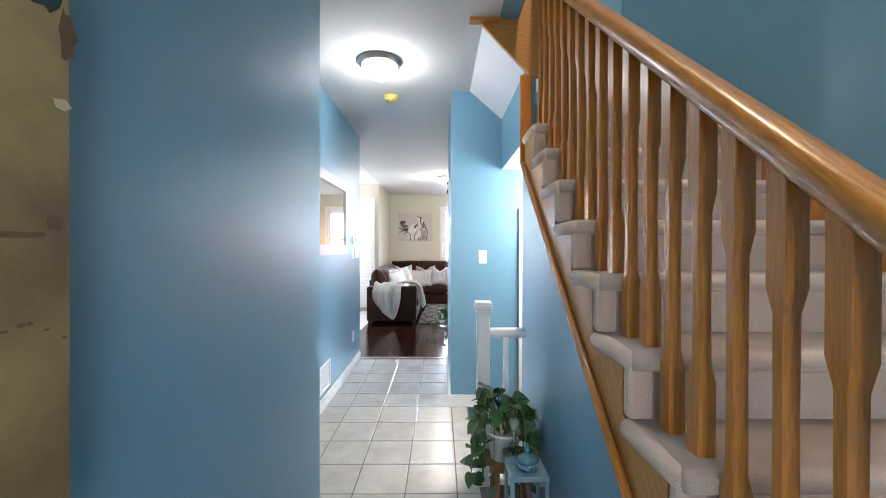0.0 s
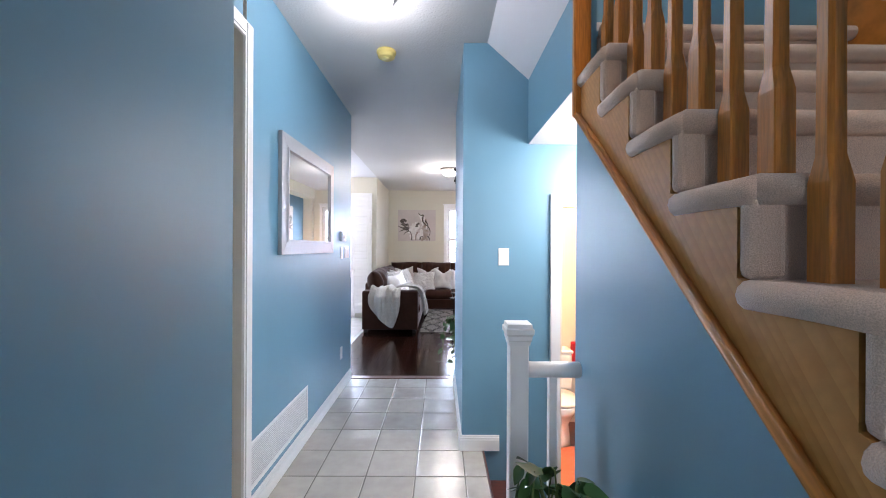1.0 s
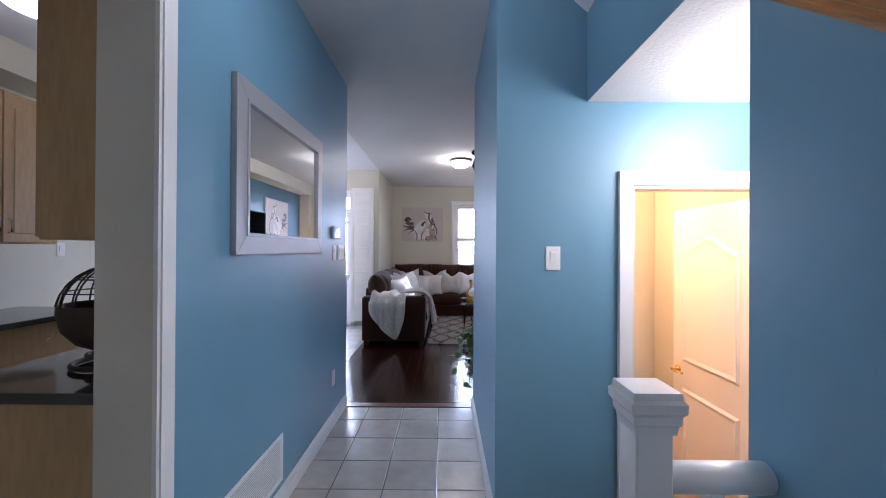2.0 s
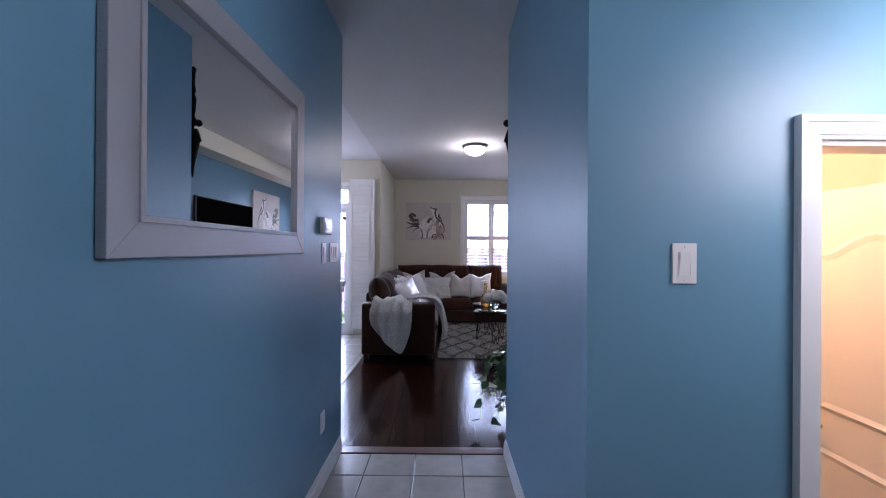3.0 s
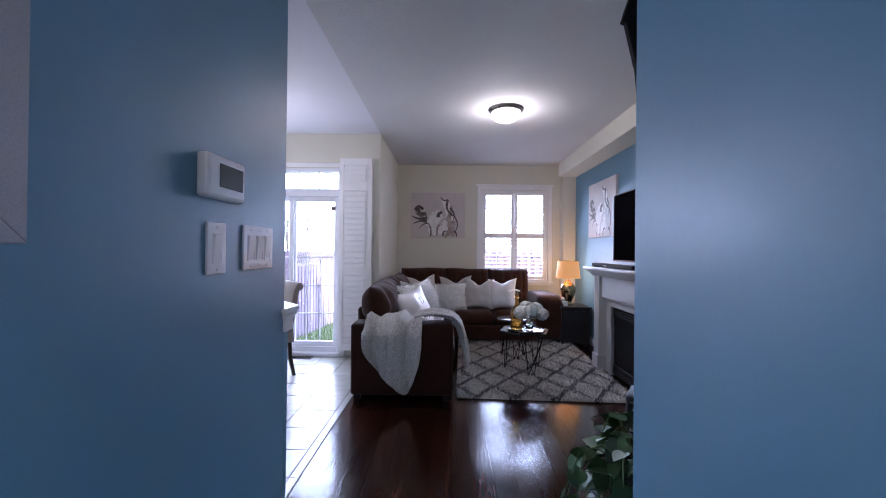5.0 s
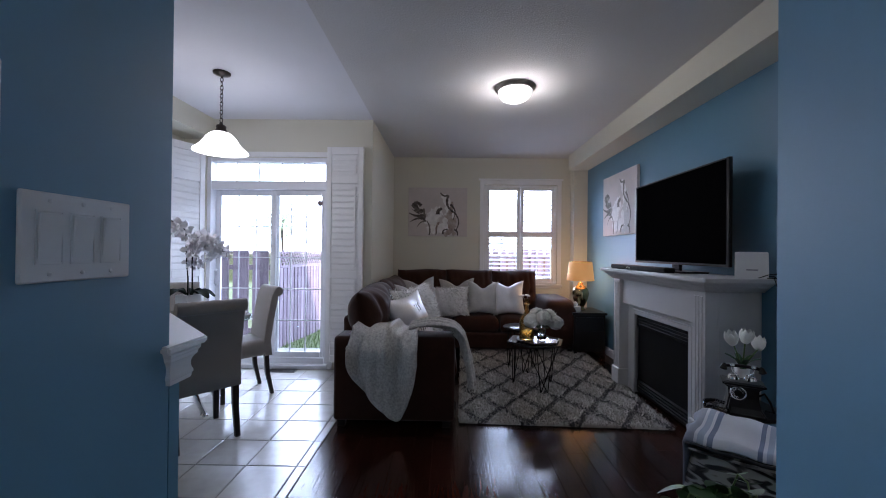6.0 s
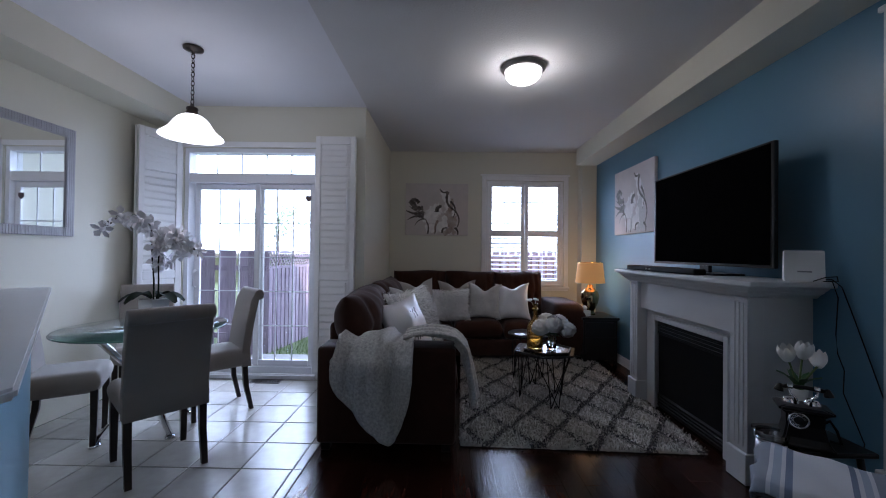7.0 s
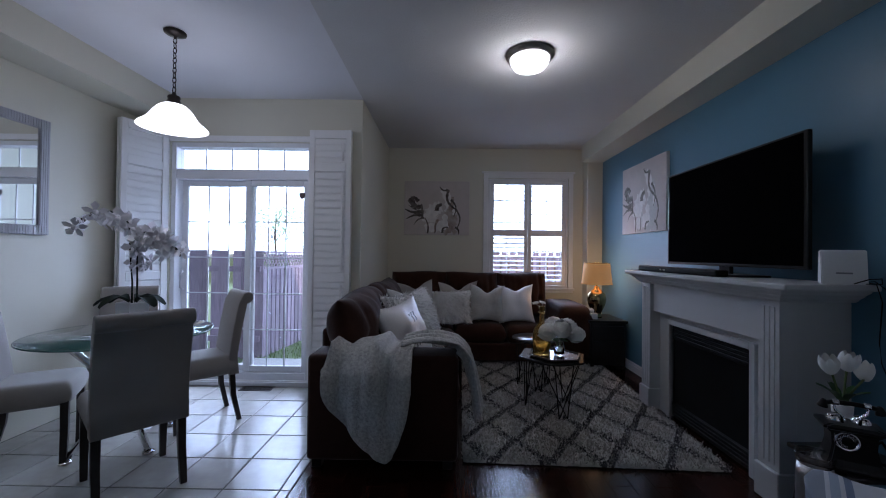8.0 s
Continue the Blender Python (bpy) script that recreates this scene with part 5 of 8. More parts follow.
for k in range(5):
    a = 2 * math.pi * k / 5
    wide = 0.021 if k % 2 else 0.015
    c = bm.verts.new((0, 0, 0))
    ring = [bm.verts.new((r * math.cos(a + d), r * math.sin(a + d), z)) for r, d, z in ((0.016, -0.5, 0.003), (0.030, -wide * 22, 0.006), (0.041, 0.0, 0.003), (0.030, wide * 22, 0.006), (0.016, 0.5, 0.003))]
    for i in range(4):
        bm.faces.new((c, ring[i], ring[i + 1]))
lathe(bm, [(0.010, 0.004), (0.008, 0.014), (0, 0.016)], seg=6)
FLOWER = finish("flower", bm, PETAL, True)
rnd = random.Random(12)
# two sprays that rise and arch over to one side in front of the patio door
for k, spec in enumerate((((0.03, 0.0), (0.06, 0.02, 0.68)), ((-0.02, 0.02), (-0.04, -0.03, 0.77)))):
    (sx, sy), (tx, ty, tz) = spec
    pts = [Vector((sx, sy, 0.18)), Vector((sx, sy, 0.34)), Vector((sx * 1.2 - 0.01, sy, 0.48)), Vector((tx * 0.5, ty * 0.5, tz - 0.04)), Vector((tx, ty, tz))]
    if k == 0:
        pts += [Vector((tx + 0.09, ty + 0.05, tz - 0.04)), Vector((tx + 0.19, ty + 0.08, tz - 0.14))]
    else:
        pts += [Vector((tx - 0.07, ty - 0.03, tz + 0.04)), Vector((tx - 0.15, ty - 0.06, tz + 0.03)), Vector((tx - 0.22, ty - 0.08, tz - 0.02))]
    bm = BM()
    tube(bm, pts, 0.0055, seg=6)
    part("stalk", bm, DARKLEAF, orch)
    lo = 2 if k == 0 else 3
    n = 46 if k == 0 else 16
    for i in range(n):
        u = lo + (len(pts) - 1.25 - lo) * i / (n - 1)
        j = int(u)
        p = pts[j].lerp(pts[min(j + 1, len(pts) - 1)], u - j)
        fl = new("flower", FLOWER)
        fl.parent = orch
        fl.matrix_parent_inverse = Matrix()
        off = Vector((rnd.uniform(-0.055, 0.055), rnd.uniform(-0.055, 0.055), rnd.uniform(-0.075, 0.03)))
        fl.matrix_basis = Matrix.Translation(p + off) @ pose(0, 0, 0, rnd.uniform(40, 130), rnd.uniform(-30, 30), rnd.uniform(-90, 130)) @ Matrix.Scale(rnd.uniform(1.45, 1.95), 4)
    for i in range(3 if k == 0 else 7):
        bm = BM()
        p = pts[-1].lerp(pts[-2], 0.16 * i) + Vector((rnd.uniform(-0.02, 0.02), rnd.uniform(-0.02, 0.02), rnd.uniform(-0.03, 0.02)))
        lathe(bm, [(0, -0.011), (0.007, -0.004), (0.008, 0.003), (0, 0.011)], seg=8, m=Matrix.Translation(p))
        part("bud", bm, BUD, orch)

# pendant
pend = thing("pendant_lamp", "pendant lamp with a glowing bell glass shade on a chain", "lamp", pose(-2.15, 7.35, CEIL - 0.004))
bm = BM()
lathe(bm, [(0, -0.001), (0.068, -0.001), (0.066, -0.012), (0.03, -0.024), (0.01, -0.03), (0.008, -0.045), (0, -0.045)])
part("canopy", bm, BRONZE, pend, "dark bronze canopy")
def link_mesh():
    bm = BM()
    tube(bm, [(0.0115 * math.cos(t * 0.5236), 0, 0.021 * math.sin(t * 0.5236)) for t in range(13)], 0.0034, seg=6)
    return finish("chain_link", bm, BRONZE)
LINK = link_mesh()
for i in range(11):
    l = new("chain_link", LINK)
    l.parent = pend
    l.matrix_parent_inverse = Matrix()
    l.matrix_basis = pose(0, 0, -0.060 - 0.0338 * i, 0, 0, 90 * (i % 2))
bm = BM()
lathe(bm, [(0, -0.412), (0.012, -0.415), (0.015, -0.435), (0.036, -0.442), (0.040, -0.455), (0.034, -0.465), (0.044, -0.485), (0.052, -0.50), (0.0, -0.50)])
part("holder", bm, BRONZE, pend)
bm = BM()
lathe(bm, [(0.045, -0.498), (0.070, -0.506), (0.094, -0.524), (0.117, -0.552), (0.134, -0.580), (0.153, -0.608), (0.182, -0.634), (0.203, -0.651), (0.209, -0.662), (0.200, -0.658), (0.176, -0.638), (0.147, -0.612), (0.127, -0.584), (0.110, -0.557), (0.087, -0.530), (0.06, -0.512)], seg=48)
g = part("shade", bm, SHADE, pend, "glowing white bell glass shade")
g.visible_shadow = False

# dining mirror
m2 = thing("wall_mirror", "wall mirror with a beaded silver frame", "mirror")
bm = BM()
Y0, Y1, Z0, Z1 = 6.76, 7.58, 1.41, 2.255
for y0, y1, z0, z1 in ((Y0, Y1, Z0, Z0 + 0.07), (Y0, Y1, Z1 - 0.07, Z1), (Y0, Y0 + 0.07, Z0 + 0.07, Z1 - 0.07), (Y1 - 0.07, Y1, Z0 + 0.07, Z1 - 0.07)):
    box(bm, XL + 0.001, XL + 0.022, y0, y1, z0, z1, bevel=0.004)
part("frame", bm, SILVER, m2, "silver frame")
bm = BM()
for r in range(4):
    for i in range(46):
        y = Y0 + 0.008 + (Y1 - Y0 - 0.016) * i / 45
        for z in (Z0 + 0.010 + 0.016 * r, Z1 - 0.010 - 0.016 * r):
            box(bm, XL + 0.02, XL + 0.028, y - 0.006, y + 0.006, z - 0.006, z + 0.006)
    for i in range(42):
        z = Z0 + 0.075 + (Z1 - Z0 - 0.15) * i / 41
        for y in (Y0 + 0.010 + 0.016 * r, Y1 - 0.010 - 0.016 * r):
            box(bm, XL + 0.02, XL + 0.028, y - 0.006, y + 0.006, z - 0.006, z + 0.006)
tagged(part("beading", bm, SILVER, m2), kind="stuff")
bm = BM()
box(bm, XL + 0.003, XL + 0.012, Y0 + 0.065, Y1 - 0.065, Z0 + 0.065, Z1 - 0.065)
part("glass", bm, MIRROR, m2, "mirror glass")
# floor register by the patio door
reg = thing("floor_register", "dark metal floor vent by the patio door", "vent", pose(-2.06, 8.41, 0.0))
bm = BM()
framed(bm, -0.15, 0.15, -0.06, 0.06, 0.014, 0, 0.005, 0.001)
bmesh.ops.transform(bm, matrix=pose(0, 0, 0, -90), verts=bm.verts[:])
bmesh.ops.translate(bm, vec=(0, 0, 0.006), verts=bm.verts[:])
part("frame", bm, BRONZE, reg)
for i in range(9):
    bm = BM()
    box(bm, -0.135, 0.135, -0.044 + 0.011 * i - 0.003, -0.044 + 0.011 * i + 0.003, 0.001, 0.005)
    part("bar", bm, BRONZE, reg)

# ---- living room: sectional sofa ----
SUEDE = mat("brown_leather_look", (0.047, 0.0155, 0.009), rough=0.74, spec=0.16, sheen=0.12, grain=0.35, grain_scale=10, stain=0.35, stain_scale=3, bump=0.5, bump_scale=22, depth=0.006)
sofa = thing("sectional_sofa", "dark brown leather-look sectional sofa with tufted back cushions", "sofa")
bm = BM()
box(bm, -1.10, -0.19, 7.32, 10.14, 0.06, 0.27, bevel=0.02, seg=2)
box(bm, -0.185, 1.05, 9.25, 10.14, 0.06, 0.27, bevel=0.02, seg=2)
part("base", bm, SUEDE, sofa)
bm = BM()
box(bm, -1.105, -0.19, 7.06, 7.32, 0.055, 0.69, bevel=0.028, seg=3)
for f in bm.faces:
    f.smooth = True
part("arm", bm, SUEDE, sofa)
bm = BM()
cushion(bm, 0.42, 0.95, 0.66, m=pose(1.25, 9.70, 0.385), power=10, n=16)
part("arm", bm, SUEDE, sofa)
bm = BM()
box(bm, -1.104, -0.95, 7.32, 10.16, 0.25, 0.80, bevel=0.03, seg=3)
box(bm, -0.94, 1.05, 10.0, 10.18, 0.25, 0.80, bevel=0.03, seg=3)
part("back_frame", bm, SUEDE, sofa)
for y0, y1 in ((7.34, 8.29), (8.30, 9.25)):
    bm = BM()
    cushion(bm, 0.80, y1 - y0, 0.23, m=pose(-0.565, (y0 + y1) / 2, 0.36), power=12, n=20, rough=0.02, seed=y0)
    part("seat_cushion", bm, SUEDE, sofa)
for x0, x1 in ((-0.95, -0.17), (-0.16, 0.44), (0.45, 1.05)):
    bm = BM()
    cushion(bm, x1 - x0, 0.90, 0.23, m=pose((x0 + x1) / 2, 9.70, 0.36), power=12, n=20, rough=0.02, seed=x0)
    part("seat_cushion", bm, SUEDE, sofa)
def back_cushion(m, w, h, thick=0.30, wave=0.0):
    """A full back cushion with two rows of deep tufts and creases running up from them over its rolled top."""
    bm = BM()
    vs = cushion(bm, w, h, thick, power=3.4, n=40, rough=0.03, seed=w)
    for v in vs:
        a, b = v.co.x / w, v.co.y / h
        side = 1 if v.co.z > 0 else -1
        if abs(v.co.z) > 0.015:
            for bx in (-0.34, -0.11, 0.11, 0.34):
                d2 = ((a - bx) / 0.055) ** 2 + ((b + 0.10) / 0.09) ** 2
                crease = math.exp(-((a - bx) / 0.022) ** 2) * (1 if b > -0.10 else 0.45)
                v.co.z -= side * (0.055 * math.exp(-d2) + 0.024 * crease)
            v.co.z += side * 0.006 * math.sin(a * 46 + 7 * b) * math.exp(-((b - 0.25) / 0.2) ** 2)
        v.co.y += wave * math.sin(a * 3.1416 * 2 + 0.6) * (b + 0.5)
    bmesh.ops.transform(bm, matrix=m, verts=vs)
    part("back_cushion", bm, SUEDE, sofa, "tufted back cushion")
for y0, y1, k in ((7.16, 8.24, 0.012), (8.21, 9.32, -0.01)):
    back_cushion(pose(-0.905, (y0 + y1) / 2, 0.745, 90, 0, 90) @ pose(0, 0, 0, -10), y1 - y0, 0.55, 0.34, k)
for x0, x1, k in ((-1.0, -0.27, 0.008), (-0.27, 0.41, -0.006), (0.41, 1.06, 0.008)):
    back_cushion(pose((x0 + x1) / 2, 9.93, 0.775, 90) @ pose(0, 0, 0, -8), x1 - x0, 0.58, 0.30, k)
for x, y in ((-1.05, 7.12), (-0.25, 7.12), (-1.05, 10.08), (-0.25, 9.4), (1.38, 9.33), (1.38, 10.06)):
    bm = BM()
    box(bm, x - 0.03, x + 0.03, y - 0.03, y + 0.03, 0.001, 0.058, bevel=0.004)
    part("foot", bm, BLACK, sofa)

# pillows
def fabric(name, color, **kw):
    return mat(name, color, rough=0.9, sheen=0.3, **kw)
FUR = fabric("white_faux_fur", (0.94, 0.935, 0.92))
SATIN = mat("pearl_sequin", (0.80, 0.78, 0.78), rough=0.28, metal=0.25, grain=0.2, grain_scale=120, bump=0.5, bump_scale=220)
TAUPE = fabric("taupe_weave", (0.42, 0.39, 0.36), grain=0.25, grain_scale=140, bump=0.4, bump_scale=300)
GREYF = fabric("grey_weave", (0.58, 0.57, 0.55), grain=0.3, grain_scale=60, bump=0.4, bump_scale=300)


def pillow(m, w, h, material, label, fluff=0.0, thick=0.17, chop=0.0, shape=2.6):
    """A stuffed pillow with drawn-out corners; chop: how deep its top edge is dented; fluff: length of its fur."""
    t = thing("throw_pillow", label, "pillow", m, "pillows on the sofa")
    bm = BM()
    vs = cushion(bm, w, h, thick, power=shape, n=28, rough=0.03, seed=w * 7 + m.translation.x)
    def settle(p):
        a, b = 2 * p.x / w, 2 * p.y / h
        k = 1 + 0.10 * abs(a) ** 3 * abs(b) ** 3 - 0.05 * (1 - a * a) * b * b - 0.05 * (1 - b * b) * a * a
        dent = chop * math.exp(-(a / 0.42) ** 2) * max(0, b) ** 2
        return Vector((p.x * k, p.y * k - dent, p.z))
    for v in vs:
        v.co = settle(v.co)
    part("cover", bm, material, t)
    if fluff:
        rnd = random.Random(int(w * 1000) + int(m.translation.x * 100))
        verts, faces = [], []
        for i in range(9000):
            u, v = rnd.uniform(-1, 1), rnd.uniform(-1, 1)
            s = rnd.choice((-1, 1))
            hh = (max(1 - abs(u) ** shape, 0) * max(1 - abs(v) ** shape, 0)) ** 0.5
            p = settle(Vector((u * w / 2, v * h / 2, s * thick / 2 * hh)))
            d = Vector((u * 0.7 + rnd.uniform(-0.6, 0.6), v * 0.7 + rnd.uniform(-1.1, 0.2), s * 0.55)).normalized() * fluff * rnd.uniform(0.5, 1.2)
            side = d.cross(Vector((rnd.uniform(-1, 1), rnd.uniform(-1, 1), rnd.uniform(-1, 1)))).normalized() * 0.0045
            k = len(verts)
            verts += [p - side, p + side, p + d * 0.6 + side * 0.6 + Vector((0, -0.006, 0)), p + d + Vector((0, -0.016, 0))]
            faces.append((k, k + 1, k + 2, k + 3))
        me = bpy.data.meshes.new("fur")
        me.from_pydata(verts, [], faces)
        me.materials.append(material)
        f = new("fur", me)
        f.parent = t
        f["kind"] = "stuff"
    return t


def upright(x, y, z, yaw, lean, spin=0):
    """Pillow standing on its edge, its face towards yaw degrees (0: -y), leaning back."""
    return pose(x, y, z, 0, 0, yaw) @ pose(0, 0, 0, 90 - lean) @ pose(0, 0, 0, 0, 0, spin)


pillow(upright(-0.575, 7.72, 0.685, 60, 22, 6), 0.49, 0.49, SATIN, "pearl white throw pillow with shiny zigzag sequins")
pillow(upright(-0.56, 8.06, 0.70, 55, 20, 4), 0.54, 0.54, FUR, "fluffy white faux fur throw pillow", 0.055, 0.22)
pillow(upright(-0.62, 8.52, 0.72, 52, 16), 0.46, 0.48, GREYF, "pale grey throw pillow behind the fur ones", 0, 0.15, 0.06)
pillow(upright(-0.60, 9.24, 0.74, 34, 14, 3), 0.45, 0.46, TAUPE, "taupe woven throw pillow in the sofa's corner", 0, 0.15, 0.07)
pillow(upright(-0.29, 9.40, 0.67, 8, 22), 0.60, 0.36, FUR, "long fluffy white lumbar pillow", 0.05, 0.19)
pillow(upright(-0.11, 9.62, 0.71, 4, 14, 2), 0.46, 0.46, TAUPE, "taupe woven throw pillow", 0, 0.15, 0.08)
pillow(upright(0.235, 9.54, 0.70, -4, 18, -2), 0.40, 0.43, GREYF, "grey flecked throw pillow", 0, 0.16, 0.08)
pillow(upright(0.595, 9.52, 0.70, -8, 18, 3), 0.40, 0.44, SATIN, "shiny pearl grey throw pillow", 0, 0.17, 0.05)
# two rows of sequined strokes on the front pillow
SEQUIN = mat("silver_sequin", (0.85, 0.84, 0.84), rough=0.12, metal=0.9)
for k in range(2):
    bm = BM()
    m = upright(-0.575, 7.72, 0.685, 60, 22, 6)
    for stroke_no in range(4):
        for i in range(10):
            x = -0.035 + 0.034 * stroke_no + 0.006 * math.sin(i * 0.8)
            y = (0.055 if k == 0 else -0.115) + 0.008 * i + 0.006 * stroke_no
            hz = 0.085 * (max(1 - abs(x / 0.245) ** 2.6, 0) * max(1 - abs(y / 0.245) ** 2.6, 0)) ** 0.5
            lathe(bm, [(0, 0.003), (0.005, 0.0025), (0.0055, 0)], seg=6, m=m @ pose(x, y, hz + 0.009))
    ob = new("sequin_row", finish("sequin_row", bm, SEQUIN))
    first_pillow = bpy.data.objects["throw_pillow"]
    ob.parent = first_pillow
    ob.matrix_parent_inverse = first_pillow.matrix_world.inverted()
    ob["kind"] = "stuff"

# knitted throw over the arm
THROW = fabric("grey_plush_throw", (0.66, 0.64, 0.60), grain=0.6, grain_scale=60, stain=0.10, stain_scale=9, bump=1.0, bump_scale=90, depth=0.008)
blanket = thing("throw_blanket", "grey plush throw blanket draped over the sofa's arm", "blanket")
def cloth(fn, nu, nv, name):
    bm = BM()
    rows = [[bm.verts.new(fn(i / nu, j / nv)) for j in range(nv + 1)] for i in range(nu + 1)]
    for i in range(nu):
        for j in range(nv):
            f = bm.faces.new((rows[i][j], rows[i + 1][j], rows[i + 1][j + 1], rows[i][j + 1]))
            f.smooth = True
    ob = part(name, bm, THROW, blanket)
    mod = ob.modifiers.new("thickness", "SOLIDIFY")
    mod.thickness, mod.offset = 0.012, 1.0
    return ob
def front_fall(u, v):
    """u across, v from the seat side over the arm's top and down its front to a rounded tip."""
    w = 0.49
    L = 0.20 + 0.40 * (u / 0.69) ** 0.55 if u < 0.69 else 0.60 - 0.40 * ((u - 0.69) / 0.31) ** 2.2
    s = v * (L + 0.34) - 0.34
    down = max(s, 0) / 0.6
    # a few deep folds fan out from the gathered top and die away towards the tip
    fan = u + 0.10 * math.sin(3.0 * down + 0.5) * (1 - u)
    fold = (0.044 * math.sin(fan * 13 + 1.2) + 0.022 * math.sin(fan * 25 - 2.5 * down) + 0.007 * math.sin(fan * 47 + 5 * down)) * (1 - 0.6 * min(down * 1.2, 1))
    fold += 0.012 * math.sin(u * 6 + 4 * down)
    cx = -0.955 + w * u - 0.02 * math.exp(-u * 9) * math.sin(3.1416 * min(down * 2.2, 1))
    if s < 0:
        back = -s
        y = 7.06 + back
        z = 0.728 + 0.022 * math.sin(math.pi * min(back / 0.3, 1)) * (0.6 + 0.4 * math.sin(u * 7)) + fold * 0.5
        x = cx + 0.10 * back
    else:
        y = 7.046 - 0.018 * min(s / 0.04, 1) - (fold + 0.070) * min(s / 0.10, 1)
        z = 0.728 - s + 0.5 * fold * math.exp(-s * 22) - 0.02 * min(s / 0.05, 1)
        x = cx
    return Vector((x, y, z))
cloth(front_fall, 96, 60, "drape")
def side_fall(u, v):
    """v along: over the arm's top and down its inner side; u: across the strip."""
    fold = 0.026 * math.sin(u * 15 + v * 3) + 0.010 * math.sin(u * 31 - v * 4)
    s = v * 0.76
    y = 7.085 + 0.27 * u + 0.06 * v * math.sin(u * 3)
    if s < 0.36:
        return Vector((-0.54 + s, y, 0.722 + 0.028 * math.sin(math.pi * s / 0.36) + (fold + 0.02) * 0.7))
    s -= 0.36
    return Vector((-0.175 + 0.035 * min(s / 0.05, 1) + fold * 0.9 + 0.20 * s, y - 0.10 * s * (1 - u), 0.722 - 0.01 - s + fold * 0.6))
cloth(side_fall, 40, 48, "side_drape")

# ---- rug ----
RUGW, RUGL = 1.64, 2.46
RUGM = pose(-0.155, 7.17, 0.0, 0, 0, -2.2)
m = mat("trellis_shag", (0.50, 0.48, 0.43), rough=1.0, sheen=0.2, grain=0.5, grain_scale=55, bump=1.0, bump_scale=160)
nt = m.node_tree
n, l = nt.nodes, nt.links
tc = n.new("ShaderNodeTexCoord")
sep = n.new("ShaderNodeSeparateXYZ")
wob = n.new("ShaderNodeTexNoise")
wob.inputs["Scale"].default_value = 38
l.new(tc.outputs["Object"], wob.inputs["Vector"])
l.new(tc.outputs["Object"], sep.inputs["Vector"])
def math_node(op, a, b=0.0):
    k = n.new("ShaderNodeMath")
    k.operation = op
    for i, v in enumerate((a, b)):
        if isinstance(v, (int, float)):
            k.inputs[i].default_value = v
        else:
            l.new(v, k.inputs[i])
    return k.outputs[0]
wobble = math_node("MULTIPLY", math_node("SUBTRACT", wob.outputs["Fac"], 0.5), 0.34)
px = math_node("ADD", math_node("DIVIDE", sep.outputs["X"], 0.36), wobble)
py = math_node("ADD", math_node("DIVIDE", sep.outputs["Y"], 0.52), wobble)
# a wavy diamond trellis: lines where x + y or x - y come near a whole number
lines = None
for sgn in (1, -1):
    s1 = math_node("ADD", px, math_node("MULTIPLY", py, sgn))
    s1 = math_node("ADD", s1, math_node("MULTIPLY", math_node("SINE", math_node("MULTIPLY", math_node("SUBTRACT", px, math_node("MULTIPLY", py, sgn)), 6.2832)), 0.02))
    d = math_node("ABSOLUTE", math_node("SUBTRACT", math_node("FRACT", s1), 0.5))
    on = math_node("LESS_THAN", d, 0.08)
    lines = on if lines is None else math_node("MAXIMUM", lines, on)
speck = n.new("ShaderNodeTexNoise")
speck.inputs["Scale"].default_value = 75
l.new(tc.outputs["Object"], speck.inputs["Vector"])
lines = math_node("MULTIPLY", lines, math_node("GREATER_THAN", speck.outputs["Fac"], 0.44))
old = n["Principled BSDF"].inputs["Base Color"].links[0].from_socket
mx = n.new("ShaderNodeMix")
mx.data_type = "RGBA"
l.new(old, mx.inputs["A"])
mx.inputs["B"].default_value = (0.035, 0.035, 0.038, 1)
l.new(lines, mx.inputs["Factor"])
l.new(mx.outputs["Result"], n["Principled BSDF"].inputs["Base Color"])
rug = thing("area_rug", "cream shag area rug with a grey diamond trellis", "rug", RUGM)
bm = BM()
nx, ny = 110, 170
rnd = random.Random(5)
grid = []
for i in range(nx + 1):
    col = []
    for j in range(ny + 1):
        edge = i in (0, nx) or j in (0, ny)
        z = 0.006 if edge else 0.022 + rnd.uniform(-0.011, 0.011)
        jit = 0.007 if edge else 0.004
        col.append(bm.verts.new((RUGW * i / nx + rnd.uniform(-jit, jit), RUGL * j / ny + rnd.uniform(-jit, jit), z)))
    grid.append(col)
for i in range(nx):
    for j in range(ny):
        bm.faces.new((grid[i][j], grid[i + 1][j], grid[i + 1][j + 1], grid[i][j + 1]))
part("shag_surface", bm, m, rug, smooth=True)
verts, faces = [], []
for i in range(34000):
    x, y = rnd.uniform(0.0, RUGW), rnd.uniform(0.0, RUGL)
    a, h = rnd.uniform(0, 6.28), rnd.uniform(0.014, 0.030)
    dx, dy = 0.0035 * math.cos(a), 0.0035 * math.sin(a)
    lx, ly = rnd.uniform(-0.016, 0.016), rnd.uniform(-0.016, 0.016)
    k = len(verts)
    verts += [(x - dx, y - dy, 0.014), (x + dx, y + dy, 0.014), (x + lx + dx * 0.6, y + ly + dy * 0.6, 0.014 + h), (x + lx - dx * 0.6, y + ly - dy * 0.6, 0.014 + h)]
    faces.append((k, k + 1, k + 2, k + 3))
me = bpy.data.meshes.new("shag_pile")
me.from_pydata(verts, [], faces)
me.materials.append(m)
tufts = new("shag_pile", me)
tufts.parent = rug
tufts.matrix_parent_inverse = Matrix()
tufts["kind"] = "stuff"
bm = BM()
box(bm, 0.01, RUGW - 0.01, 0.01, RUGL - 0.01, 0.0005, 0.006)
part("backing", bm, GREYF, rug)

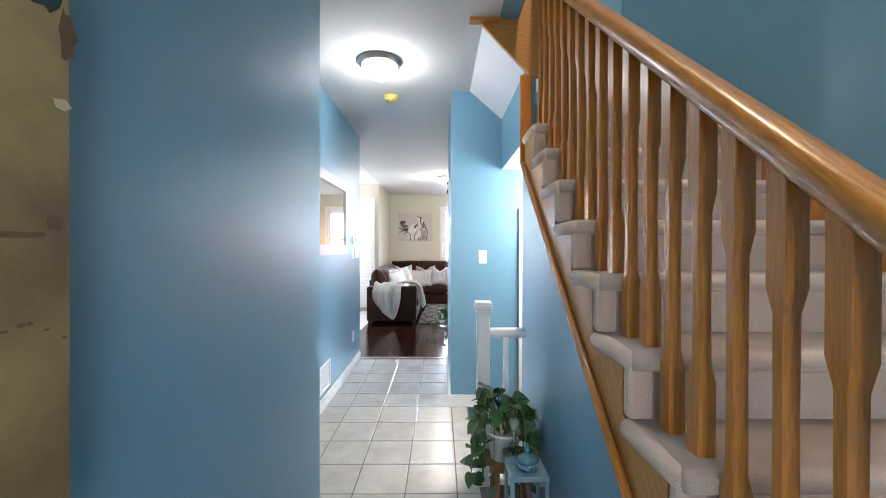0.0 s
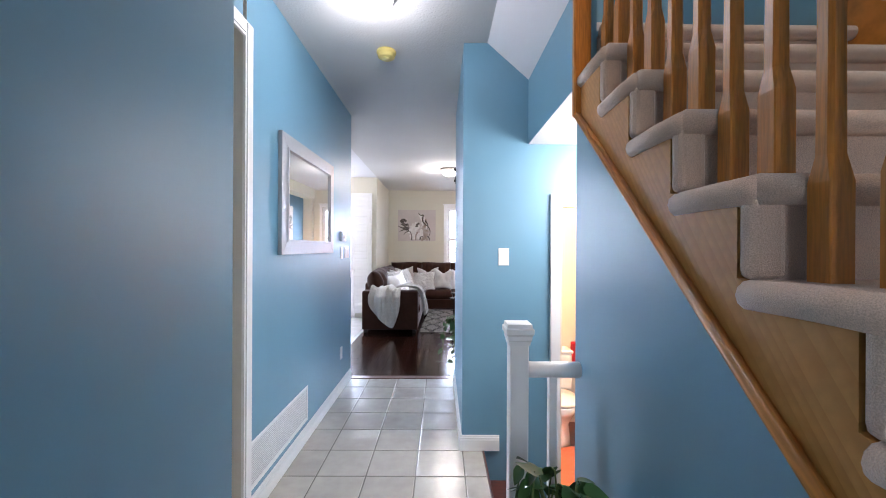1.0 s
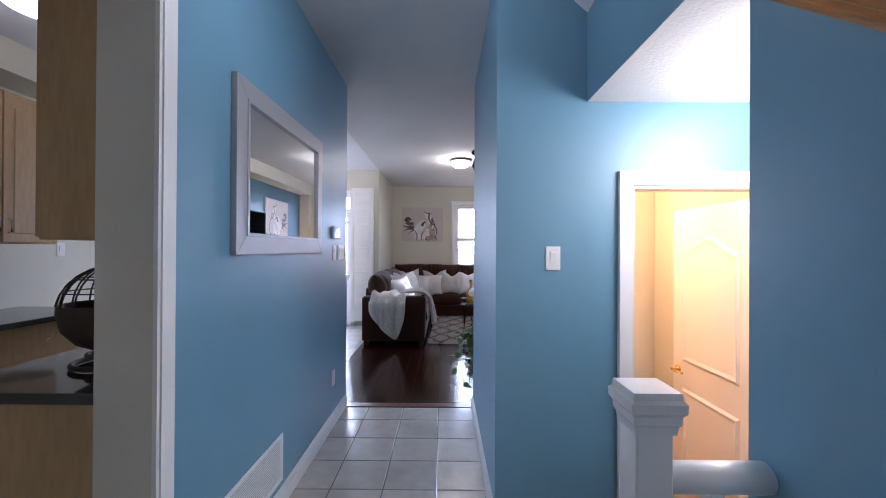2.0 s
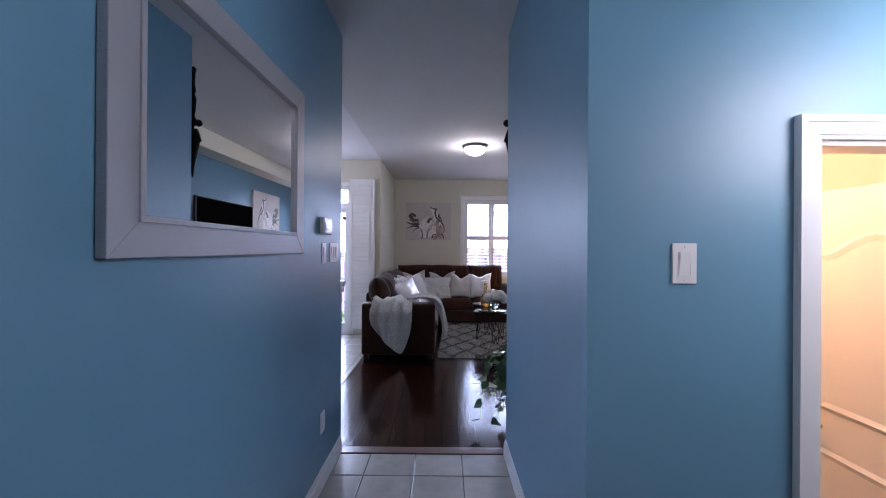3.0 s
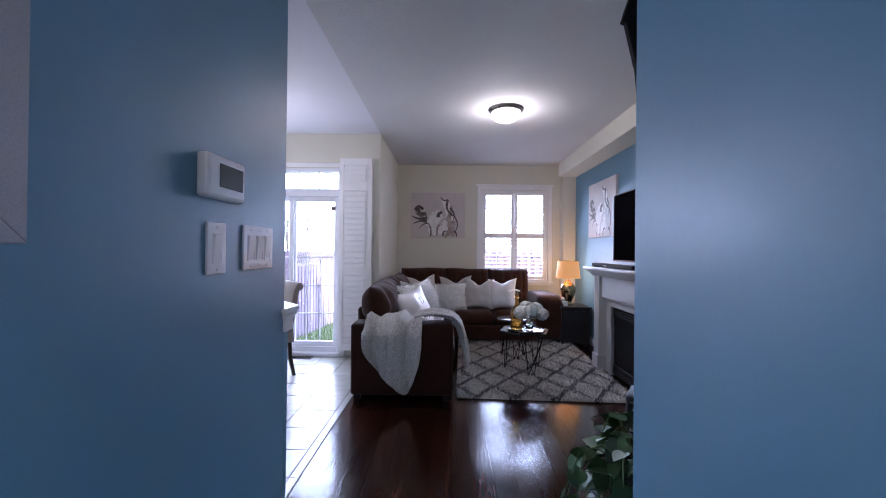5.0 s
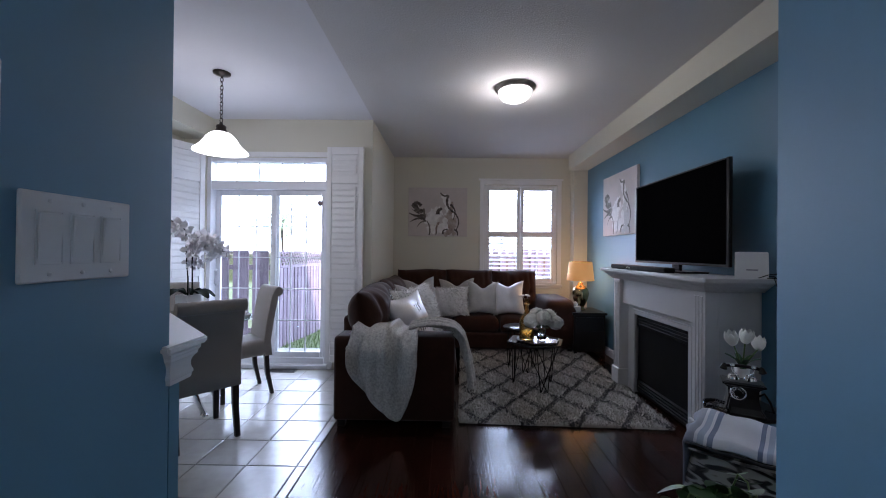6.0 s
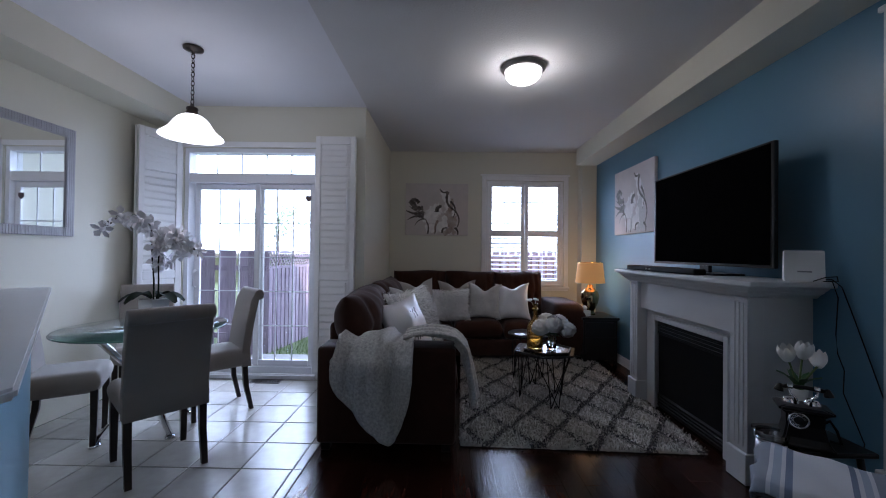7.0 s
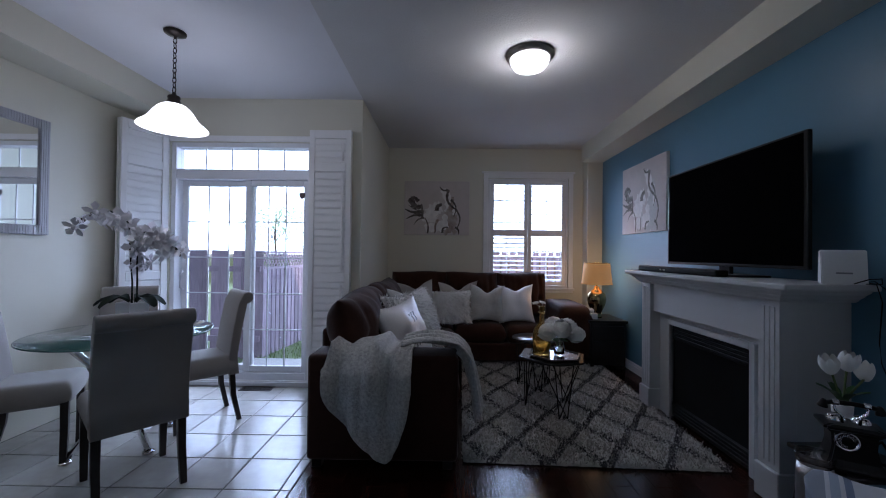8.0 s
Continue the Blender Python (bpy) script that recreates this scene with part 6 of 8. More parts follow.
# ---- coffee tables ----
SMOKED = mat("mirrored_black_top", (0.03, 0.03, 0.032), rough=0.12, spec=0.4)


def wire_table(x, y, r, h, label, turn=0, sides=56):
    """A glossy top of so many sides on a wire ring, with three fans of thin rods that cross on their way to the floor."""
    t = thing("coffee_table", label, "table", pose(x, y, 0.022, 0, 0, turn), "nesting wire tables")
    bm = BM()
    lathe(bm, [(0, h - 0.016), (r - 0.004, h - 0.016), (r, h - 0.012), (r, h - 0.004), (r - 0.004, h), (0, h)], seg=sides)
    for f in bm.faces:
        f.smooth = sides > 8
    part("tabletop", bm, SMOKED, t, "glossy black top")
    bm = BM()
    tube(bm, [(r * 0.80 * math.cos(k * 0.2244), r * 0.80 * math.sin(k * 0.2244), h - 0.022) for k in range(29)], 0.006, seg=6)
    part("rim", bm, BLACK_MATTE, t)
    for k in range(3):
        a = radians(120 * k + 30)
        foot = [(r * 0.74 * math.cos(a + e), r * 0.74 * math.sin(a + e), 0.004) for e in (-0.16, 0.16)]
        for e0, f in ((-0.80, 1), (-0.35, 0), (0.35, 1), (0.80, 0)):
            bm = BM()
            tube(bm, [(r * 0.80 * math.cos(a + e0), r * 0.80 * math.sin(a + e0), h - 0.022), foot[f]], 0.0042, seg=6)
            part("wire_leg", bm, BLACK_MATTE, t)
        bm = BM()
        tube(bm, foot, 0.0042, seg=6)
        part("foot_rod", bm, BLACK_MATTE, t)
    return t


wire_table(0.62, 7.98, 0.29, 0.45, "black wire coffee table with a glossy six-sided top", 10, 6)
wire_table(0.60, 8.52, 0.22, 0.48, "smaller black wire side table with a glossy top", 0)
tray = thing("serving_tray", "mirrored hexagonal tray with a dark rim on the coffee table", "tray", pose(0.64, 7.96, 0.473, 0, 0, 8))
bm = BM()
lathe(bm, [(0, 0), (0.205, 0), (0.21, 0.003), (0.205, 0.008), (0, 0.008)], seg=6)
for f in bm.faces:
    f.smooth = False
part("mirror", bm, mat("dull_tray_mirror", (0.22, 0.22, 0.23), rough=0.22, metal=0.9), tray, "dull mirrored base")
bm = BM()
tube(bm, [(0.214 * math.cos(radians(60 * k)), 0.214 * math.sin(radians(60 * k)), 0.012) for k in range(7)], 0.007, seg=6)
part("rim", bm, BRONZE, tray, "dark metal rim")
AMBER = mat("amber_glass", (0.95, 0.66, 0.24), rough=0.05, trans=0.85)
bm = BM()
lathe(bm, [(0, 0), (0.046, 0), (0.05, 0.01), (0.05, 0.13), (0.042, 0.165), (0.018, 0.20), (0.014, 0.215), (0.014, 0.29), (0.018, 0.295), (0.018, 0.305), (0.012, 0.305), (0.010, 0.22), (0.036, 0.158), (0.044, 0.13), (0.044, 0.012), (0, 0.01)], m=pose(0.53, 7.97, 0.482) @ Matrix.Diagonal((1.4, 1.4, 1.3, 1)))
bottle_top = 0.482 + 0.305 * 1.3
bt = solid("amber_bottle", bm, AMBER, "tall amber glass bottle on the coffee table", "bottle")
bm = BM()
lathe(bm, [(0.017, -0.06), (0.028, -0.056), (0.030, -0.046), (0.024, -0.040), (0.018, -0.042)], m=pose(0.53, 7.97, bottle_top), seg=24)
part("collar", bm, BRASS, bt, "gilt collar round the neck")
for dx, dz, turn in ((-0.055, 0.03, -12), (0.004, 0.035, 14)):
    bm = BM()
    cushion(bm, 0.055, 0.034, 0.016, m=pose(0.53 + dx, 7.965, bottle_top + dz, 20, turn), power=2.2, n=8)
    part("dried_petal", bm, POT_W, bt, "white dried petal on a thin stem")
    bm = BM()
    tube(bm, [(0.53, 7.97, bottle_top - 0.08), (0.53 + dx * 0.4, 7.968, bottle_top), (0.53 + dx, 7.965, bottle_top + dz - 0.004)], 0.0018, seg=5)
    part("dried_stem", bm, POT_W, bt)
vase = thing("flower_vase", "clear glass vase of full white peonies", "vase", pose(0.668, 7.94, 0.482))
bm = BM()
lathe(bm, [(0, 0), (0.035, 0), (0.042, 0.02), (0.045, 0.08), (0.032, 0.12), (0.036, 0.14), (0.033, 0.14), (0.029, 0.12), (0.041, 0.08), (0.036, 0.02), (0, 0.012)])
part("glass", bm, GLASS, vase)
ROSE = mat("white_petal", (0.93, 0.92, 0.87), rough=0.7, sheen=0.2, random=0.05)


def bloom_mesh(r, seed, name="bloom"):
    """A full ball of cupped, ruffled petals, tightest at the crown."""
    rnd = random.Random(seed)
    bm = BM()
    count = 58
    for k in range(count):
        z = 1 - 1.55 * (k + 0.5) / count
        a = k * 2.39996
        out = Vector((math.sqrt(max(1 - z * z, 0)) * math.cos(a), math.sqrt(max(1 - z * z, 0)) * math.sin(a), z))
        side = out.cross(Vector((0.1, 0.2, 1))).normalized()
        up = side.cross(out).normalized()
        size, flare = 0.34 + 0.10 * (1 - z), 0.10 + 0.09 * (1 - z)
        vs = []
        for i in range(5):
            for j in range(4):
                u, v = (i / 2 - 1), j / 3
                w = size * math.sin(math.pi * (0.22 + 0.58 * v)) * u
                bend = 0.80 + flare * v * v - 0.26 * u * u + rnd.uniform(-0.07, 0.07) * v
                p = out * bend + side * w + up * (v - 0.45) * size * 1.5
                vs.append(bm.verts.new(p.normalized() * (p.length * 0.75 + 0.20 + 0.12 * v * flare) * r))
        for i in range(4):
            for j in range(3):
                f = bm.faces.new((vs[i * 4 + j], vs[i * 4 + j + 1], vs[i * 4 + j + 5], vs[i * 4 + j + 4]))
                f.smooth = True
    lathe(bm, [(0, -0.6 * r), (0.45 * r, -0.45 * r), (0.7 * r, 0), (0.45 * r, 0.5 * r), (0, 0.7 * r)], seg=10)
    return finish(name, bm, ROSE)


BLOOMS = [bloom_mesh(0.086, k) for k in range(3)]
rnd = random.Random(3)
for x, y, z in ((-0.100, -0.03, 0.190), (-0.035, 0.05, 0.235), (0.000, -0.06, 0.225), (0.070, 0.03, 0.215), (0.130, -0.02, 0.170)):
    b = new("bloom", rnd.choice(BLOOMS))
    b.parent = vase
    b.matrix_parent_inverse = Matrix()
    b.matrix_basis = pose(x, y, z, rnd.uniform(-30, 30), rnd.uniform(-30, 30), rnd.uniform(0, 360)) @ Matrix.Scale(rnd.uniform(0.9, 1.12), 4)
    bm = BM()
    tube(bm, [(x * 0.1, y * 0.1, 0.015), (x * 0.3, y * 0.3, 0.12), (x, y, z - 0.03)], 0.003, seg=5)
    part("stem", bm, STEM, vase)
for k in range(6):
    lf = new("leaf", LEAVES[0])
    lf.parent = vase
    lf.matrix_parent_inverse = Matrix()
    lf.matrix_basis = pose(0.05 * math.cos(k * 1.05), 0.05 * math.sin(k * 1.05), 0.145, -10, 0, 60 * k)

# ---- end table and lamp ----
et = thing("end_table", "black wooden end table beside the sofa", "table", pose(1.60, 9.44, 0))
bm = BM()
box(bm, -0.22, 0.22, -0.26, 0.26, 0.53, 0.56, bevel=0.004)
part("top", bm, BLACK, et)
bm = BM()
box(bm, -0.20, 0.20, -0.24, 0.24, 0.05, 0.529, bevel=0.003)
part("body", bm, BLACK, et)
bm = BM()
box(bm, -0.18, 0.18, -0.252, -0.241, 0.32, 0.50, bevel=0.003)
part("drawer", bm, BLACK, et)
for sx in (-1, 1):
    for sy in (-1, 1):
        bm = BM()
        box(bm, sx * 0.18 - 0.018, sx * 0.18 + 0.018, sy * 0.22 - 0.018, sy * 0.22 + 0.018, 0.001, 0.05)
        part("foot", bm, BLACK, et)
tl = thing("table_lamp", "table lamp with a mercury glass base and glowing amber shade", "lamp", pose(1.56, 9.45, 0.561))
MERC = mat("mercury_glass", (0.55, 0.42, 0.22), rough=0.12, metal=1.0, grain=0.5, grain_scale=30, stain=0.5, stain_scale=9, dark=(0.05, 0.035, 0.02))
bm = BM()
lathe(bm, [(0, 0), (0.065, 0), (0.065, 0.015), (0.045, 0.03), (0.06, 0.07), (0.098, 0.15), (0.112, 0.22), (0.10, 0.28), (0.06, 0.325), (0.035, 0.34), (0.03, 0.37), (0.0, 0.375)], seg=40)
part("base", bm, MERC, tl, "mottled mercury glass urn")
bm = BM()
tube(bm, [(0, 0, 0.37), (0, 0, 0.44)], 0.009)
part("socket", bm, BRASS, tl)
LSHADE = mat("lit_linen_shade", (0.75, 0.45, 0.20), rough=0.9, grain=0.15, grain_scale=200, emit=(1.0, 0.46, 0.13), emit_strength=0.22)
bm = BM()
lathe(bm, [(0.178, 0.40), (0.150, 0.655), (0.147, 0.655), (0.175, 0.40), (0.178, 0.40)], seg=48)
s = part("shade", bm, LSHADE, tl, "glowing amber drum shade")
s.visible_shadow = False
bm = BM()
tube(bm, [(0.149 * math.cos(t * 0.1309), 0.149 * math.sin(t * 0.1309), 0.654) for t in range(49)], 0.003, seg=5)
tube(bm, [(-0.147, 0, 0.645), (0, 0, 0.635), (0.147, 0, 0.645)], 0.002, seg=5)
part("shade_ring", bm, BRASS, tl)
tb = thing("tissue_box", "white box of tissues on the end table", "box", pose(1.45, 9.32, 0.561, 0, 0, 15))
bm = BM()
box(bm, -0.05, 0.05, -0.05, 0.05, 0, 0.07, bevel=0.004)
part("carton", bm, POT_W, tb)
bm = BM()
lathe(bm, [(0.02, 0.07), (0.035, 0.10), (0.02, 0.12), (0, 0.13)], seg=7)
part("tissue", bm, PLASTIC, tb)

# ---- art: plain abstract brush shapes on canvas ----
CANV = mat("pale_canvas", (0.60, 0.54, 0.52), rough=0.8, grain=0.15, grain_scale=8, stain=0.25, stain_scale=4, dark=(0.40, 0.38, 0.36), bump=0.2, bump_scale=300)
INK = mat("charcoal_paint", (0.045, 0.035, 0.032), rough=0.7, grain=0.6, grain_scale=25, dark=(0.25, 0.22, 0.20))
UMBER = mat("umber_paint", (0.20, 0.12, 0.09), rough=0.7, grain=0.6, grain_scale=14, stain=0.6, stain_scale=8, dark=(0.55, 0.50, 0.46))
CHALK = mat("chalk_paint", (0.80, 0.78, 0.76), rough=0.7, grain=0.3, grain_scale=16)


def stroke(bm, pts, w0, w1, mi, y):
    """A flat brush stroke along points (x, z), w0 wide at its start and w1 at its end."""
    rows = []
    for i, (x, z) in enumerate(pts):
        a, b = pts[max(i - 1, 0)], pts[min(i + 1, len(pts) - 1)]
        d = Vector((b[0] - a[0], b[1] - a[1])).normalized()
        w = (w0 + (w1 - w0) * i / (len(pts) - 1)) * (1 + 0.25 * math.sin(i * 2.3))
        rows.append((bm.verts.new((x - d.y * w, y, z + d.x * w)), bm.verts.new((x + d.y * w, y, z - d.x * w))))
    for r0, r1 in zip(rows, rows[1:]):
        f = bm.faces.new((r0[0], r1[0], r1[1], r0[1]))
        f.material_index = mi


def curve_pts(a, b, bend, n=9):
    dx, dz = b[0] - a[0], b[1] - a[1]
    return [(a[0] + dx * i / n - dz * bend * math.sin(math.pi * i / n), a[1] + dz * i / n + dx * bend * math.sin(math.pi * i / n)) for i in range(n + 1)]


def abstract_canvas(m, label, dark):
    t = thing("wall_canvas", label, "picture", m, "abstract canvases")
    W, H = 0.92, 0.76
    bm = BM()
    box(bm, -W / 2, W / 2, -0.035, -0.002, -H / 2, H / 2, bevel=0.003)
    part("canvas", bm, CANV, t)
    def layer(name, material, y, strokes):
        for i, (a, b, bend, w0, w1) in enumerate(strokes):
            bm = BM()
            stroke(bm, curve_pts(a, b, bend, 14), w0, w1, 0, y - 0.00025 * i)
            part(name, bm, material, t)
    layer("pale_ground", CHALK, -0.0356, (((-0.16, -0.30), (0.20, -0.30), 0.10, 0.06, 0.07), ((-0.10, -0.20), (0.06, 0.02), 0.2, 0.10, 0.08), ((0.12, -0.28), (0.08, 0.26), -0.18, 0.11, 0.04)))
    layer("underpainting", UMBER if dark else GREYF, -0.0364,
          (((0.10, -0.36), (0.24, -0.10), -0.2, 0.035, 0.05), ((0.27, -0.36), (0.20, -0.05), 0.15, 0.03, 0.03), ((0.14, -0.10), (0.22, 0.16), -0.1, 0.045, 0.02), ((-0.02, -0.34), (0.02, -0.16), 0.1, 0.012, 0.02)))
    layer("brush_stroke", INK if dark else ASH, -0.0375,
          (((-0.20, 0.02), (-0.36, 0.12), 0.30, 0.030, 0.040), ((-0.26, 0.09), (-0.40, 0.08), -0.4, 0.026, 0.022), ((-0.19, -0.05), (-0.45, -0.02), 0.12, 0.032, 0.006), ((-0.19, -0.11), (-0.43, -0.16), -0.12, 0.026, 0.004),
           ((-0.18, -0.14), (-0.32, -0.24), -0.15, 0.014, 0.003), ((-0.18, -0.05), (-0.40, 0.04), 0.1, 0.010, 0.004), ((0.00, -0.04), (0.07, 0.05), 0.25, 0.032, 0.020), ((0.04, 0.30), (0.16, 0.26), -0.25, 0.007, 0.014),
           ((0.16, 0.26), (0.27, -0.02), -0.22, 0.020, 0.012), ((0.27, -0.02), (0.29, -0.28), 0.18, 0.013, 0.007), ((0.20, 0.12), (0.24, -0.12), 0.2, 0.016, 0.005), ((-0.17, -0.14), (-0.13, -0.36), 0.12, 0.006, 0.014),
           ((0.08, -0.35), (0.16, -0.27), 0.3, 0.016, 0.008), ((0.26, -0.27), (0.31, -0.37), 0.2, 0.016, 0.008), ((-0.02, -0.22), (-0.03, -0.36), 0.1, 0.004, 0.007)))
    return t


ASH = mat("ash_paint", (0.13, 0.125, 0.11), rough=0.7, grain=0.6, grain_scale=25, dark=(0.40, 0.40, 0.36))
abstract_canvas(pose(-0.415, YB, 1.953), "pale canvas with dark and brown brush strokes", True)
abstract_canvas(pose(XR, 8.90, 1.94, 0, 0, -90), "pale canvas with soft grey brush strokes", False)

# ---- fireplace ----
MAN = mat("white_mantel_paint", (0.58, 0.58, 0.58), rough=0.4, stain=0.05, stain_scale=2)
fp = thing("fireplace", "white painted fireplace mantel with fluted pilasters and a black firebox", "fireplace", pose(0, 0, 0))
FX, FY0, FY1 = 1.48, 6.785, 8.20         # front plane and ends
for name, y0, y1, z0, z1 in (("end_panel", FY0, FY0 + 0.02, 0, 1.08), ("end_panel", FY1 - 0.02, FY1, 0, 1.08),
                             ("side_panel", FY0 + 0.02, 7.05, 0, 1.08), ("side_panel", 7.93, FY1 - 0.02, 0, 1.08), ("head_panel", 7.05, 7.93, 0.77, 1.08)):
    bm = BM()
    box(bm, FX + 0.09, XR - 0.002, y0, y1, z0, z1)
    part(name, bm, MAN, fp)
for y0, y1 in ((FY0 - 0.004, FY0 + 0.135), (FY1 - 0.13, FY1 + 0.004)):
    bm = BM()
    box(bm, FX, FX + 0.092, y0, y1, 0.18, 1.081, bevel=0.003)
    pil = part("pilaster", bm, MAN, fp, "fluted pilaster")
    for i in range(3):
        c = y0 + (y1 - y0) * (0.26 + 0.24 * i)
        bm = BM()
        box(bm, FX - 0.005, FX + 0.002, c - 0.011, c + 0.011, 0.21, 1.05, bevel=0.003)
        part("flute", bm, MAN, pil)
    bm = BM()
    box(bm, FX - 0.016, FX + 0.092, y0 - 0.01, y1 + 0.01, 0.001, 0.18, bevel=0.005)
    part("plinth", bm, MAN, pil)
bm = BM()
box(bm, FX + 0.03, FX + 0.092, FY0 + 0.135, FY1 - 0.13, 0.84, 1.079, bevel=0.004)
part("frieze", bm, MAN, fp)
bm = BM()
rings = []
for i in range(13):
    u = i / 12
    step = i // 4
    d = 0.014 + 0.022 * step + 0.016 * math.sin(math.pi / 2 * (i % 4) / 3)
    rings.append([bm.verts.new((x, y, 1.080 + 0.068 * u)) for x, y in ((XR - 0.002, FY0 - 1.35 * d), (FX - d, FY0 - 1.35 * d), (FX - d, FY1 + d), (XR - 0.002, FY1 + d))])
for r0, r1 in zip(rings, rings[1:]):
    for k in range(4):
        bm.faces.new((r0[k], r0[(k + 1) % 4], r1[(k + 1) % 4], r1[k]))
bm.faces.new(rings[0]), bm.faces.new(rings[-1])
part("cornice", bm, MAN, fp, "stepped cornice moulding")
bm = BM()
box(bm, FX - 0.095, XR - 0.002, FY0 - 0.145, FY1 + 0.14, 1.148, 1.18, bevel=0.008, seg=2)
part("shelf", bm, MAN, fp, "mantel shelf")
bm = BM()
for y0, y1, z0, z1 in ((7.03, 7.075, 0.0, 0.80), (7.905, 7.95, 0.0, 0.80), (7.075, 7.905, 0.755, 0.80)):
    box(bm, FX + 0.068, FX + 0.092, y0, y1, z0 + 0.001, z1, bevel=0.004)
part("inner_moulding", bm, MAN, fp)
SOOT = mat("soot_black_metal", (0.006, 0.006, 0.006), rough=0.55, spec=0.25)
bm = BM()
box(bm, FX + 0.12, XR - 0.002, 7.06, 7.92, 0.001, 0.02)
box(bm, XR - 0.02, XR - 0.003, 7.06, 7.92, 0.02, 0.768)
box(bm, FX + 0.12, XR - 0.02, 7.055, 7.07, 0.02, 0.768)
box(bm, FX + 0.12, XR - 0.02, 7.91, 7.925, 0.02, 0.768)
part("firebox", bm, SOOT, fp, "black firebox")
for z0, z1 in ((0.64, 0.75), (0.02, 0.13)):
    bm = BM()
    box(bm, FX + 0.10, FX + 0.118, 7.075, 7.905, z0, z1, bevel=0.003)
    lv = part("louvre_panel", bm, SOOT, fp, "black louvred panel")
    for i in range(4):
        z = z0 + 0.015 + i * 0.026
        bm = BM()
        box(bm, FX + 0.088, FX + 0.102, 7.09, 7.89, z, z + 0.014, bevel=0.002)
        part("slat", bm, SOOT, lv)
bm = BM()
box(bm, FX + 0.112, FX + 0.116, 7.08, 7.90, 0.13, 0.64)
part("fire_glass", bm, mat("smoked_fire_glass", (0.008, 0.008, 0.009), rough=0.3, spec=0.12), fp, "smoked black fire glass")
LOG = mat("charred_log", (0.06, 0.045, 0.035), rough=0.95, grain=0.6, grain_scale=30, bump=0.8, bump_scale=40)
for a, b, r in (((1.69, 7.25, 0.10), (1.71, 7.75, 0.13), 0.05), ((1.75, 7.20, 0.18), (1.70, 7.67, 0.24), 0.042), ((1.69, 7.40, 0.20), (1.76, 7.78, 0.22), 0.038)):
    bm = BM()
    a, b = Vector(a), Vector(b)
    tube(bm, [a.lerp(b, i / 6) + Vector((0.012 * math.sin(i * 2), 0, 0.012 * math.cos(i * 3))) for i in range(7)], r, seg=10)
    part("log", bm, LOG, fp)

# television on its stand, sound bar, router
tv = thing("television", "large black flat screen television on the mantel", "television", pose(1.68, 7.47, 1.181, 0, 0, -90))
bm = BM()
box(bm, -0.655, 0.655, -0.022, 0.006, 0.065, 0.825, bevel=0.006, seg=2)
part("cabinet", bm, BLACK, tv)
bm = BM()
box(bm, -0.63, 0.63, -0.0235, -0.021, 0.085, 0.81)
part("screen", bm, mat("dark_screen", (0.003, 0.003, 0.0035), rough=0.45, spec=0.0), tv, "dark switched-off screen")
bm = BM()
box(bm, -0.05, 0.05, 0.004, 0.03, 0.01, 0.20)
box(bm, -0.26, 0.26, -0.10, 0.12, 0.0, 0.014, bevel=0.005)
part("stand", bm, BLACK, tv)
sb = thing("sound_bar", "low black sound bar in front of the television", "speaker", pose(1.50, 7.68, 1.181, 0, 0, -90))
bm = BM()
box(bm, -0.55, 0.45, -0.045, 0.045, 0.0, 0.045, bevel=0.012, seg=3)
part("body", bm, BLACK_MATTE, sb)
bm = BM()
for i in range(2):
    box(bm, -0.2 + 0.05 * i, -0.17 + 0.05 * i, -0.047, -0.044, 0.016, 0.026)
part("buttons", bm, CHROME, sb)
ro = thing("router", "white square internet router on the mantel", "router", pose(1.715, 6.69, 1.181, 0, 0, -30))
bm = BM()
prism(bm, [(-0.028, 0.0), (0.034, 0.0), (0.022, 0.165), (0.014, 0.172), (-0.004, 0.172), (-0.010, 0.165)], "x", -0.085, 0.085)
bmesh.ops.bevel(bm, geom=bm.edges[:], offset=0.004, segments=2, affect="EDGES")
part("case", bm, PLASTIC, ro)
bm = BM()
box(bm, -0.03, 0.03, -0.0252, -0.022, 0.052, 0.060)
part("print", bm, mat("grey_print", (0.3, 0.3, 0.32), rough=0.6), ro, "small grey printing")
for pts in (((1.76, 6.69, 1.187), (1.80, 6.62, 1.20), (1.835, 6.60, 1.16), (1.85, 6.56, 1.02), (1.85, 6.47, 0.78), (1.85, 6.37, 0.51), (1.85, 6.26, 0.22), (1.85, 6.20, 0.006)),
            ((1.74, 6.66, 1.187), (1.79, 6.605, 1.188), (1.835, 6.62, 1.10), (1.848, 6.645, 0.90), (1.848, 6.635, 0.80), (1.848, 6.60, 0.72), (1.848, 6.605, 0.60), (1.848, 6.50, 0.38), (1.848, 6.54, 0.20), (1.848, 6.60, 0.006)),
            ((1.72, 6.64, 1.187), (1.76, 6.61, 1.21), (1.81, 6.60, 1.215), (1.835, 6.62, 1.187), (1.84, 6.68, 1.187))):
    bm = BM()
    tube(bm, pts, 0.0028, seg=6)
    solid("power_cable", bm, BLACK_MATTE, "thin black cable hanging from the mantel", "cable", "cables")

# ---- corner: side table with tulips, armchair ----
TOPZ = 0.45
stb = thing("side_table", "small black side table with slanted legs", "table", pose(1.50, 6.42, 0))
bm = BM()
box(bm, -0.165, 0.165, -0.155, 0.155, TOPZ - 0.024, TOPZ - 0.001, bevel=0.005)
part("top", bm, BLACK, stb)
for sx in (-1, 1):
    for sy in (-1, 1):
        bm = BM()
        tube(bm, [(sx * 0.12, sy * 0.11, TOPZ - 0.022), (sx * 0.155, sy * 0.145, 0.003)], 0.014)
        part("leg", bm, BLACK, stb)
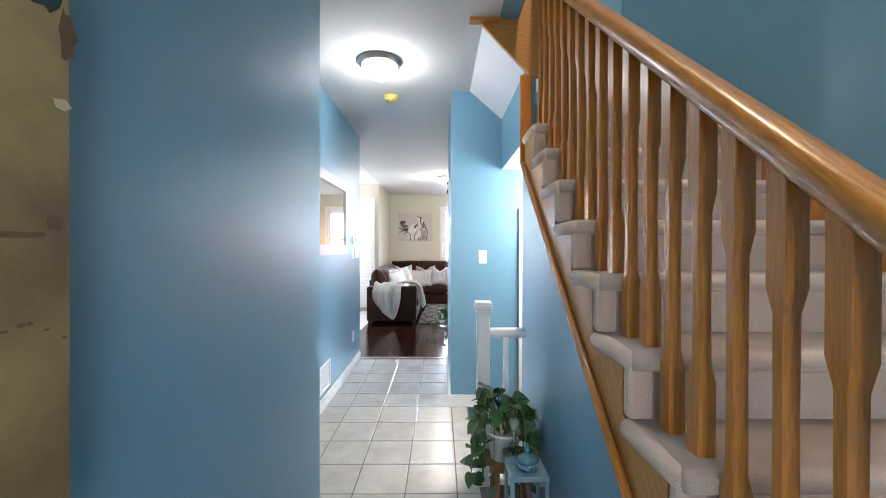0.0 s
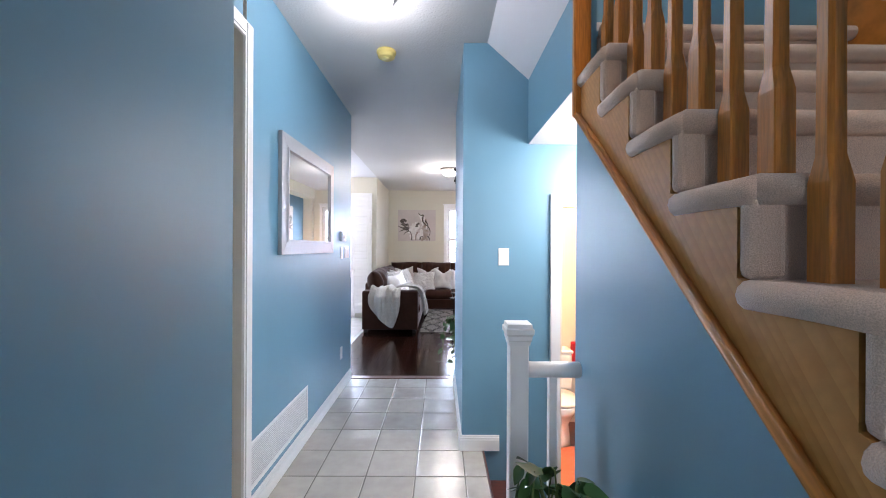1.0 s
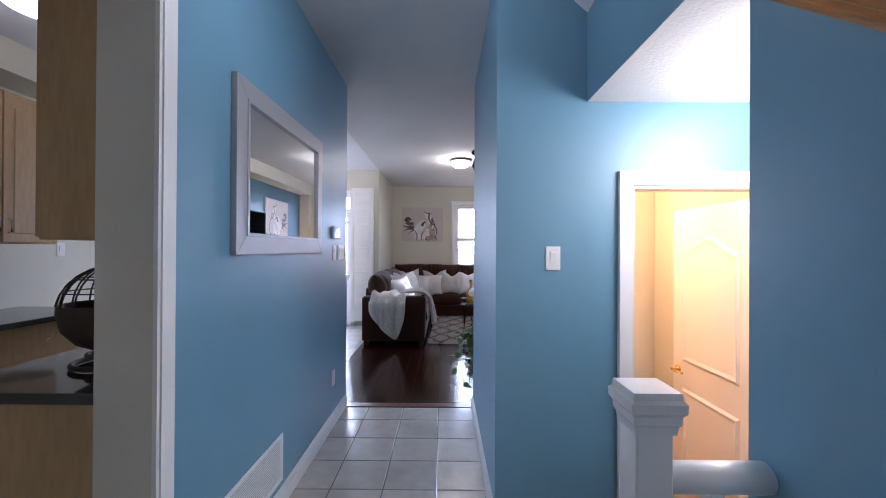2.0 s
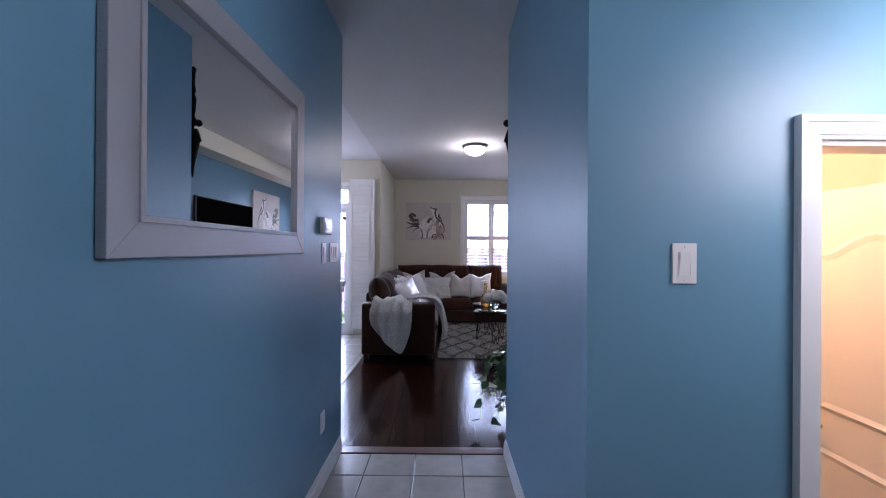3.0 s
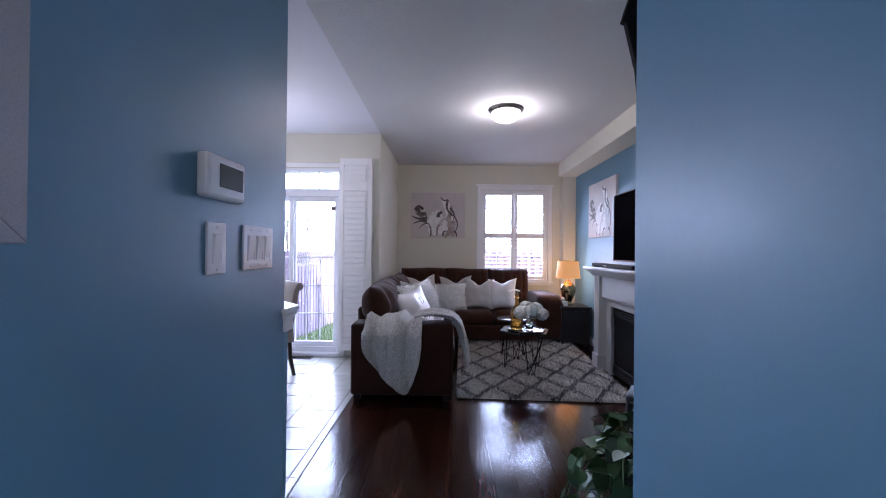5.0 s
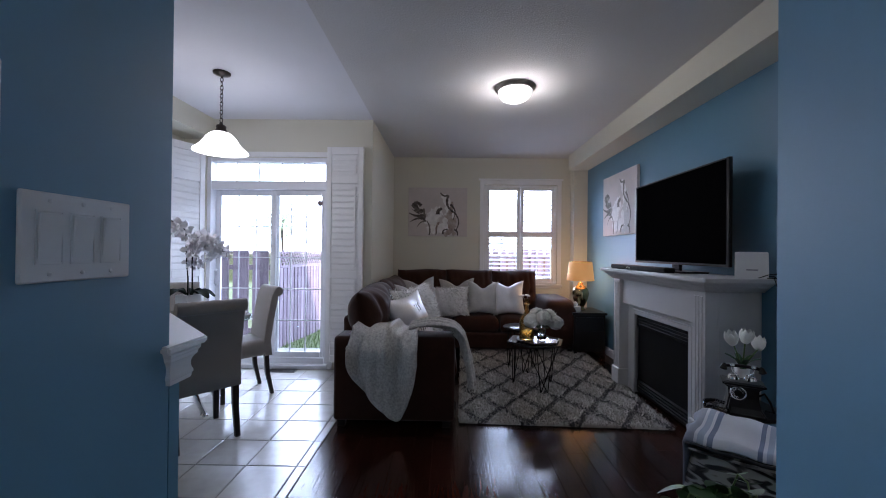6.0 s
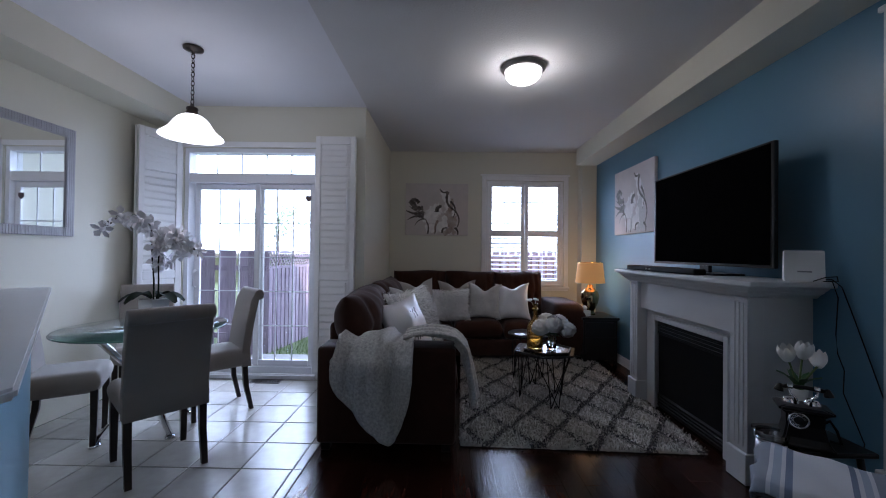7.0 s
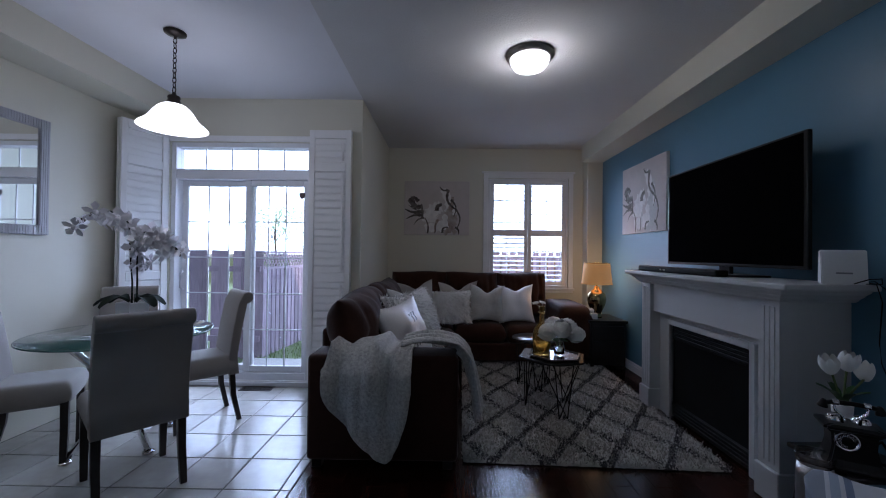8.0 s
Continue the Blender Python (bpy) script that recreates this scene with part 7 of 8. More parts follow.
# old-fashioned telephone: waisted case, dial, bells, fork and handset
phone = thing("rotary_telephone", "black old-fashioned rotary telephone with silver fittings", "telephone", pose(1.41, 6.36, TOPZ, 0, 0, -30) @ Matrix.Scale(0.86, 4))
bm = BM()
rings = []
for w, d, z in ((0.115, 0.090, 0.0), (0.115, 0.090, 0.014), (0.105, 0.082, 0.022), (0.090, 0.070, 0.05), (0.078, 0.062, 0.11), (0.080, 0.064, 0.165), (0.098, 0.078, 0.183), (0.112, 0.088, 0.190), (0.112, 0.088, 0.202), (0.085, 0.065, 0.208)):
    rings.append([bm.verts.new((x, y, z)) for x, y in ((-w, -d), (w, -d), (w, d), (-w, d))])
for r0, r1 in zip(rings, rings[1:]):
    for k in range(4):
        bm.faces.new((r0[k], r0[(k + 1) % 4], r1[(k + 1) % 4], r1[k]))
bm.faces.new(rings[0]), bm.faces.new(rings[-1])
bmesh.ops.bevel(bm, geom=[e for e in bm.edges if abs(e.verts[0].co.z - e.verts[1].co.z) > 1e-4], offset=0.010, segments=2, affect="EDGES")
part("case", bm, BLACK, phone)
DIALM = pose(-0.030, -0.066, 0.140, 86)
bm = BM()
lathe(bm, [(0.030, 0.0), (0.044, 0.0), (0.046, 0.006), (0.043, 0.012), (0.037, 0.013), (0.034, 0.008), (0.030, 0.0)], m=DIALM, seg=36)
dial = part("dial", bm, CHROME, phone, "round silver dial ring")
bm = BM()
lathe(bm, [(0, 0.006), (0.035, 0.006), (0.035, 0.002), (0, 0.002)], m=DIALM, seg=28)
part("dial_plate", bm, BLACK, dial)
for k in range(9):
    bm = BM()
    a = radians(30 * k + 20)
    lathe(bm, [(0.0035, 0.0065), (0.0062, 0.0065), (0.0062, 0.0085), (0.0035, 0.0085), (0.0035, 0.0065)], m=DIALM @ pose(0.026 * math.cos(a), 0.026 * math.sin(a), 0), seg=10)
    part("finger_hole", bm, CHROME, dial)
for sx in (-1, 1):
    bm = BM()
    lathe(bm, [(0.036, 0.206), (0.036, 0.214), (0.028, 0.232), (0.012, 0.240), (0, 0.241)], sx * 0.045, 0.025, seg=24)
    part("bell", bm, CHROME, phone, "silver bell")
    bm = BM()
    tube(bm, [(sx * 0.030, -0.012, 0.205), (sx * 0.034, -0.012, 0.245), (sx * 0.055, -0.012, 0.262), (sx * 0.060, -0.012, 0.288)], 0.006)
    part("fork", bm, CHROME, phone)
bm = BM()
tube(bm, [(-0.096, -0.012, 0.294), (-0.06, -0.012, 0.301), (0.0, -0.012, 0.304), (0.06, -0.012, 0.301), (0.096, -0.012, 0.294)], 0.011, seg=12)
hs = part("handset", bm, BLACK, phone, "black handset with silver collars")
for sx in (-1, 1):
    bm = BM()
    lathe(bm, [(0.010, 0.02), (0.016, 0.012), (0.019, 0.0), (0.024, -0.014), (0.026, -0.024), (0.022, -0.026), (0, -0.024)], m=pose(sx * 0.098, -0.012, 0.292, 0, -12 * sx) @ Matrix.Scale(0.85, 4), seg=20)
    part("earpiece", bm, BLACK, hs)
    bm = BM()
    lathe(bm, [(0.0125, -0.012), (0.016, -0.008), (0.0135, 0), (0.016, 0.008), (0.0125, 0.012)], m=pose(sx * 0.055, -0.012, 0.302, 0, 90), seg=16)
    part("collar", bm, CHROME, hs)
bm = BM()
tube(bm, [(0.075, 0.03, 0.10), (0.12, 0.04, 0.13), (0.15, 0.05, 0.08), (0.17, 0.06, 0.012), (0.13, 0.08, 0.008)], 0.007, seg=8)
part("cord", bm, BLACK_MATTE, phone, "thick black handset cord")
tv2 = thing("tulip_vase", "white vase of white tulips", "vase", pose(1.50, 6.48, TOPZ))
bm = BM()
lathe(bm, [(0, 0), (0.042, 0), (0.040, 0.02), (0.033, 0.11), (0.034, 0.17), (0.038, 0.215), (0.034, 0.215), (0.030, 0.17), (0.029, 0.11), (0, 0.03)])
part("vase", bm, POT_W, tv2)
def tulip_mesh(seed):
    """A cup of six petals grown together at the base, its rim drawn up into six tips."""
    rnd = random.Random(seed)
    bm = BM()
    rings = []
    for i in range(9):
        u = i / 8
        ring = []
        for k in range(36):
            a = 2 * math.pi * k / 36
            lobe = abs(math.cos(a * 3))
            outer = 1.0 if int(k / 6) % 2 else 0.93
            r = 0.044 * math.sin(math.pi * (0.10 + 0.66 * u)) ** 0.75 * outer * (1 - 0.10 * (1 - lobe) * u)
            ring.append(bm.verts.new((r * math.cos(a), r * math.sin(a), 0.098 * u * (1 - 0.22 * (1 - lobe) * u * u) + rnd.uniform(-0.0006, 0.0006))))
        rings.append(ring)
    for r0, r1 in zip(rings, rings[1:]):
        for k in range(36):
            bm.faces.new((r0[k], r0[(k + 1) % 36], r1[(k + 1) % 36], r1[k])).smooth = True
    bm.faces.new(rings[0])
    return finish("tulip", bm, ROSE)
for k, (x, y, z, rx, ry) in enumerate(((-0.070, -0.02, 0.355, 8, -20), (0.005, -0.015, 0.365, 10, -2), (0.080, -0.02, 0.325, 6, 34))):
    b = new("tulip", tulip_mesh(k))
    b.parent = tv2
    b.matrix_parent_inverse = Matrix()
    b.matrix_basis = pose(x, y, z, rx, ry, 30 * k) @ Matrix.Scale(0.86, 4)
    bm = BM()
    tube(bm, [(0, 0, 0.05), (x * 0.25, y * 0.3, 0.25), (x * 0.95, y * 0.95, z + 0.004)], 0.0045, seg=6)
    part("stem", bm, STEM, tv2)
for k in range(6):
    bm = BM()
    rows = []
    for i in range(6):
        u = i / 5
        w = 0.016 * math.sin(math.pi * (0.15 + 0.85 * (1 - u) ** 0.9)) + 0.001
        rows.append([bm.verts.new((0.01 + 0.075 * u * u, e * w, 0.19 + 0.14 * u - 0.05 * u * u + abs(e) * 0.006)) for e in (-1, 0, 1)])
    for r0, r1 in zip(rows, rows[1:]):
        for i in range(2):
            bm.faces.new((r0[i], r0[i + 1], r1[i + 1], r1[i])).smooth = True
    bmesh.ops.rotate(bm, matrix=Matrix.Rotation(radians(60 * k + 15), 3, "Z"), verts=bm.verts[:])
    part("blade_leaf", bm, LEAF, tv2)
HAMMERED = mat("hammered_silver", (0.55, 0.55, 0.56), rough=0.30, metal=0.9, bump=0.8, bump_scale=55, depth=0.006)
tr = thing("candle_drum", "tall hammered silver drum with a glass rim on the floor", "candle holder", pose(1.275, 6.37, 0.0))
bm = BM()
lathe(bm, [(0, 0.002), (0.052, 0.002), (0.056, 0.010), (0.060, 0.10), (0.062, 0.25), (0.061, 0.40), (0.057, 0.452), (0.053, 0.452), (0.053, 0.44), (0, 0.43)], seg=40)
part("shell", bm, HAMMERED, tr)
bm = BM()
lathe(bm, [(0.054, 0.452), (0.061, 0.460), (0.066, 0.498), (0.063, 0.498), (0.058, 0.462), (0.051, 0.455), (0.054, 0.452)], seg=40)
part("glass_rim", bm, GLASS, tr, "clear glass rim")

# armchair in a dark blotch print, a striped throw and a fluffy cushion
m = mat("blotch_print", (0.55, 0.54, 0.53), rough=0.85, sheen=0.2, bump=0.2, bump_scale=300)
nt = m.node_tree
n, l = nt.nodes, nt.links
tc = n.new("ShaderNodeTexCoord")
mp = n.new("ShaderNodeMapping")
mp.inputs["Scale"].default_value = (11, 11, 34)
ns = n.new("ShaderNodeTexNoise")
ns.inputs["Scale"].default_value, ns.inputs["Detail"].default_value, ns.inputs["Distortion"].default_value = 1.0, 1.5, 0.8
rp_ = n.new("ShaderNodeValToRGB")
rp_.color_ramp.elements[0].position, rp_.color_ramp.elements[1].position = 0.44, 0.56
rp_.color_ramp.elements[0].color, rp_.color_ramp.elements[1].color = (0.015, 0.015, 0.018, 1), (0.36, 0.35, 0.34, 1)
for q, c in ((0.47, 0.07), (0.51, 0.12), (0.535, 0.30)):
    e = rp_.color_ramp.elements.new(q)
    e.color = (c, c * 0.95, c * 0.92, 1)
l.new(tc.outputs["Object"], mp.inputs["Vector"])
l.new(mp.outputs["Vector"], ns.inputs["Vector"])
l.new(ns.outputs["Fac"], rp_.inputs["Fac"])
l.new(rp_.outputs["Color"], n["Principled BSDF"].inputs["Base Color"])
ACM = pose(1.222, 5.705, -0.042, 0, 0, -42)
ac = thing("armchair", "low armchair in a dark blotchy print", "armchair", ACM)
bm = BM()
cushion(bm, 0.86, 0.41, 0.52, m=pose(0, 0, 0.333), power=12, n=24, rough=0.012, seed=2)
part("arm", bm, m, ac)
bm = BM()
tube(bm, [(-0.41, -0.200, 0.548), (-0.2, -0.205, 0.553), (0.1, -0.206, 0.554), (0.41, -0.200, 0.548)], 0.006, seg=8)
part("piping", bm, m, ac)
bm = BM()
cushion(bm, 0.60, 0.40, 0.34, m=pose(0.14, -0.40, 0.24), power=14, n=18)
part("seat", bm, m, ac)
for x, y in ((-0.34, 0.12), (0.34, 0.12), (-0.10, -0.52), (0.38, -0.52)):
    bm = BM()
    tube(bm, [(x, y, 0.10), (x, y, 0.044)], 0.022)
    part("leg", bm, ESPRESSO, ac)
m2_ = mat("striped_cotton", (0.72, 0.73, 0.76), rough=0.9, grain=0.15, grain_scale=150, bump=0.4, bump_scale=260)
nt = m2_.node_tree
n, l = nt.nodes, nt.links
tc = n.new("ShaderNodeTexCoord")
sp = n.new("ShaderNodeSeparateXYZ")
l.new(tc.outputs["Object"], sp.inputs["Vector"])
fr = math_node("ADD", sp.outputs["X"], 0.44)
ramp = n.new("ShaderNodeValToRGB")
ramp.color_ramp.interpolation = "CONSTANT"
PALE, NAVY, MIST, GREYB = (0.66, 0.68, 0.72, 1), (0.16, 0.20, 0.29, 1), (0.36, 0.42, 0.52, 1), (0.26, 0.29, 0.34, 1)
ramp.color_ramp.elements[0].color = GREYB
for q, c in ((0.045, PALE), (0.058, MIST), (0.082, PALE), (0.093, NAVY), (0.112, PALE), (0.255, NAVY), (0.272, PALE), (0.282, MIST), (0.302, PALE), (0.314, GREYB), (0.372, PALE), (0.386, MIST), (0.412, PALE)):
    e = ramp.color_ramp.elements.new(q)
    e.color = c
l.new(fr, ramp.inputs["Fac"])
l.new(ramp.outputs["Color"], n["Principled BSDF"].inputs["Base Color"])
th2 = thing("striped_throw", "white cotton throw with blue stripes and a dark hem", "blanket", ACM)
bm = BM()
rows = []
for i in range(61):
    d = -0.25 + 1.06 * i / 60
    row = []
    for j in range(31):
        v = j / 30
        y = -0.208 + 0.416 * v
        drop = 0.9 * max(0, abs(y) - 0.182)
        over = max(0.0, min(1.0, (d + 0.03) / 0.07))
        x = -0.440 + max(d, 0) + 0.008 * (1 - over)
        z = 0.606 + min(d, 0) - 0.016 * (1 - over) - drop + 0.004 * math.sin(d * 40 + v * 6) + 0.006 * math.sin(v * 9 + d * 5)
        row.append(bm.verts.new((x + (0.008 * math.sin(v * 14) if d < 0 else 0), y * (1 if d > 0 else 0.93), z)))
    rows.append(row)
for i in range(60):
    for j in range(30):
        bm.faces.new((rows[i][j], rows[i + 1][j], rows[i + 1][j + 1], rows[i][j + 1])).smooth = True
c = part("cloth", bm, m2_, th2)
mod = c.modifiers.new("thickness", "SOLIDIFY")
mod.thickness = 0.006
BRAID = mat("dark_braid", (0.045, 0.05, 0.06), rough=0.9, grain=0.4, grain_scale=300)
bm = BM()
tube(bm, [(-0.42 + 0.84 * i / 40, -0.2105 - 0.001 * math.sin(i * 1.7), 0.574 + 0.003 * math.sin(i * 0.9)) for i in range(41)], 0.0065, seg=6)
part("hem_braid", bm, BRAID, th2, "dark braided hem")
pl = pillow(pose(1.19, 5.60, 0.75, 82, 0, 30), 0.44, 0.34, FUR, "round fluffy white pillow on the armchair", 0.013, 0.27, 0.0, 2.0)
pl["group"] = "pillows"

# ---- outside ----
GRASS = mat("lawn_ground", (0.14, 0.19, 0.08), rough=1.0, grain=0.6, grain_scale=30, stain=0.5, stain_scale=1.5)
bm = BM()
box(bm, -60, 60, YB + 0.16, 120, -0.50, -0.30)
box(bm, -60, -1.28, YP + 0.16, YB + 0.16, -0.50, -0.30)
solid("ground", bm, GRASS, "grassy back garden ground", "ground", kind="structure")
SLAB = mat("patio_concrete", (0.42, 0.41, 0.40), rough=0.9, grain=0.3, grain_scale=20, stain=0.3)
bm = BM()
box(bm, -3.05, -1.3, YP + 0.16, 10.2, -0.299, -0.20, bevel=0.01)
solid("patio_slab", bm, SLAB, "pale concrete patio slab", "pavement", kind="structure")
# weathered boards, with glare and haze put into their pale purple
FENCE = mat("weathered_hazed_fence", (0.46, 0.37, 0.46), rough=0.9, grain=0.5, grain_scale=10, stretch=(4, 4, 0.4), stain=0.4, stain_scale=1.5, random=0.2)


def fence(name, a, b, h, spacing, label, half=0.068, gap=0.035):
    """Upright boards nailed by turns on both sides of two rails from a to b."""
    t = thing(name, label, "fence")
    a, b = Vector(a), Vector(b)
    d = (b - a).normalized()
    n = Vector((-d.y, d.x))
    L = (b - a).length
    ang = math.degrees(math.atan2(d.y, d.x))
    bm = BM()
    box(bm, -half, half, -0.010, 0.010, 0, h, bevel=0.003)
    me = finish("board", bm, FENCE)
    i = 0
    while i * spacing < L:
        p = a + d * (i * spacing) + n * (gap if i % 2 else -0.035)
        o = new("board", me)
        o.parent = t
        o.matrix_parent_inverse = Matrix()
        o.matrix_basis = pose(p.x, p.y, -0.30, 0, 0, ang)
        i += 1
    for z in (-0.05, h - 0.62):
        bm = BM()
        box(bm, 0, L, -0.02, 0.02, z, z + 0.08)
        bmesh.ops.transform(bm, matrix=pose(a.x, a.y, 0, 0, 0, ang), verts=bm.verts[:])
        part("rail", bm, FENCE, t)
    return t


fence("fence", (-7.9, 10.55), (-3.08, 10.55), 1.62, 0.165, "weathered board fence behind the patio, tinted purple for haze")
fence("fence", (-3.08, 10.62), (-2.25, 17.0), 1.33, 0.118, "weathered board fence along the garden", 0.046, -0.035)
fence("fence", (-2.2, 17.0), (9.0, 21.0), 1.75, 0.16, "weathered board fence at the garden's end")
fence("fence", (4.2, 10.6), (4.2, 19.0), 1.7, 0.16, "weathered board fence by the neighbour")
lat = thing("fence_lattice", "pale wooden lattice strip on top of the fence", "fence")
bm = BM()
for i in range(76):
    y = 10.68 + 0.083 * i
    x = -3.08 + 0.83 * (y - 10.62) / 6.38
    for k in (-1, 1):
        box(bm, -0.004, 0.004, -0.009, 0.009, -0.17, 0.17, m=pose(x + 0.009 * k, y, 1.175, 45 * k))
tagged(part("slat", bm, FENCE, lat), kind="stuff")
for z in (1.05, 1.30):
    bm = BM()
    box(bm, -0.02, 0.02, 0, 6.35, z - 0.018, z + 0.018, m=pose(-3.08, 10.64, 0, 0, 0, -7.41))
    part("rail", bm, FENCE, lat)
LAWN = mat("grass_blades", (0.17, 0.24, 0.09), rough=0.9)
rnd = random.Random(21)
verts, faces = [], []
for i in range(9000):
    x, y = rnd.uniform(-3.0, 2.5), rnd.uniform(10.25, 16.5)
    if x < -3.08 + 0.13 * (y - 10.62) + 0.08:
        continue
    h, a = rnd.uniform(0.05, 0.12), rnd.uniform(0, 6.28)
    dx, dy = 0.008 * math.cos(a), 0.008 * math.sin(a)
    k = len(verts)
    verts += [(x - dx, y - dy, -0.302), (x + dx, y + dy, -0.302), (x + rnd.uniform(-0.03, 0.03), y + rnd.uniform(-0.03, 0.03), -0.30 + h)]
    faces.append((k, k + 1, k + 2))
me = bpy.data.meshes.new("lawn")
me.from_pydata(verts, [], faces)
me.materials.append(LAWN)
tagged(new("lawn", me), "short green lawn grass", "grass", kind="stuff")
BARK = mat("bark", (0.12, 0.09, 0.07), rough=1.0, grain=0.5, grain_scale=12)
FOLI = bpy.data.materials.new("tree_foliage")
FOLI.use_nodes = True
fn, fl_ = FOLI.node_tree.nodes, FOLI.node_tree.links
thin = fn.new("ShaderNodeBsdfTranslucent")
thin.inputs["Color"].default_value = (0.34, 0.42, 0.26, 1)
both = fn.new("ShaderNodeMixShader")
both.inputs["Fac"].default_value = 0.85
fn["Principled BSDF"].inputs["Base Color"].default_value = (0.10, 0.15, 0.06, 1)
fl_.new(fn["Principled BSDF"].outputs["BSDF"], both.inputs[1])
fl_.new(thin.outputs["BSDF"], both.inputs[2])
fl_.new(both.outputs["Shader"], fn["Material Output"].inputs["Surface"])


def tree(x, y, h, seed):
    rnd = random.Random(seed)
    t = thing("tree", "leafy green garden tree beyond the fence", "tree", pose(x, y, -0.30))
    bm = BM()
    tube(bm, [(0, 0, 0), (0.05, 0.02, h * 0.3), (-0.03, 0.05, h * 0.6), (0.02, 0, h * 0.85)], 0.09, seg=9, r_end=0.04)
    tips = []
    for k in range(14):
        a, z = rnd.uniform(0, 6.28), h * rnd.uniform(0.35, 0.8)
        r = h * rnd.uniform(0.16, 0.32)
        tip = Vector((r * math.cos(a), r * math.sin(a), z + h * rnd.uniform(0.08, 0.2)))
        tube(bm, [(0, 0, z), tip * 0.5 + Vector((0, 0, z * 0.52)), tip], 0.022, seg=6, r_end=0.006)
        tips.append(tip)
    part("trunk", bm, BARK, t)
    vs, fs = [], []
    for i in range(1100):
        c = rnd.choice(tips) + Vector((rnd.gauss(0, h * 0.07), rnd.gauss(0, h * 0.07), rnd.gauss(0, h * 0.06)))
        u = Vector((rnd.uniform(-1, 1), rnd.uniform(-1, 1), rnd.uniform(-1, 1))).normalized() * 0.07
        w = u.cross(Vector((rnd.uniform(-1, 1), rnd.uniform(-1, 1), rnd.uniform(-1, 1)))).normalized() * 0.035
        k = len(vs)
        vs += [c - u, c + w, c + u, c - w]
        fs.append((k, k + 1, k + 2, k + 3))
    me = bpy.data.meshes.new("crown")
    me.from_pydata(vs, [], fs)
    me.materials.append(FOLI)
    c = new("crown", me)
    c.parent = t


tree(-7.3, 20.5, 3.7, 1)
BRICK = mat("far_brick", (0.36, 0.22, 0.18), rough=0.9, grain=0.4, grain_scale=12, stain=0.3)
house = thing("neighbour_house", "brick neighbour house beyond the garden fence", "house", pose(7.5, 30, -0.16))
bm = BM()
box(bm, -4, 4, 0, 7, 0, 5.2)
part("wall", bm, BRICK, house)
bm = BM()
prism(bm, [(-4.4, 5.2), (4.4, 5.2), (0, 7.6)], "y", -0.4, 7.4)
part("roof", bm, mat("shingles", (0.10, 0.09, 0.09), rough=0.95, grain=0.4), house)
for x in (-2.4, 0.0, 2.4):
    for z in (1.0, 3.4):
        bm = BM()
        framed(bm, x - 0.55, x + 0.55, z, z + 1.2, 0.07, -0.06, 0.02)
        w = part("window", bm, FRAME_W, house)
        bm = BM()
        box(bm, x - 0.48, x + 0.48, -0.02, -0.004, z + 0.07, z + 1.13)
        part("pane", bm, mat("far_glass", (0.06, 0.07, 0.08), rough=0.05), w)
# brick wall outside the side window
bm = BM()
box(bm, 3.4, 3.6, 4.0, 8.5, -0.16, 5.0)
solid("neighbour_wall", bm, BRICK, "plain brick wall of the house next door", "house", kind="structure")
bm = BM()
box(bm, 1.99, 12, -5, YB + 0.16, -0.40, -0.162)
solid("ground_side", bm, GRASS, "grassy strip beside the house", "ground", kind="structure")
# unseen slab added over the rooms, so that daylight comes only through the openings
bm = BM()
box(bm, XL - 0.2, 2.0, 3.53, YB + 0.16, CEIL + 0.151, CEIL + 0.30)
box(bm, XL - 0.2, 0.60, -1.72, 3.53, CEIL + 0.151, CEIL + 0.30)
solid("roof_slab", bm, SMOOTH_CEILING, "unseen slab over the rooms that blocks the sky's light", "ceiling", kind="structure")
# closing walls at the foyer's far side
wall("wall_foyer_back", [(XL - 0.15, XL, -1.72, 1.38, 0, CEIL)], [CREAM], "plain closing wall")

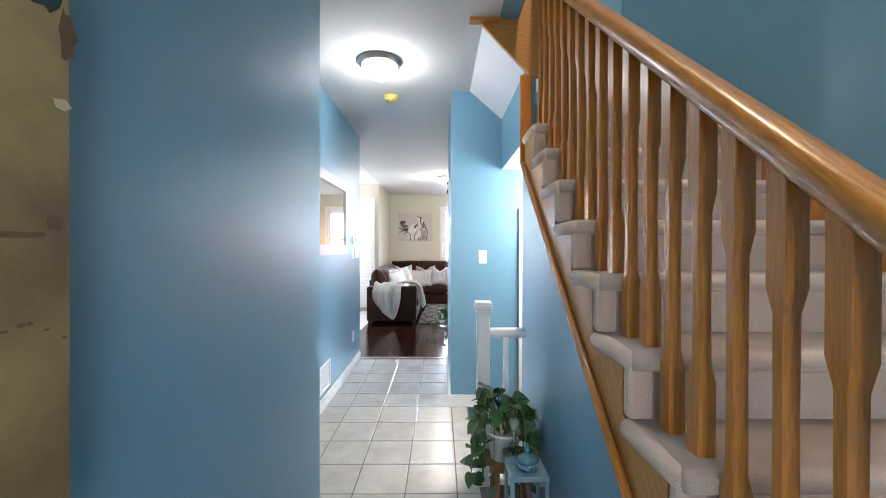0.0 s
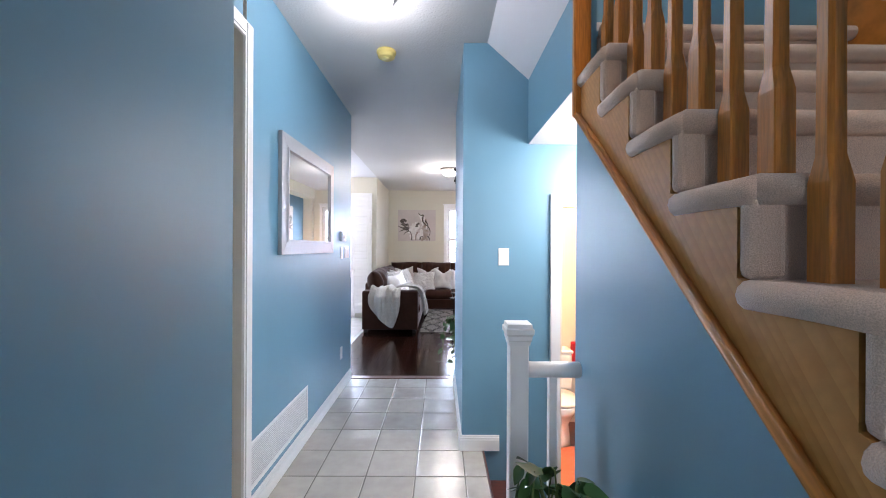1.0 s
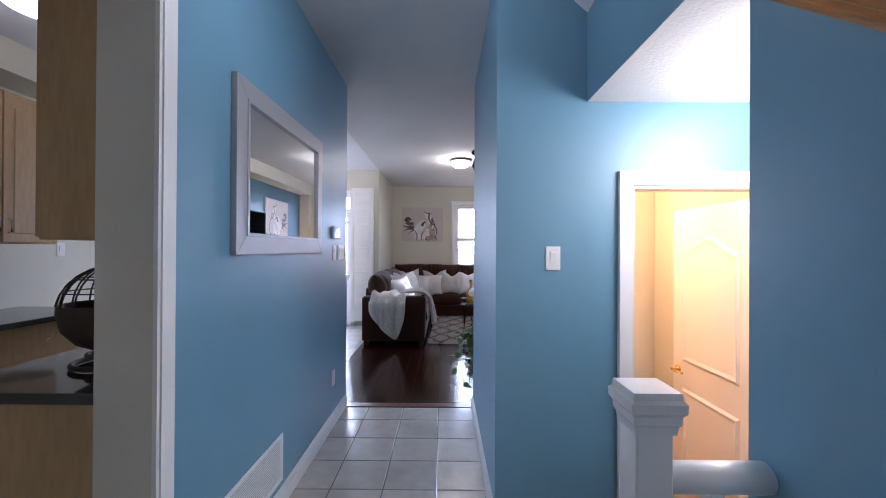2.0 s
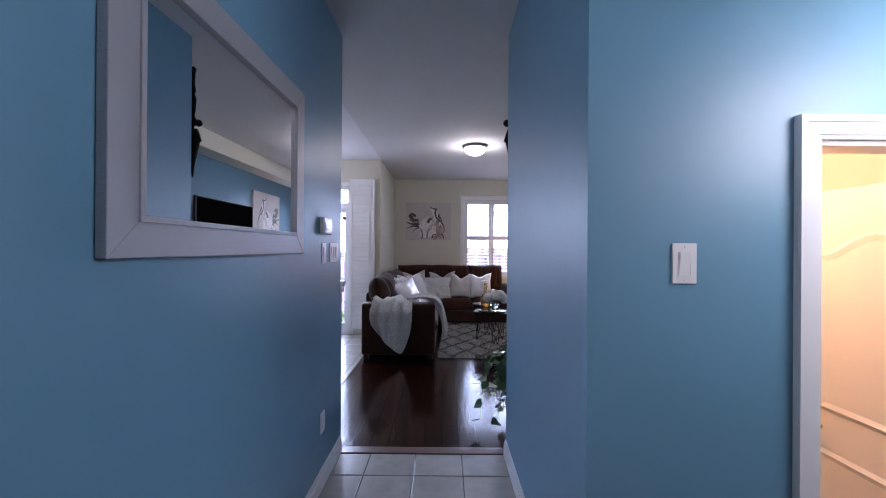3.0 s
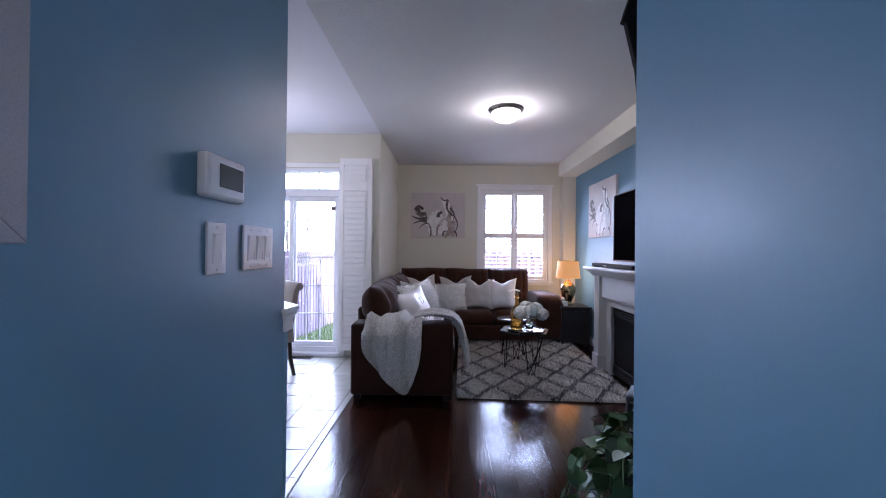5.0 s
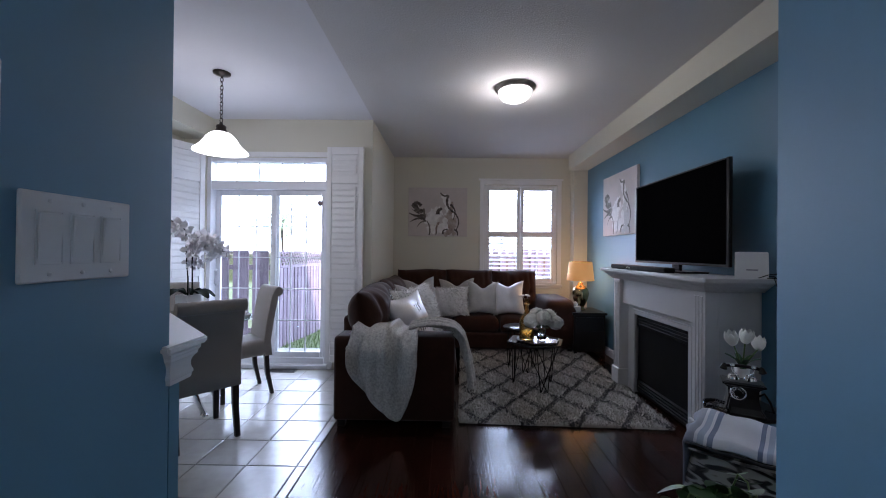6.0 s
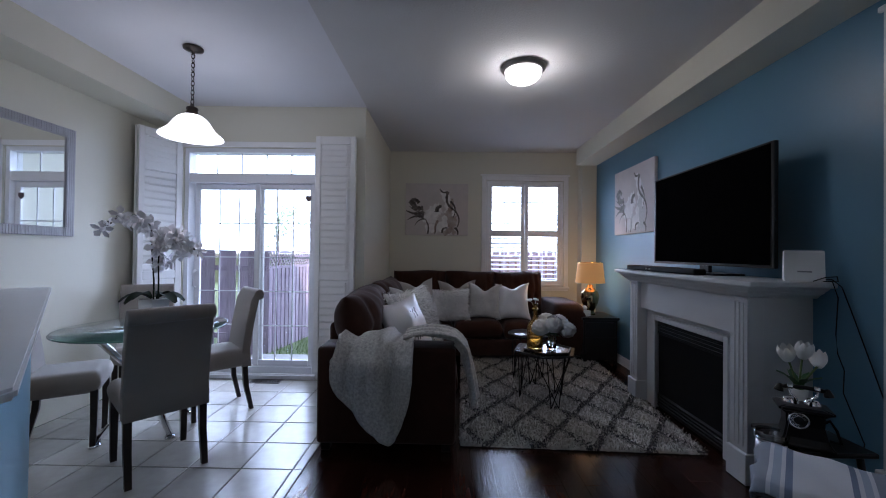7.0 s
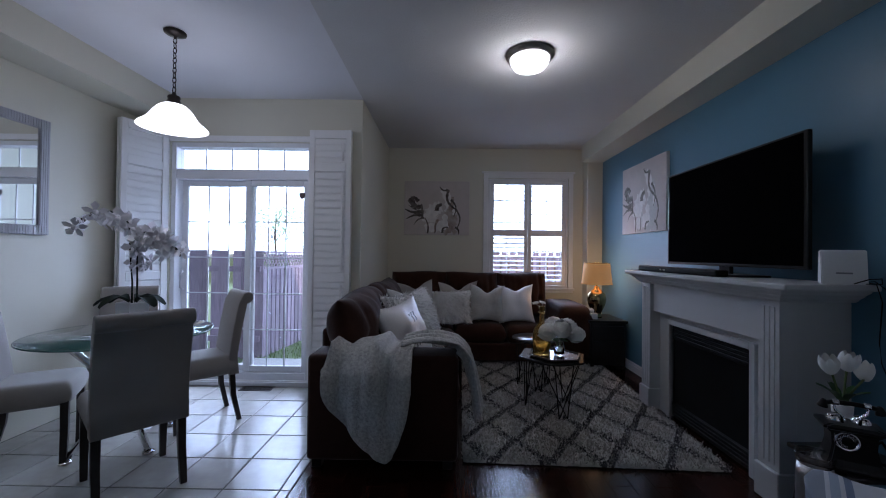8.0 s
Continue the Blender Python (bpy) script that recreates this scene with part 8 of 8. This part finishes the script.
# ---- floor pieces ----
def tile_mesh(w, l, g, b):
    bm = BM()
    lo = [bm.verts.new((x, y, -0.004)) for x, y in ((g, g), (w - g, g), (w - g, l - g), (g, l - g))]
    md = [bm.verts.new((x, y, -0.0015)) for x, y in ((g, g), (w - g, g), (w - g, l - g), (g, l - g))]
    hi = [bm.verts.new((x, y, 0.0)) for x, y in ((g + b, g + b), (w - g - b, g + b), (w - g - b, l - g - b), (g + b, l - g - b))]
    for r0, r1 in ((lo, md), (md, hi)):
        for i in range(4):
            bm.faces.new((r0[i], r0[(i + 1) % 4], r1[(i + 1) % 4], r1[i]))
    bm.faces.new(hi)
    return bm


SHARED = {}
def lay(name, parent, material, x0, x1, y0, y1, ox, oy, w, l, stagger=False, seed=1, gap=0.0032, edge=0.003):
    """Lays pieces w x l on the grid through (ox, oy), cut to the given area."""
    rnd = random.Random(seed)
    i0, i1 = math.floor((x0 - ox) / w), math.ceil((x1 - ox) / w)
    for i in range(i0, i1):
        shift = rnd.uniform(0, l) if stagger else 0.0
        j0, j1 = math.floor((y0 - oy - shift) / l), math.ceil((y1 - oy - shift) / l)
        for j in range(j0, j1):
            a0, a1 = max(ox + i * w, x0), min(ox + (i + 1) * w, x1)
            b0, b1 = max(oy + shift + j * l, y0), min(oy + shift + (j + 1) * l, y1)
            if a1 - a0 < 0.02 or b1 - b0 < 0.02:
                continue
            key = (name, round(a1 - a0, 3), round(b1 - b0, 3))
            if key not in SHARED:
                SHARED[key] = finish(name, tile_mesh(a1 - a0, b1 - b0, gap, edge), material)
            o = new(name, SHARED[key])
            o.parent = parent
            o.matrix_parent_inverse = Matrix()
            o.matrix_basis = pose(a0, b0, 0)


lay("tile", tile_floor, TILE, HX, 0.484, 0.0, 4.87, -0.26, 2.2, 0.303, 0.303)
lay("tile", tile_floor, TILE, -2.6, HX, 1.5, 4.95, -0.26, 2.2, 0.303, 0.303)
lay("tile", tile_floor, TILE, XL, -1.11, 4.95, YP, -1.17, 6.863, 0.317, 0.317)
lay("plank", wood_floor, WOOD, -1.105, XR, 4.955, YB, -1.105, 4.955, 0.127, 1.22, True, 3, 0.0005, 0.0009)
